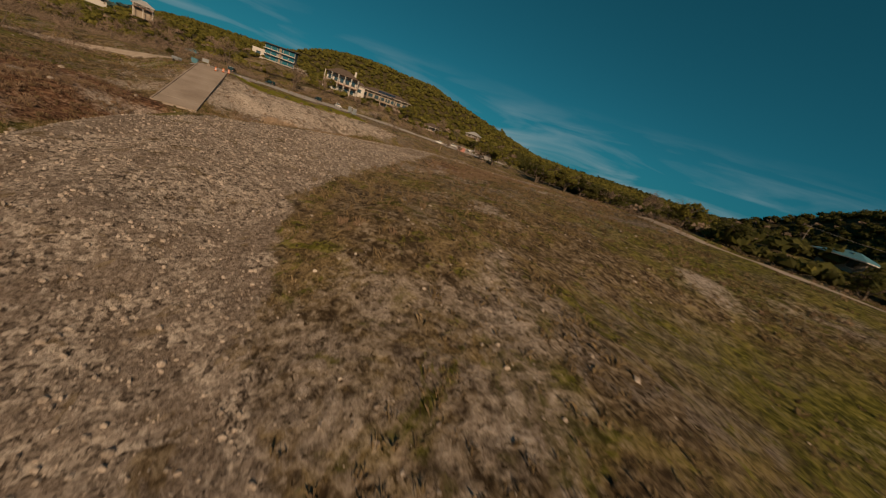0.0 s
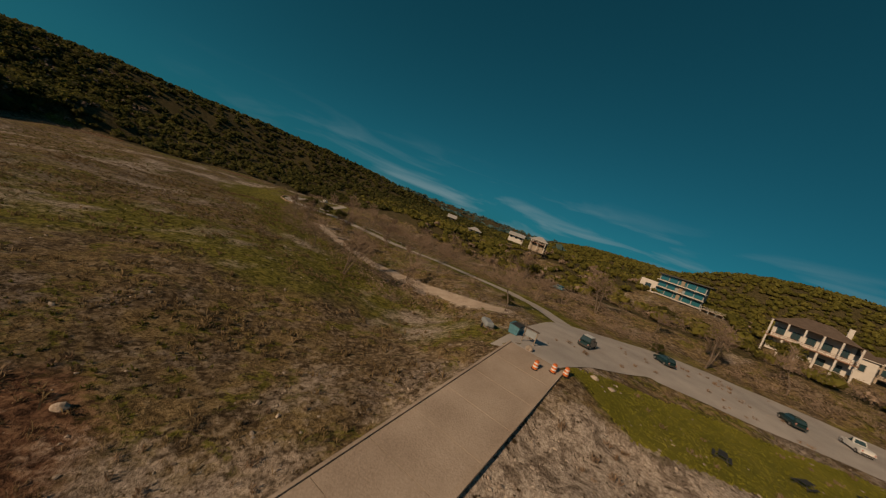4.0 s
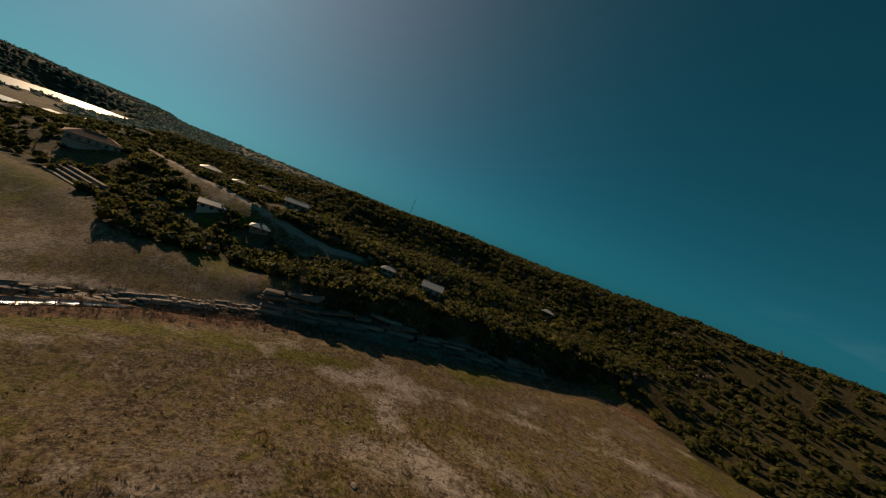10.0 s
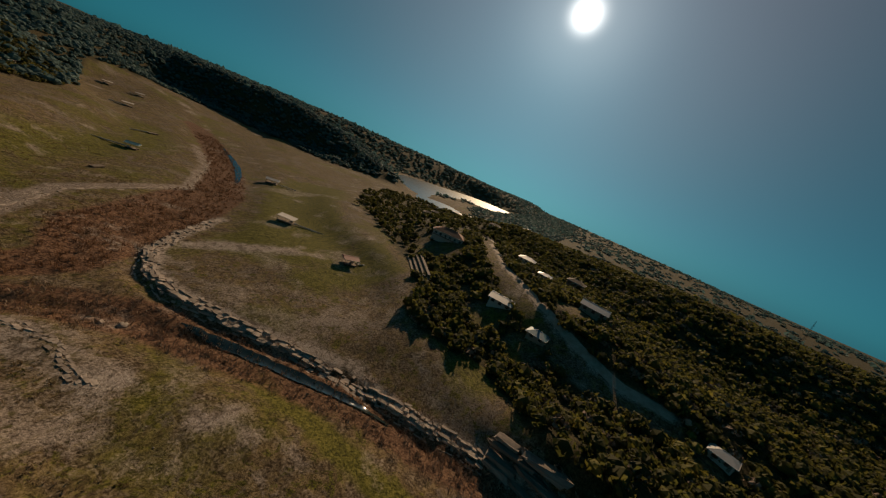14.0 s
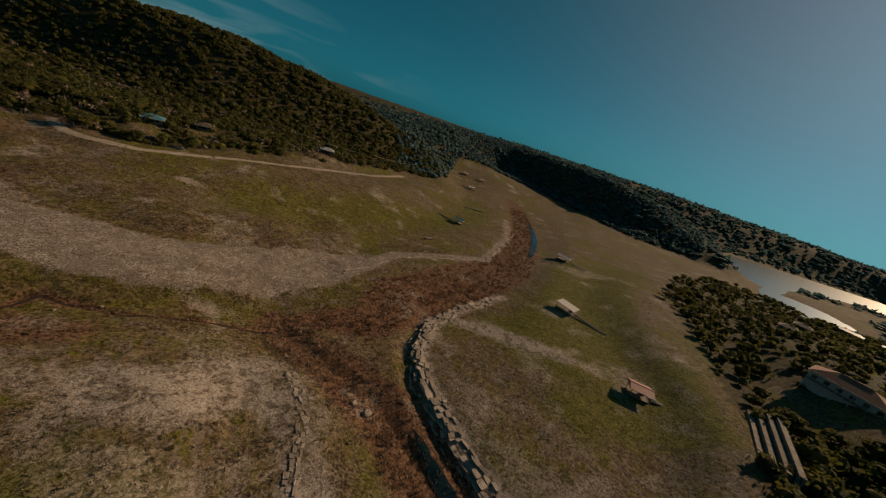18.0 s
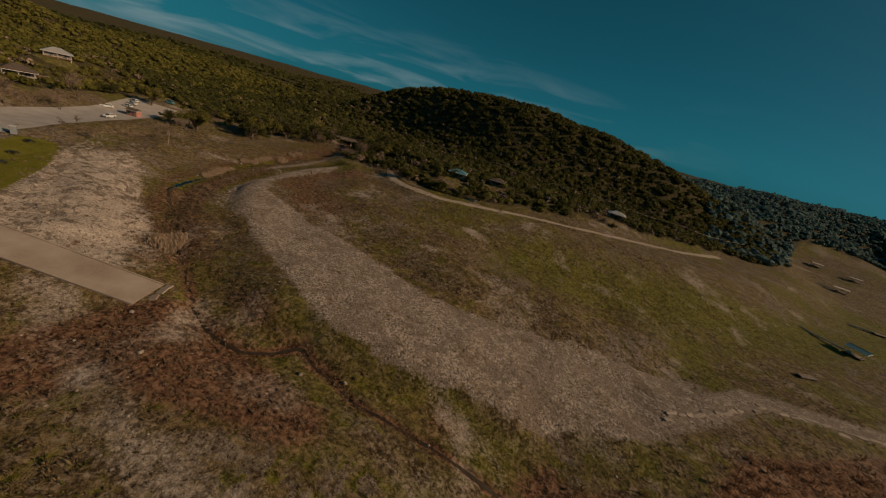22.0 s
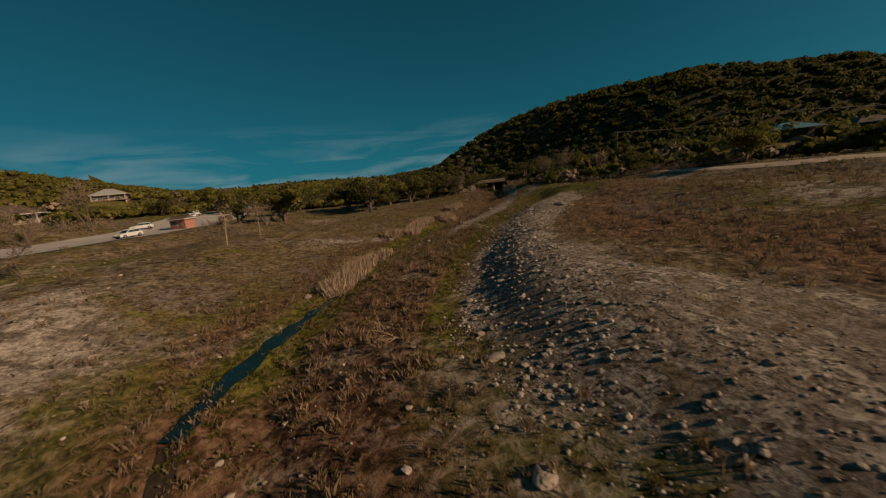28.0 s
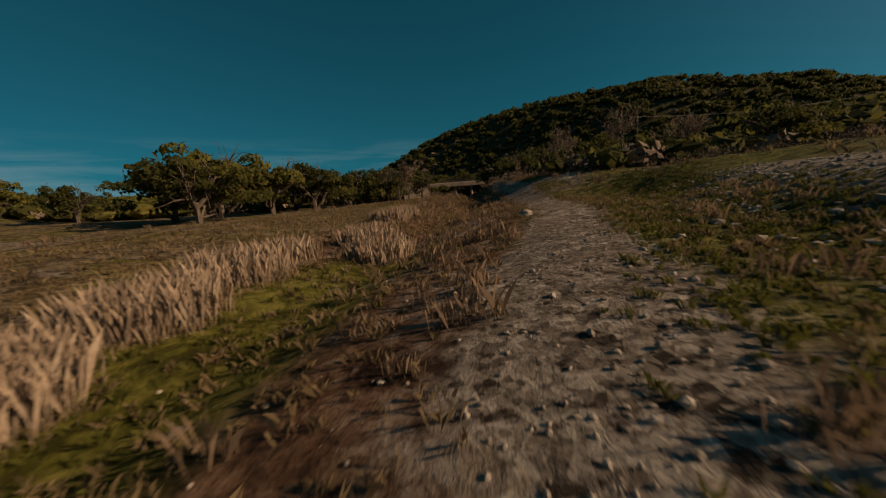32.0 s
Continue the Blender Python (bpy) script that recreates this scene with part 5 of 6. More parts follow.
def barrel():
    h = thing("traffic_barrel", "orange traffic barrel with white bands", "barrel", 44.5, 18.4, None, 0, "traffic barrels")
    bm = bmesh.new()
    rod(bm, (0, 0, 0.0), (0, 0, 0.12), 0.44, 0.42, 12)
    part("base", bm, M_TYRE, h, "black rubber base ring")
    rings = [(0.12, 0.31, M_ORANGE), (0.34, 0.30, M_WHITEPAINT), (0.50, 0.285, M_ORANGE), (0.68, 0.27, M_WHITEPAINT), (0.82, 0.255, M_ORANGE), (1.02, 0.22, None)]
    for (z0, r0, m), (z1, r1, _) in zip(rings, rings[1:]):
        rodded("band", m, h, (0, 0, z0), (0, 0, z1), r0, r1, 14)
    boxed("handle", M_ORANGE, h, (0, 0, 1.06), (0.2, 0.05, 0.1))
    for x, y in ((46.4, 17.6), (47.6, 16.9)):
        copy_thing(h, pose(x, y, float(ground_z(x, y)), rz=20))


def notice_board():
    h = thing("notice_board", "weathered wooden notice board beside the ramp", "notice board", 48.8, 24.4, None, 115)
    for x in (-0.8, 0.8):
        boxed("post", M_WOOD, h, (x, 0, 0.95), (0.12, 0.12, 1.9))
    boxed("panel", M_GREYPLASTIC, h, (0, -0.05, 1.35), (1.5, 0.06, 0.9))
    boxed("cap", M_BROWNROOF, h, (0, 0, 1.95), (1.9, 0.5, 0.08))
    bm = bmesh.new()
    for k in range(4):
        box(bm, (0, -0.09, 1.62 - 0.17 * k), (1.1 - 0.15 * (k % 2), 0.01, 0.06))
    part("print_lines", bm, M_DARKMETAL, h)


def skip():
    h = thing("waste_skip", "blue-green steel waste skip with closed lid", "skip", 50.0, 28.2, None, 30)
    bm = bmesh.new()
    loft(bm, [[(-1.1, -0.6, 0.15), (1.1, -0.6, 0.15), (1.1, 0.6, 0.15), (-1.1, 0.6, 0.15)], [(-1.25, -0.75, 1.25), (1.25, -0.75, 1.25), (1.25, 0.8, 1.5), (-1.25, 0.8, 1.5)]])
    part("body", bm, M_BLUETIN, h)
    boxed("lid", M_DARKMETAL, h, (0, 0.02, 1.43), (2.55, 1.65, 0.07), label="black plastic lid")
    for x in (-1.28, 1.28):
        boxed("fork_pocket", M_BLUETIN, h, (x, 0, 0.8), (0.12, 1.0, 0.16))
    t = thing("covered_trailer", "small trailer under a grey tarpaulin", "trailer", 47.6, 31.4, None, 70)
    bm = bmesh.new()
    box(bm, (0, 0, 0.95), (2.6, 1.4, 0.8), bevel=0.22)
    part("tarpaulin", bm, M_GREYPLASTIC, t, "creased grey tarpaulin")
    boxed("bed", M_WOOD, t, (0, 0, 0.5), (2.5, 1.3, 0.12))
    for s in (-0.72, 0.72):
        rodded("wheel", M_TYRE, t, (0, s - 0.09, 0.32), (0, s + 0.09, 0.32), 0.32, None, 14)
    boxed("drawbar", M_DARKMETAL, t, (1.9, 0, 0.42), (1.3, 0.08, 0.08))


red_hut()
toilet()
picnic_table()
barrel()
notice_board()
skip()


# ---- cars ----
def car(label, paint, roof_paint, x, y, rz, tall=1.0, long=4.6, pickup=False):
    c = thing("car", label, "car", x, y, float(ground_z(x, y)) + 0.10, rz, "cars on the lot")
    L, w = long / 2, 0.90
    prof = [(-L, 0.45, 0.80), (-L + 0.05, 0.85, 0.86), (-L + 0.5, 0.98 * tall, 0.88), (0.35, 0.98 * tall, 0.90), (0.75, 0.95 * tall, 0.90), (L - 0.35, 0.84 * tall, 0.84), (L, 0.62, 0.74), (L - 0.02, 0.40, 0.72)]
    bm = bmesh.new()
    loft(bm, [[(px, -hw, 0.30), (px, -hw * 1.02, (0.3 + pz) / 2), (px, -hw * 0.94, pz), (px, hw * 0.94, pz), (px, hw * 1.02, (0.3 + pz) / 2), (px, hw, 0.30)] for px, pz, hw in prof])
    part("body", bm, paint, c)
    zt, zb = 1.48 * tall + (0.12 if tall > 1 else 0), 0.95 * tall
    xr = -0.15 if pickup else -L + 0.55
    cab = [(xr - 0.25, zb), (xr + 0.15, zt), (0.25, zt), (0.95, zb)]
    bm = bmesh.new()
    loft(bm, [[(px, s * hw, pz) for px, pz in cab] for s, hw in ((-1, 0.80), (1, 0.80))])
    for v in bm.verts:
        if v.co.z > zt - 0.01:
            v.co.y *= 0.86
    cabin = part("cabin", bm, paint, c)
    bm = bmesh.new()
    box(bm, ((xr + 0.4) / 2, 0, zt + 0.012), (0.1 - xr, 1.34, 0.05), bevel=0.02)
    part("roof", bm, roof_paint, c)

    def pane(name, pts):
        bm = bmesh.new()
        f = bm.faces.new([bm.verts.new(p) for p in pts])
        bm.normal_update()
        out = bmesh.ops.solidify(bm, geom=[f], thickness=0.02)
        part(name, bm, M_GLASS, c)

    pane("windscreen", [(0.97, -0.70, zb + 0.06), (0.97, 0.70, zb + 0.06), (0.34, 0.60, zt - 0.06), (0.34, -0.60, zt - 0.06)])
    pane("rear_window", [(xr - 0.24, 0.66, zb + 0.10), (xr - 0.24, -0.66, zb + 0.10), (xr + 0.06, -0.58, zt - 0.07), (xr + 0.06, 0.58, zt - 0.07)])
    for s in (-1, 1):
        mid = (xr + 0.6) / 2
        for a, b, ta, tb in ((xr, mid - 0.04, xr + 0.22, mid - 0.04), (mid + 0.04, 0.78, mid + 0.04, 0.22)):
            pane("side_window", [(a, s * 0.812, zb + 0.05), (b, s * 0.812, zb + 0.05), (tb, s * 0.715, zt - 0.07), (ta, s * 0.715, zt - 0.07)])
        boxed("headlight", M_CHROME, c, (L - 0.08, s * 0.58, 0.66), (0.12, 0.32, 0.14), bevel=0.03)
        boxed("tail_light", M_REDTIN, c, (-L + 0.02, s * 0.68, 0.78), (0.08, 0.16, 0.28), bevel=0.02)
        boxed("mirror", paint, c, (0.75, s * 0.98, zb + 0.08), (0.12, 0.2, 0.13), bevel=0.03)
        for wx in (-L + 0.85, L - 0.85):
            t = rodded("tyre", M_TYRE, c, (wx, s * 0.92, 0.33), (wx, s * 0.70, 0.33), 0.33, None, 16)
            rodded("rim", M_CHROME, t, (wx, s * 0.935, 0.33), (wx, s * 0.85, 0.33), 0.20, None, 12)
    for bx in (-L - 0.02, L + 0.02):
        boxed("bumper", M_DARKMETAL, c, (bx, 0, 0.45), (0.14, 1.62, 0.2), bevel=0.04)
    return c


car("dark green estate car with white roof on asphalt", M_DARKPAINT, M_WHITEPAINT, 64.5, 27.0, 20, 1.12, 4.7)
car("dark green car parked on the grey lot", M_DARKPAINT, M_DARKPAINT, 84.5, 25.0, 60, 1.0, 4.4)
car("dark car parked near the lot's bend", M_DARKPAINT, M_DARKPAINT, 91.0, 9.0, 40, 1.0, 4.4)
car("white pickup parked on the grey lot", M_WHITEPAINT, M_WHITEPAINT, 98.5, 3.5, 35, 1.08, 5.0, True)
for cx, cy, ca in ((150, -56, 20), (155, -60, 15), (146, -47, 70), (160, -63, 10), (127, -40, 120)):
    car("white car parked at the lot's far end", M_WHITEPAINT, M_WHITEPAINT, cx, cy, ca)
car("white car standing at the turning loop", M_WHITEPAINT, M_WHITEPAINT, 57, 238, 60)
car("small blue van beside the far lot", M_BLUETIN, M_BLUETIN, 172, -84, 30, 1.3, 4.4)
car("blue car on the drive above the park", M_BLUETIN, M_BLUETIN, 104, 70, 100)


# ---- docks left dry on the lake bed ----
def dock(x, y, rz, lx, ly, roof, walk, label, walk_turn=0.0, gable=False, tall=2.6):
    d = thing("boat_dock", label, "dock", x, y, float(ground_z(x, y)), rz, "stranded docks")
    for k in range(int(lx / 0.55)):
        boxed("plank", M_WOOD, d, (-lx / 2 + 0.275 + 0.55 * k, 0, 0.92), (0.5, ly, 0.07))
    for s in (-1, 1):
        boxed("side_beam", M_WOOD, d, (0, s * (ly / 2 - 0.1), 0.77), (lx, 0.2, 0.24))
        for k in range(3):
            rodded("float", M_DARKMETAL, d, (-lx / 3 + lx / 3 * k - 0.7, s * (ly / 2 - 0.5), 0.36), (-lx / 3 + lx / 3 * k + 0.7, s * (ly / 2 - 0.5), 0.36), 0.36, None, 10)
    if roof:
        for sx in (-1, 0, 1):
            for sy in (-1, 1):
                boxed("post", M_WOOD, d, (sx * (lx / 2 - 0.3), sy * (ly / 2 - 0.25), 0.95 + tall / 2), (0.14, 0.14, tall))
        if gable:
            hip_roof(d, 0, 0, 0.95 + tall, lx, ly, 1.0, roof, 0.5, True)
        else:
            boxed("roof", roof, d, (0, 0, 1.05 + tall), (lx + 1.0, ly + 1.0, 0.16), ry=0.03)
        boxed("locker", M_WHITE, d, (lx / 4, ly / 5, 1.35), (1.6, 0.8, 0.8), bevel=0.03)
    if walk:
        g = new("gangway")
        g.parent = d
        g.matrix_basis = pose(lx / 2, 0, 0, rz=walk_turn)
        for s in (-0.6, 0.6):
            boxed("rail", M_CHROME, g, (walk / 2, s, 1.0), (walk, 0.08, 0.5))
        boxed("tread", M_WOOD, g, (walk / 2, 0, 0.82), (walk, 1.1, 0.07))
        for k in range(1, int(walk / 5) + 1):
            boxed("prop", M_DARKMETAL, g, (5 * k - 1, 0, 0.38), (0.14, 0.9, 0.8))


dock(-178, 9, 145, 7, 5.4, M_REDTIN, 11, "dry boat dock with faded red roof and gangway", 0, True)
dock(-188, -47, 118, 9, 6.5, M_WHITE, 21, "dry boat dock with pale flat roof and gangway")
dock(-245, -130, 130, 9, 6.5, M_GREYROOF, 14, "dry boat dock with grey roof on green grass", 0, True)
dock(-129, -110, 30, 7, 2.2, None, 0, "small bare plank pier on the dry meadow")
dock(-165, -160, -42, 6, 5, M_BLUETIN, 26, "dry dock with blue roof and long gangway", 0, True)
dock(-206, -222, 10, 8, 3.5, None, 12, "bare plank dock beside the weed channel")
dock(-238, -332, -25, 8, 5.5, M_WHITE, 10, "far dry dock with pale roof on green meadow")
dock(-288, -420, -20, 8, 5, M_GREYROOF, 6, "far dry dock with grey roof")
dock(-265, -438, -40, 8, 5.5, M_WHITE, 0, "far dry dock with white roof")


# ---- the low bridge under the trees ----
def bridge():
    b = thing("low_bridge", "dark low concrete bridge with pale columns under trees", "bridge", 103, -159, 5.6, 32)
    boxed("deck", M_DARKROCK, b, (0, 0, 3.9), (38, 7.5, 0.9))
    for s in (-1, 1):
        boxed("kerb", M_CONCRETE, b, (0, s * 3.6, 4.45), (38, 0.3, 0.3))
        bm = bmesh.new()
        for k in range(16):
            box(bm, (-18.4 + 2.45 * k, s * 3.6, 4.95), (0.12, 0.12, 0.9))
        for z in (5.0, 5.35):
            box(bm, (0, s * 3.6, z), (38, 0.08, 0.1))
        part("guard_rail", bm, M_DARKMETAL, b)
        boxed("abutment", M_CONCRETE, b, (s * 15.5, 0, 1.6), (7, 7.2, 4.4))
    for x in (-4.5, 0.0, 4.5):
        for y in (-2.4, 2.4):
            rodded("column", M_CONCRETE, b, (x, y, -0.8), (x, y, 3.5), 0.42, None, 14, "pale round concrete column")
        boxed("cap_beam", M_CONCRETE, b, (x, 0, 3.3), (0.8, 6.6, 0.5))


bridge()


def fuzz(name, seed, n, area, keep, rad, mat, label):
    """Airy leafless shrubs: loose clouds of small twig sprays."""
    rng = np.random.default_rng(seed)
    x, y = scatter(rng, n, *area, keep)
    x, y = np.repeat(x, 3) + rng.normal(size=len(x) * 3) * 0.9, np.repeat(y, 3) + rng.normal(size=len(y) * 3) * 0.9
    r = rng.uniform(rad[0], rad[1], len(x)) * rng.uniform(0.45, 0.8, len(x))
    v, f = leaf_cloud(rng, np.stack([x, y, ground_z(x, y) + r * 0.8], 1), r, 34, 0.085, 1.0)
    return stuff(name, v, f, mat, label, "shrubs")


# ---- poles, wires, mast, fences ----
def pole_line(places, tall, label):
    tops = []
    for x, y in places:
        p = thing("utility_pole", label, "utility pole", x, y, None, 25, "utility poles")
        rodded("pole", M_WOOD, p, (0, 0, -0.5), (0, 0, tall), 0.17, 0.11, 8)
        boxed("crossarm", M_WOOD, p, (0, 0, tall - 0.6), (2.2, 0.12, 0.12))
        for s in (-0.95, 0.0, 0.95):
            rodded("insulator", M_GREYPLASTIC, p, (s, 0, tall - 0.54), (s, 0, tall - 0.3), 0.06)
        tops.append(p.matrix_basis @ Vector((0, 0, tall - 0.3)))
    for a, b in zip(tops, tops[1:]):
        w = thing("overhead_wire", "thin overhead power wires between wooden poles", "wire", *a)
        for s in (-0.95, 0.95):
            bm, rings = bmesh.new(), []
            for k in range(13):
                u = k / 12
                c = (b - a) * u + Vector((s * 0.9, s * 0.42, -6 * u * (1 - u)))
                rings.append([c + Vector((0, dy, dz)) for dy, dz in ((-0.03, 0), (0, -0.03), (0.03, 0), (0, 0.03))])
            loft(bm, rings)
            part("strand", bm, M_WIRE, w)


pole_line([(60, -168), (10, -176), (-45, -188), (-100, -226), (-150, -280)], 11, "wooden utility pole on the southern slope")


def radio_mast():
    x, y = -300, 235
    m = thing("radio_mast", "thin lattice radio mast on the wooded ridge", "mast", x, y)
    for a, b in (((-0.7, -0.4), (-0.12, -0.07)), ((0.7, -0.4), (0.12, -0.07)), ((0, 0.8), (0, 0.14))):
        rodded("leg", M_DARKMETAL, m, (*a, -1), (*b, 22), 0.09, 0.06, 6)
    for k in range(9):
        boxed("brace", M_DARKMETAL, m, (0, 0, 2 + 2.2 * k), (1.2 - 0.11 * k, 1.0 - 0.09 * k, 0.06))


radio_mast()


def stone_kerb(line, n, label):
    f = tagged(new("kerb_stones"), label, "kerb", kind="structure")
    seg = [math.dist(p, q) for p, q in zip(line, line[1:])]
    for k in range(n):
        u, i = (k + 0.5) / n * sum(seg), 0
        while u > seg[i]:
            u -= seg[i]
            i += 1
        p, q = line[i], line[i + 1]
        x, y = p[0] + (q[0] - p[0]) * u / seg[i], p[1] + (q[1] - p[1]) * u / seg[i]
        bm = bmesh.new()
        box(bm, (x, y, float(ground_z(x, y)) + 0.2), (1.0, 0.5, 0.55), rz=math.atan2(q[1] - p[1], q[0] - p[0]), bevel=0.1)
        part("kerb_stone", bm, M_STRAW, f)


stone_kerb([(36, 160.5), (31.5, 166), (28.3, 173), (26.8, 183), (29, 194), (39, 213)], 34, "pale stone kerb round the road's turning loop")
stone_kerb([(42, 167), (37, 175), (34.2, 185), (38, 197), (48, 214)], 26, "pale stone kerb inside the turning loop")
for px, py, lx, ly, a in ((73, 119, 6.0, 1.8, 30), (44, 108, 6, 2.4, 10), (52, 60, 5, 3, 40)):
    s = thing("concrete_pad", "pale cracked concrete picnic pad in grass", "pad", px, py, None, a)
    boxed("slab", M_CONCRETE, s, (-lx / 4 - 0.01, 0, 0.08), (lx / 2 - 0.04, ly, 0.2), bevel=0.03)
    boxed("slab", M_CONCRETE, s, (lx / 4 + 0.01, 0, 0.07), (lx / 2 - 0.04, ly, 0.2), bevel=0.03)


def rail_fence():
    f = thing("rail_fence", "weathered rail fence beside the lot", "fence", 0, 0, 0)
    pts = [(118 + 2.4 * k, -62 - 1.7 * k) for k in range(9)]
    for (x, y) in pts:
        boxed("post", M_WOOD, f, (x, y, float(ground_z(x, y)) + 0.5), (0.14, 0.14, 1.2))
    for (x, y), (x2, y2) in zip(pts, pts[1:]):
        for h in (0.45, 0.9):
            bm = bmesh.new()
            beam(bm, (x, y, float(ground_z(x, y)) + h), (x2, y2, float(ground_z(x2, y2)) + h), 0.06, 0.12)
            part("rail", bm, M_WOOD, f)


rail_fence()


def pipe_rail():
    f = thing("pipe_rail", "pale pipe railing along the park road", "railing", 0, 0, 0)
    pts = [(57.6 + 1.05 * k, 138 - 2.55 * k) for k in range(10)]
    for x, y in pts:
        rodded("post", M_CHROME, f, (x, y, float(ground_z(x, y)) - 0.2), (x, y, float(ground_z(x, y)) + 1.0), 0.05, None, 6)
    for (x, y), (x2, y2) in zip(pts, pts[1:]):
        rodded("rail", M_CHROME, f, (x, y, float(ground_z(x, y)) + 0.95), (x2, y2, float(ground_z(x2, y2)) + 0.95), 0.04, None, 6)


pipe_rail()


# ---- trees ----
def branch_mesh(rng, start, direction, length, radius, depth, out_big, out_small):
    """A limb that bends and forks; thick pieces and twigs go to two meshes."""
    p, d = Vector(start), Vector(direction).normalized()
    n = 3 if depth else 2
    for k in range(n):
        d2 = (d + Vector(rng.normal(size=3)) * 0.16 + Vector((0, 0, 0.05))).normalized()
        q = p + d2 * (length / n)
        r0, r1 = radius * (1 - 0.4 * k / n), radius * (1 - 0.4 * (k + 1) / n)
        (out_big if depth < 2 else out_small).append((p.copy(), q.copy(), r0, r1))
        if depth < 4 and (k > 0 or depth > 0):
            for _ in range(2 if depth < 3 else 1):
                side = Vector(rng.normal(size=3)).normalized()
                nd = (d2 * 0.75 + side * 0.75 + Vector((0, 0, 0.12))).normalized()
                branch_mesh(rng, q, nd, length * float(rng.uniform(0.5, 0.72)), r1 * 0.6, depth + 1, out_big, out_small)
        p, d = q, d2
    return p


def segments_mesh(name, segs, sides, mat, parent):
    vs, fs = [], []
    for p, q, r0, r1 in segs:
        d = (q - p).normalized()
        u = d.orthogonal().normalized()
        v = d.cross(u)
        i = len(vs)
        for c, r in ((p, r0), (q, r1)):
            for k in range(sides):
                a = 2 * math.pi * k / sides
                vs.append(tuple(c + (u * math.cos(a) + v * math.sin(a)) * r))
        for k in range(sides):
            j = (k + 1) % sides
            fs.append((i + k, i + j, i + sides + j, i + sides + k))
    return mesh_object(name, vs, fs, mat, False, parent)


def bare_tree(seed, tall, label, x, y):
    rng = np.random.default_rng(seed)
    t = thing("bare_tree", label, "tree", x, y, None, 0, "bare trees")
    big, small = [], []
    for k in range(1 + seed % 2):
        branch_mesh(rng, (0.25 * k, 0, -0.2), (rng.normal() * 0.2, rng.normal() * 0.2, 1), tall * 0.48, tall * 0.021, 0, big, small)
    segments_mesh("trunk", big, 6, M_BARK, t)
    tagged(segments_mesh("twig", [(a, b, max(r0, 0.034), max(r1, 0.024)) for a, b, r0, r1 in small], 3, M_TWIG, t), kind="stuff")
    return t


def live_oak(seed, tall, mat, label, x, y, category="tree", spread=1.0):
    rng = np.random.default_rng(seed)
    t = thing("live_oak", label, category, x, y, None, 0, "green trees")
    big, small, tips = [], [], []
    for k in range(4):
        a = k * 1.57 + rng.uniform(-0.4, 0.4)
        tip = branch_mesh(rng, (0, 0, -0.3 if k == 0 else tall * 0.22), (math.cos(a) * 0.55 * spread, math.sin(a) * 0.55 * spread, 0.8), tall * 0.5, tall * 0.03, 2, big, big)
        tips.append(tip)
    big.append((Vector((0, 0, -0.4)), Vector((0, 0, tall * 0.3)), tall * 0.042, tall * 0.03))
    segments_mesh("trunk", big, 5, M_BARK, t)
    c = rng.normal(size=(30, 3)) * np.array([tall * 0.25 * spread, tall * 0.25 * spread, tall * 0.14]) + np.array([0, 0, tall * 0.58])
    v, f = leaf_cloud(rng, c, rng.uniform(0.12, 0.22, 30) * tall, 80, 0.21, 0.8)
    mesh_object("crown", v, f, mat, False, t)
    return t


bare = [bare_tree(31, 9.0, "tall leafless tree with pale forked branches", 35, 65), bare_tree(32, 8.0, "spreading leafless tree at the lot's edge", 59, 41),
        bare_tree(35, 6.5, "small leafless tree with thin twigs", 46, 96), bare_tree(37, 7.5, "leafless tree beside the dirt path", 52, 70)]
rng = np.random.default_rng(5)
places = [(38, 74), (44, 84), (31, 84), (36, 104), (33, 120), (30, 134), (45, 118), (49, 132), (40, 148), (58, 88), (64, 78), (66, 96), (57, 104), (62, 118), (84, 58), (88, 72), (90, 90), (87, 106), (80, 122),
          (72, 138), (66, 152), (58, 166), (50, 180), (94, 120), (86, 138), (78, 156), (70, 172), (62, 188), (98, 50), (104, 62), (103, 84), (108, 100), (100, 134), (92, 152), (108, 40), (112, 28), (116, 16), (122, 2), (118, -8), (127, -14),
          (104, 26), (131, -28), (101, -45), (115, -58), (100, -19), (104, -22), (147, -39), (96, -24), (110, -52), (122, -64), (128, -72), (104, -122), (84, -136), (74, -126), (112, -130), (66, -120), (58, -124), (114, -142)]
for k, (x, y) in enumerate(places):
    src = bare[int(rng.integers(0, 4))]
    s = float(rng.uniform(0.75, 1.2)) * (0.6 if 95 < x < 116 and -60 < y < -15 else 1.0)
    copy_thing(src, pose(x, y, float(ground_z(x, y)) - 0.1, rz=float(rng.uniform(0, 360))) @ Matrix.Diagonal((s, s, s * 1.05, 1)))
oaks = [live_oak(51, 10.0, M_OAK, "olive green live oak with spreading crown", 121, -68.5), live_oak(52, 7.0, M_JUNIPER, "dark green live oak on the creek's bank", 150, -92, spread=1.15),
        live_oak(53, 5.0, M_JUNIPER, "dark green juniper beside the park road", 47, 141, spread=0.8)]
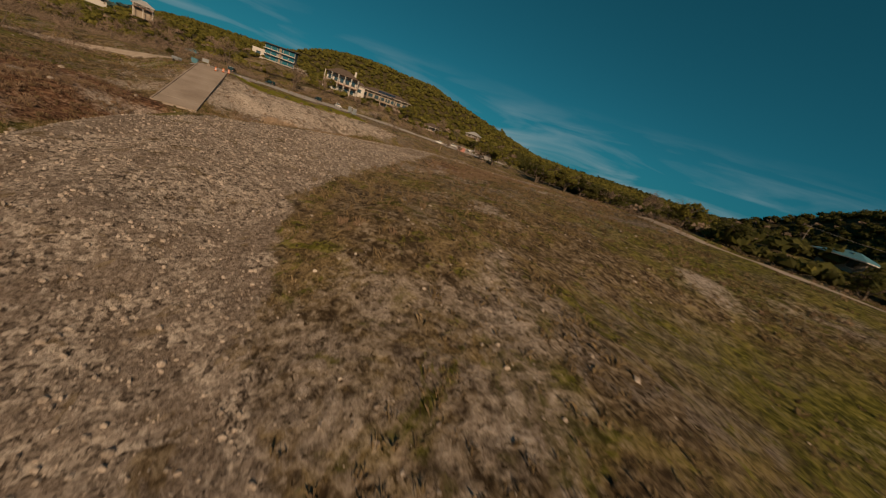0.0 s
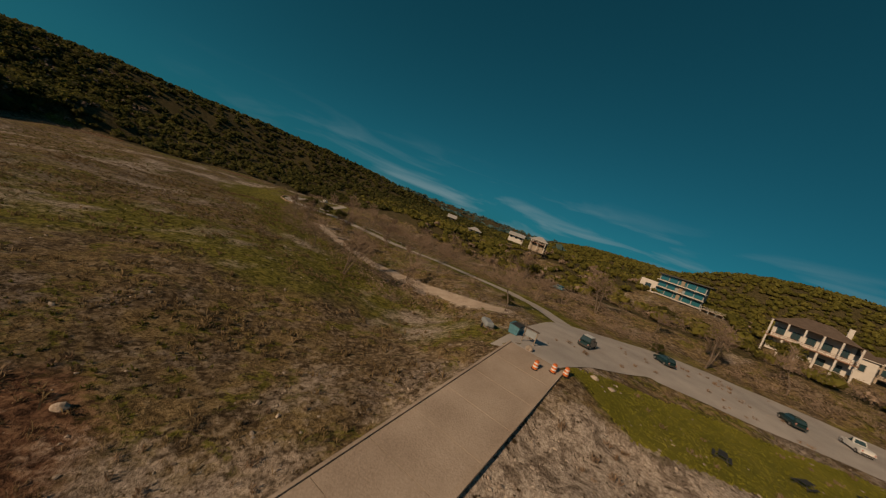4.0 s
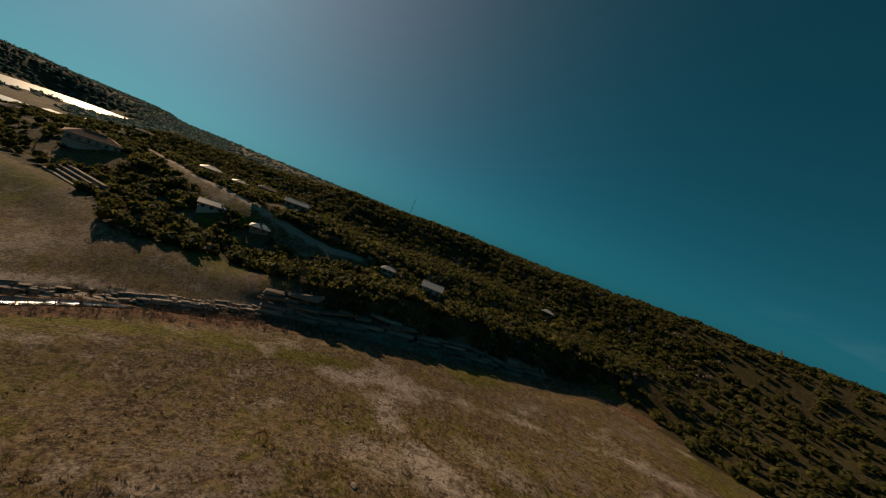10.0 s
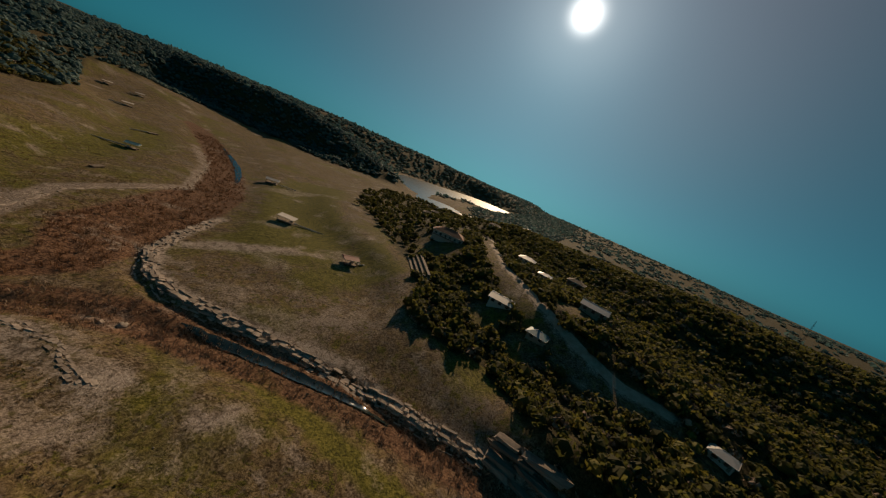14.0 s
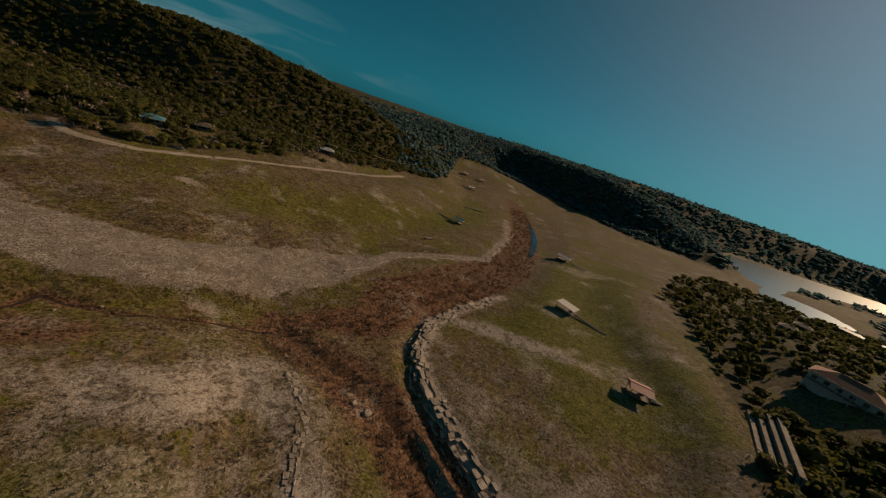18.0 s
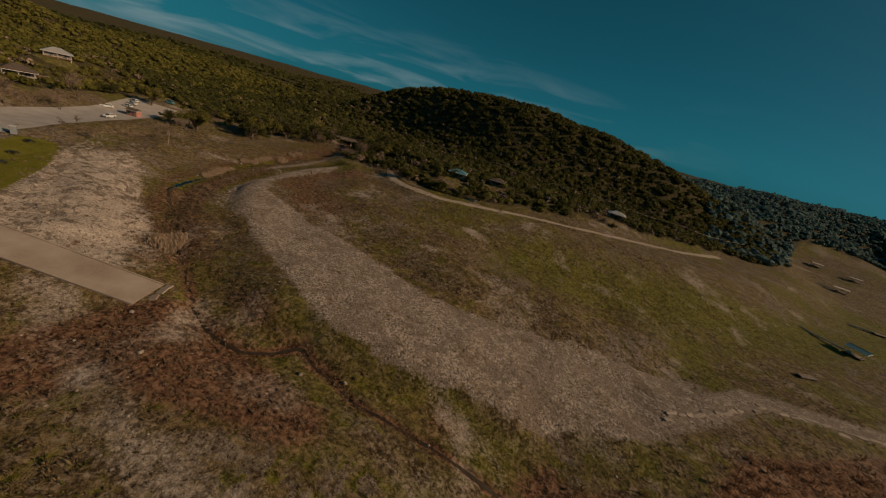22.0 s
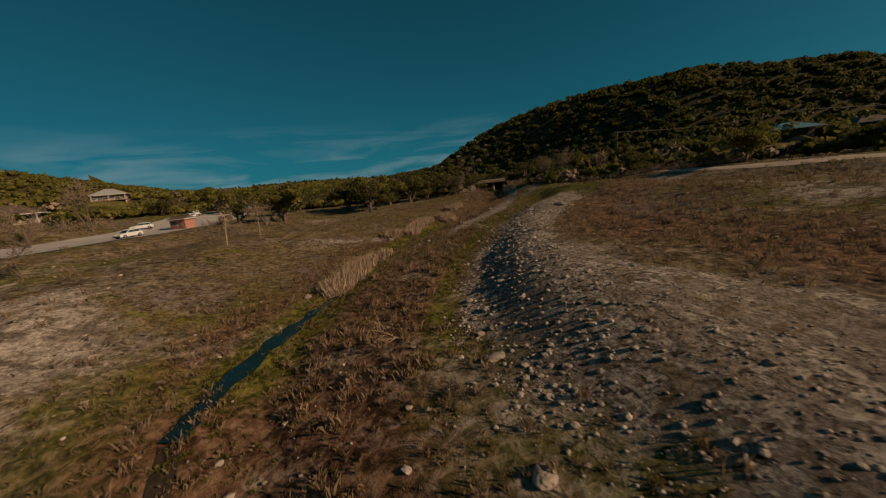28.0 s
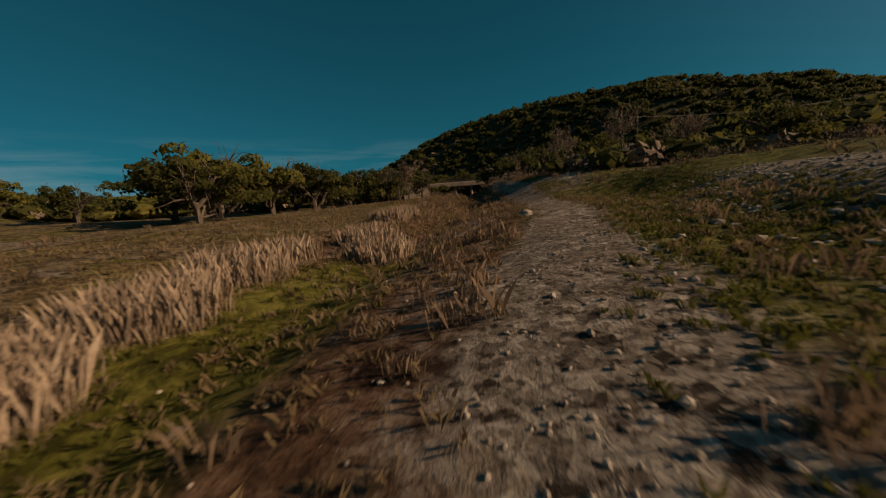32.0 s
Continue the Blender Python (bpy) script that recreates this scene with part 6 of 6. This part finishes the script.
for x, y, k, s in ((113, -90, 1, 1.25), (118, -95, 0, 1.0), (124, -100, 1, 1.6), (129, -96, 1, 1.4), (122, -108, 0, 1.05), (119, -115, 1, 1.45), (117, -123, 1, 1.2), (112, -131, 1, 1.2), (108, -139, 1, 1.1), (119, -138, 1, 1.3), (128, -118, 1, 1.4), (131, -62, 1, 0.8), (139, -80, 0, 0.7),
                   (84, -140, 1, 1.15), (88, -146, 1, 1.25), (80, -146, 1, 1.2), (93, -150, 1, 1.1), (75, -138, 1, 1.0),
                   (80, -158, 1, 1.0), (92, -172, 1, 1.2), (110, -170, 1, 1.2), (120, -160, 1, 1.2), (76, -150, 1, 0.9), (70, -142, 0, 0.8), (150, -110, 1, 1.1), (142, -122, 1, 1.1), (136, -134, 1, 1.1), (160, -70, 0, 0.9), (168, -58, 1, 0.8),
                   (43, 150, 2, 1.0), (50, 146, 2, 0.8), (38, 158, 2, 1.2), (110, 90, 0, 0.7), (122, 70, 0, 0.7), (118, 110, 0, 0.8), (130, 50, 1, 0.7), (138, 24, 0, 0.7), (92, 30, 2, 0.5), (63, 46, 2, 0.5), (140, 2, 1, 0.7), (150, -16, 0, 0.8),
                   (-302, -62, 1, 1.0), (-312, -74, 1, 1.1), (-296, -80, 1, 0.9), (-320, -90, 1, 1.0), (14, -108, 1, 0.8), (-4, -116, 1, 0.7), (30, -108, 0, 0.7), (50, -118, 1, 0.9), (70, -128, 1, 0.8)):
    copy_thing(oaks[k], pose(x, y, float(ground_z(x, y)) - 0.1, rz=(x * 37 + y * 11) % 360) @ Matrix.Diagonal((s, s, s, 1)))


# ---- undergrowth ----
def tufts(name, seed, n, area, keep, tall, per, width, lean, mat, label, category="grass"):
    rng = np.random.default_rng(seed)
    x, y = scatter(rng, n, *area, keep)
    v, f = blades(rng, x, y, ground_z(x, y), rng.uniform(tall[0], tall[1], len(x)), per, width, lean)
    return stuff(name, v, f, mat, label, category)


def zone_at(i):
    return lambda a, b: zones(a, b)[i]


def meadow_only(a, b):
    g, s, r, w = zones(a, b)
    lot = np.maximum(strip(a, b, LOT, LOT_HALF, 1), strip(a, b, PARK_ROAD, 2.6, 1))
    ramp_d, _ = along(a, b, [(9, 1.4), (46.5, 20.5)])
    return np.clip(1 - s * 1.1, 0, 1) * np.clip(1 - r * 1.3, 0, 1) * (1 - lot) * (ramp_d > 3.8) * (0.25 + 1.1 * fbm(a, b, 7.0, 91))


corridor = [(20, -20), (45, -24), (60, -42), (72, -66), (86, -96), (100, -140)]
tufts("near_dry_grass", 61, 82000, (14, 118, -150, 6), lambda a, b: meadow_only(a, b) * strip(a, b, corridor, 18, 12), (0.14, 0.36), 11, 0.0045, 0.85, M_DRYGRASS, "dry straw-coloured grass along the creek")
tufts("path_grass", 59, 16000, (56, 76, -110, -44), lambda a, b: strip(a, b, [(56, -42), (61.5, -54), (65, -66), (64.5, -80), (65, -100)], [1.5, 2.0, 2.8, 3.4, 3.4], 2.0) * (0.3 + fbm(a, b, 3, 18)), (0.08, 0.22), 16, 0.005, 0.9, M_GREENGRASS, "short olive grass between path and gravel")
tufts("lawn_grass", 60, 16000, (46, 94, -16, 22), lambda a, b: inside(a, b, LAWN_RING) * 1.0, (0.08, 0.18), 8, 0.05, 1.4, M_LAWN, "short bright green lawn beside the lot")
tufts("near_green_grass", 62, 22000, (14, 118, -150, 6), lambda a, b: strip(a, b, CREEK, 2.8, 3.5) * (0.2 + fbm(a, b, 5, 17)), (0.12, 0.28), 18, 0.006, 0.8, M_GREENGRASS, "green weeds along the creek water")
tufts("pool_sedge", 58, 9000, (54, 82, -70, -20), lambda a, b: strip(a, b, [(57, -24), (60, -28), (63, -33), (65, -37), (67, -42), (73, -53), (75.5, -60), (77, -68)], 1.5, 1.6) * (1 - strip(a, b, [(57, -24), (60, -28), (63, -33), (65, -37), (67, -42)], 0.25, 0.2)) * (0.2 + fbm(a, b, 2.5, 19)), (0.10, 0.30), 14, 0.006, 0.8, M_GREENGRASS, "green sedge at the edge of the creek water")
tufts("red_weeds", 63, 24000, (-30, 112, -150, 30), lambda a, b: zone_at(3)(a, b) * (along(a, b, [(9, 1.4), (46.5, 20.5)])[0] > 3.9) * np.clip(1 - zones(a, b)[2] * 1.4, 0, 1) * (fbm(a, b, 9, 66) > 0.42), (0.35, 0.75), 26, 0.0034, 0.55, M_BRUSH, "red-brown dead weeds beside the creek", "weeds")
tufts("start_grass", 64, 20000, (-80, 40, -95, 20), lambda a, b: meadow_only(a, b) * (fbm(a, b, 11, 23) > 0.42), (0.2, 0.6), 8, 0.013, 0.8, M_DRYGRASS, "dry tussock grass on the gravel meadow")
tufts("flat_tussocks", 65, 15000, (-70, 60, 20, 160), lambda a, b: meadow_only(a, b) * (fbm(a, b, 5, 27) > 0.5), (0.3, 0.7), 8, 0.05, 1.1, M_DRYGRASS, "dry tussocks on the western flat")
tufts("flat_green", 66, 9000, (-70, 60, 20, 220), lambda a, b: meadow_only(a, b) * (fbm(a, b, 26, 29) > 0.5), (0.2, 0.45), 8, 0.06, 1.2, M_GREENGRASS, "green grass clumps on the western flat")
tufts("south_tussocks", 67, 12000, (-140, 90, -150, -30), lambda a, b: meadow_only(a, b) * (1 - strip(a, b, corridor, 26, 10)) * (fbm(a, b, 8, 25) > 0.48), (0.3, 0.65), 7, 0.06, 1.0, M_DRYGRASS, "dry tussocks on the southern meadow")
tufts("belt_weeds", 68, 16000, (-300, -50, -300, 10), lambda a, b: strip(a, b, BELT, [3, 8, 13, 13, 14, 13, 11, 11, 11], 4) * (0.35 + fbm(a, b, 12, 71)), (0.9, 1.9), 9, 0.07, 0.5, M_WEED, "tall red-brown weeds filling the old channel", "weeds")
tufts("west_creek_weeds", 69, 9000, (-125, -55, -20, 260), lambda a, b: strip(a, b, CREEK_WEST, 9, 6) * (0.2 + fbm(a, b, 9, 72)), (0.7, 1.6), 9, 0.05, 0.6, M_STRAW, "tall straw and brush along the western creek", "weeds")
fuzz("shrub_scrub", 70, 1300, (28, 135, -10, 200), lambda a, b: np.maximum(strip(a, b, [(45, 56), (41, 70), (36, 84), (32, 104), (30, 130), (32, 155)], 5.5, 4), strip(a, b, [(92, 44), (96, 70), (94, 100), (84, 140), (68, 180)], 11, 8)) * (1 - strip(a, b, DIRT_PATH, 2.6, 1)) * (1 - strip(a, b, PARK_ROAD, 3.2, 1)), (0.96, 2.08), M_TWIG, "dense leafless brown scrub beside the park road")
fuzz("lot_scrub", 71, 600, (92, 165, -70, 40), lambda a, b: np.maximum(strip(a, b, [(112, 22), (122, 4), (132, -20), (146, -40)], 6, 4), strip(a, b, [(96, -24), (106, -42), (118, -62)], 5, 4)) * (1 - strip(a, b, LOT, [h + 1.5 for h in LOT_HALF], 1)), (0.8800000000000001, 1.92), M_TWIG, "leafless brown brush round the parking lot")
fuzz("creek_brush", 72, 600, (55, 120, -160, -105), lambda a, b: strip(a, b, [(60, -118), (78, -124), (96, -138), (110, -150)], 8, 6) * (1 - strip(a, b, CREEK, 3, 2)), (0.8, 1.7600000000000002), M_TWIG, "leafless brush before the low bridge")


PARK_SCRUB = lambda a, b: np.maximum.reduce([strip(a, b, [(45, 56), (41, 70), (36, 84), (32, 104), (30, 130), (32, 155)], 5.5, 4), strip(a, b, [(94, 44), (98, 70), (96, 100), (87, 140), (71, 180)], 11, 6),
                                             strip(a, b, [(112, 22), (122, 4), (132, -20), (146, -40)], 7, 4), strip(a, b, [(62, 62), (62, 84), (54, 104), (48, 130)], 5, 4) * 0.6,
                                             strip(a, b, [(118, 100), (124, 60), (134, 30), (146, 6)], 12, 8) * 0.7, strip(a, b, [(76, 176), (80, 205), (76, 236), (56, 256)], 8, 5) * 0.8]) * (1 - strip(a, b, DIRT_PATH, 3.4, 1)) * (1 - strip(a, b, PARK_ROAD, 3.8, 1)) * (1 - strip(a, b, LOT, [h + 2.5 for h in LOT_HALF], 1))
fuzz("park_scrub", 73, 5200, (25, 165, -60, 265), PARK_SCRUB, (1.3, 3.0), M_TWIG, "airy grey-brown leafless scrub beside the park road")
fuzz("south_scrub", 74, 1700, (30, 130, -170, -100), lambda a, b: strip(a, b, [(34, -112), (60, -116), (78, -126), (92, -140)], 7, 5) * (1 - strip(a, b, CREEK, 4, 2)), (0.8, 1.9), M_TWIG, "airy brown leafless scrub below the woods")


def dead_sapling(x, y, tall, lean, seed):
    t = thing("dead_sapling", "thin pale dead sapling leaning in the dry field", "tree", x, y, None, 0, "dead saplings")
    rng = np.random.default_rng(seed)
    top = Vector((lean, 0.3 * lean, tall))
    rodded("trunk", M_STRAW, t, (0, 0, -0.3), top, 0.11, 0.045, 7)
    for k in range(4):
        h = 0.45 + 0.13 * k
        p = top * h
        rodded("branch", M_STRAW, t, p, p + Vector((float(rng.normal()) * 0.5, float(rng.normal()) * 0.5, 0.6)), 0.035, 0.012, 5)


dead_sapling(94, -43, 5.0, -0.9, 7)
dead_sapling(100, -51, 4.6, -0.5, 8)


def reed_clump(x, y, r, n, tall, seed, label):
    rng = np.random.default_rng(seed)
    t = thing("reed_clump", label, "reeds", x, y, None, 0, "pale reeds")
    a, q = rng.uniform(0, 6.28, n), r * np.sqrt(rng.uniform(0, 1, n))
    px, py = q * np.cos(a), q * np.sin(a)
    v, f = blades(rng, px, py, ground_z(x + px, y + py) - float(ground_z(x, y)), rng.uniform(tall * 0.55, tall, n), 12, 0.0048, 0.34, 0.15)
    tagged(mesh_object("reed", v, f, M_STRAW, False, t), kind="stuff")


reed_clump(28, -9, 2.6, 420, 2.2, 80, "large pale clump of dry reeds by the ramp")
for k, (x, y, r) in enumerate(((66, -41, 1.0), (67.2, -43.5, 1.1), (68.5, -46, 1.2), (70, -48.5, 1.2), (70.2, -51, 1.2), (77, -66, 1.1), (78.5, -69.5, 1.2), (80, -73, 1.2), (81, -76, 1.0), (78.4, -63, 1.1), (78.2, -79.5, 1.1), (80.5, -82, 1.2), (85.5, -92, 1.2), (87, -97, 1.1))):
    reed_clump(x + 1.2, y + 0.4, r * 1.15, 260, 1.35, 81 + k, "pale dry reeds along the creek's edge")
tagged(bpy.data.objects["near_dry_grass"], kind="stuff")


# ---- rocks ----
def rock_mesh(seed, flat=0.7, cut=0.25):
    rng = np.random.default_rng(seed)
    bm = bmesh.new()
    bmesh.ops.create_icosphere(bm, subdivisions=1, radius=0.5)
    for v in bm.verts:
        v.co *= 1 + float(rng.uniform(-cut, cut))
        v.co.z *= flat
    me = bpy.data.meshes.new("stone")
    bm.to_mesh(me)
    bm.free()
    me.materials.append(M_ROCK)
    return me


def slab_mesh(seed):
    """A weathered limestone slab, about a metre wide."""
    rng = np.random.default_rng(seed)
    bm = bmesh.new()
    box(bm, (0, 0, 0), (1, 1, 1), bevel=0.09)
    for v in bm.verts:
        v.co += Vector(rng.uniform(-0.17, 0.17, 3))
    me = bpy.data.meshes.new("slab")
    bm.to_mesh(me)
    bm.free()
    me.materials.append(M_ROCK)
    return me


STONES = [rock_mesh(200 + k) for k in range(8)]
SLABS = [slab_mesh(220 + k) for k in range(8)]


def boulder(x, y, size, seed, label):
    rng = np.random.default_rng(seed)
    bm = bmesh.new()
    bmesh.ops.create_icosphere(bm, subdivisions=3, radius=0.5)
    off = rng.uniform(-50, 50, 3)
    for v in bm.verts:
        p = v.co * 2.2 + Vector(off)
        v.co *= 1 + 0.35 * noise.noise(p) + 0.12 * noise.noise(p * 3)
        v.co = Vector((v.co.x * size[0], v.co.y * size[1], v.co.z * size[2]))
    ob = part("boulder", bm, M_ROCK, None)
    ob.matrix_basis = pose(x, y, float(ground_z(x, y)) + size[2] * 0.22, rz=float(rng.uniform(0, 360)))
    tagged(ob, label, "boulder", "boulders")


for k, (x, y, s, lab) in enumerate(((68, -38, (0.7, 0.5, 0.45), "pale round boulder beside the creek"), (77.5, -59.5, (1.3, 0.9, 0.6), "pale flat boulder at the creek's edge"), (73, -86, (0.8, 0.6, 0.5), "pale boulder on the brown meadow"),
                                    (43, -29, (0.9, 0.7, 0.4), "tan flat boulder on the gravel"), (47, -34, (1.0, 0.6, 0.4), "tan boulder half sunk in gravel"), (8.5, 20, (0.8, 0.7, 0.5), "pale boulder on the dry flat"),
                                    (53, 17, (1.0, 0.7, 0.6), "pale boulder at the lawn's tip"), (54.5, 15.6, (0.8, 0.6, 0.5), "pale boulder at the lawn's tip"), (46.5, 21.8, (0.9, 0.8, 0.9), "pale boulder beside the ramp head"),
                                    (8.0, 6.5, (0.7, 0.6, 0.5), "white boulder near the ramp's foot"), (-2, 10, (0.8, 0.7, 0.5), "pale boulder in the weeds"), (-18, -4, (0.9, 0.7, 0.6), "pale boulder in dry grass"), (-24, -8, (0.9, 0.6, 0.5), "pale boulder in dry grass"),
                                    (55, -74, (2.2, 1.2, 0.6), "broad flat rock above the gravel"), (-85, 16, (2.6, 1.8, 1.2), "white rock beside the western creek"), (-82, 13, (1.8, 1.2, 0.9), "white rock beside the western creek"),
                                    (-41, 112, (1.4, 1.0, 0.7), "pale boulder on the sand trail"), (-66, 8, (1.6, 1.1, 0.6), "pale rock on the sandbank"))):
    boulder(x, y, s, 300 + k, lab)
stump = thing("tree_stump", "short dark broken tree stump in dry grass", "stump", 64.5, -56.5)
rodded("trunk", M_BARK, stump, (0, 0, -0.2), (0.06, 0.04, 0.42), 0.17, 0.13, 9)
rodded("root", M_BARK, stump, (0, 0, 0.12), (0.5, 0.2, -0.08), 0.09, 0.04, 6)
rodded("splinter", M_BARK, stump, (0.07, 0.0, 0.38), (0.12, 0.03, 0.6), 0.06, 0.02, 5)
twig = thing("dead_branch", "pale dead branch lying in red weeds", "branch", 53.0, -34.2)
big, small = [], []
branch_mesh(np.random.default_rng(9), (0, 0, 0.05), (0.2, 0.6, 0.6), 1.6, 0.03, 2, big, small)
segments_mesh("spray", [(a, b, max(r0, 0.012), max(r1, 0.008)) for a, b, r0, r1 in big + small], 4, M_STRAW, twig)


def pieces(parent, meshes, name, n, line, half, size, seed, squash=1.0, sink=0.1):
    """Loose pieces as objects of their own along a band."""
    rng = np.random.default_rng(seed)
    seg = [math.dist(a, b) for a, b in zip(line, line[1:])]
    for _ in range(n):
        k = int(rng.choice(len(seg), p=np.array(seg) / sum(seg)))
        u, o = rng.uniform(), rng.normal() * half * 0.5
        (ax, ay), (bx, by) = line[k], line[k + 1]
        nx, ny = -(by - ay) / seg[k], (bx - ax) / seg[k]
        x, y = ax + (bx - ax) * u + nx * o, ay + (by - ay) * u + ny * o
        s = float(rng.uniform(*size)) * (1.5 if rng.uniform() > 0.93 else 1)
        ob = new(name, meshes[int(rng.integers(len(meshes)))])
        ob.parent = parent
        ob.matrix_basis = pose(x, y, float(ground_z(x, y)) + s * 0.22 * squash - sink * s, rz=float(rng.uniform(0, 360)), rx=float(rng.normal() * 12)) @ Matrix.Diagonal((s * 1.15, s, s * squash, 1))


def joined_stones(name, seed, n, area, keep, size, label, power=2.2):
    rng = np.random.default_rng(seed)
    x, y = scatter(rng, n, *area, keep)
    me = STONES[seed % 8]
    base = np.array([v.co[:] for v in me.vertices])
    tri = np.array([p.vertices[:] for p in me.polygons])
    s = size[0] + (size[1] - size[0]) * rng.uniform(0, 1, len(x)) ** power
    a = rng.uniform(0, 6.28, len(x))
    ca, sa = np.cos(a)[:, None], np.sin(a)[:, None]
    st = rng.uniform(0.7, 1.3, (len(x), 3)) * s[:, None]
    jag = 1 + rng.uniform(-0.16, 0.16, (len(x), len(base)))
    bx, by, bz = (base[None, :, k] * st[:, k:k + 1] * jag for k in range(3))
    v = np.stack([x[:, None] + bx * ca - by * sa, y[:, None] + bx * sa + by * ca, (ground_z(x, y) + s * 0.14)[:, None] + bz], -1).reshape(-1, 3)
    f = (np.arange(len(x))[:, None, None] * len(base) + tri[None]).reshape(-1, 3)
    return stuff(name, v, f, M_ROCK, label, "stones")


BANK_FACE = [(63, -92), (61.5, -76), (57.5, -62), (53, -49), (48.5, -39), (41, -33), (30, -28)]
joined_stones("bank_rubble", 401, 38000, (26, 70, -100, -22), lambda a, b: strip(a, b, BANK_FACE, 3.6, 3.0) * (0.25 + 1.1 * fbm(a, b, 4.0, 14)), (0.05, 0.27), "angular limestone rubble on the bank's slope", 3.0)
joined_stones("bank_gravel", 406, 30000, (26, 70, -104, -22), lambda a, b: np.maximum(zone_at(2)(a, b) * 0.7, 0.06) * (1 - strip(a, b, BANK_FACE, 3.4, 2.0)), (0.03, 0.16), "small pale gravel stones above the bank", 3.6)
joined_stones("path_gravel", 405, 26000, (62, 82, -104, -57), lambda a, b: zone_at(2)(a, b) * ((b < -60) & (a > 64)) * 0.9 + 0.02, (0.015, 0.11), "small loose stones on the worn creek path", 3.6)
joined_stones("gravel_start", 402, 26000, (-72, 30, -62, -8), lambda a, b: zone_at(2)(a, b), (0.07, 0.32), "loose pale gravel stones on the long bar", 3.6)
joined_stones("ramp_stones", 403, 9000, (-20, 100, -34, 26), lambda a, b: zone_at(1)(a, b) * (along(a, b, [(9, 1.4), (46.5, 20.5)])[0] > 3.9), (0.05, 0.36), "scattered pale stones beside the ramp", 2.8)
joined_stones("field_stones", 404, 3000, (-80, 80, -90, 150), lambda a, b: meadow_only(a, b) * 0.7, (0.10, 0.5), "scattered pale stones on the dry meadow", 4.0)
near_gravel = tagged(new("gravel_bank"), "pale gravel bank of loose limestone stones", "gravel", kind="structure")
pieces(near_gravel, STONES, "stone", 300, [(42, -33.5), (49, -40), (53.5, -50), (58, -63), (62, -80)], 4.5, (0.16, 0.42), 410, 0.8)


def ledge(name, label, line, rows, seed, size, mat=None, both=0.0):
    """Broken rock strata in tiers along a line."""
    rng = np.random.default_rng(seed)
    top = tagged(new(name), label, "rock ledge", kind="structure")
    meshes = SLABS
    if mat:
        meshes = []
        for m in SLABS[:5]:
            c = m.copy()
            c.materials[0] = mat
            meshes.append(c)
    for (ax, ay), (bx, by) in zip(line, line[1:]):
        L = math.dist((ax, ay), (bx, by))
        dx, dy = (bx - ax) / L, (by - ay) / L
        for r, (off, lift, w, h) in enumerate(rows):
            u = float(rng.uniform(0, 1))
            while u < L:
                l = float(rng.uniform(*size))
                o = off + float(rng.normal()) * 0.5 + 1.6 * (float(fbm(np.array([ax + dx * u]), np.array([ay + dy * u]), 9.0, 5)[0]) - 0.5)
                x, y = ax + dx * (u + l / 2) - dy * o, ay + dy * (u + l / 2) + dx * o
                ob = new("slab", meshes[int(rng.integers(len(meshes)))])
                ob.parent = top
                ob.matrix_basis = pose(x, y, float(ground_z(x, y)) + lift, rz=math.degrees(math.atan2(dy, dx)) + float(rng.normal() * 7), rx=float(rng.normal() * 3), ry=float(rng.normal() * 3)) @ Matrix.Diagonal((l * 1.02, w * float(rng.uniform(0.7, 1.2)), h, 1))
                u += l * float(rng.uniform(0.98, 1.25))


ledge("rock_ledge", "pale broken limestone ledge along the old channel", LEDGE[:-1] + [(-119, 80), (-121, 104)], ((0.0, 0.22, 1.5, 0.5), (-1.1, 0.0, 1.2, 0.45), (-2.6, -0.3, 1.3, 0.45), (2.0, 0.12, 1.0, 0.3)), 501, (0.8, 2.9))
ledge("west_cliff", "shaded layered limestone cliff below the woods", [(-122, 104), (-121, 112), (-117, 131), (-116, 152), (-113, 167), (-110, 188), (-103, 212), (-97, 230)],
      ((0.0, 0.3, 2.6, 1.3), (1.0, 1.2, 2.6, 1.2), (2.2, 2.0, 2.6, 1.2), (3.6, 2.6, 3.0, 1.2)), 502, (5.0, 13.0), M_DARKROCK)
ledge("channel_rim", "low pale stone rim along the meadow side", [(-78, -46), (-104, -72), (-140, -88), (-166, -100), (-205, -150), (-228, -180)], ((0.0, 0.0, 0.9, 0.35),), 503, (1.2, 3.6))
ledge("bar_rim", "broken pale rim of the sandbank", [(-66, 6), (-71, 20), (-70, 36)], ((0.0, -0.02, 0.8, 0.35), (1.0, -0.08, 0.7, 0.3)), 504, (0.6, 1.8))
ledge("bank_rim", "broken caliche rim below the lawn", [(38, 3), (54, -2), (66, -8), (82, -16), (92, -24)], ((3.0, -0.05, 0.7, 0.3), (0.6, -0.08, 0.8, 0.25)), 505, (0.4, 1.3))
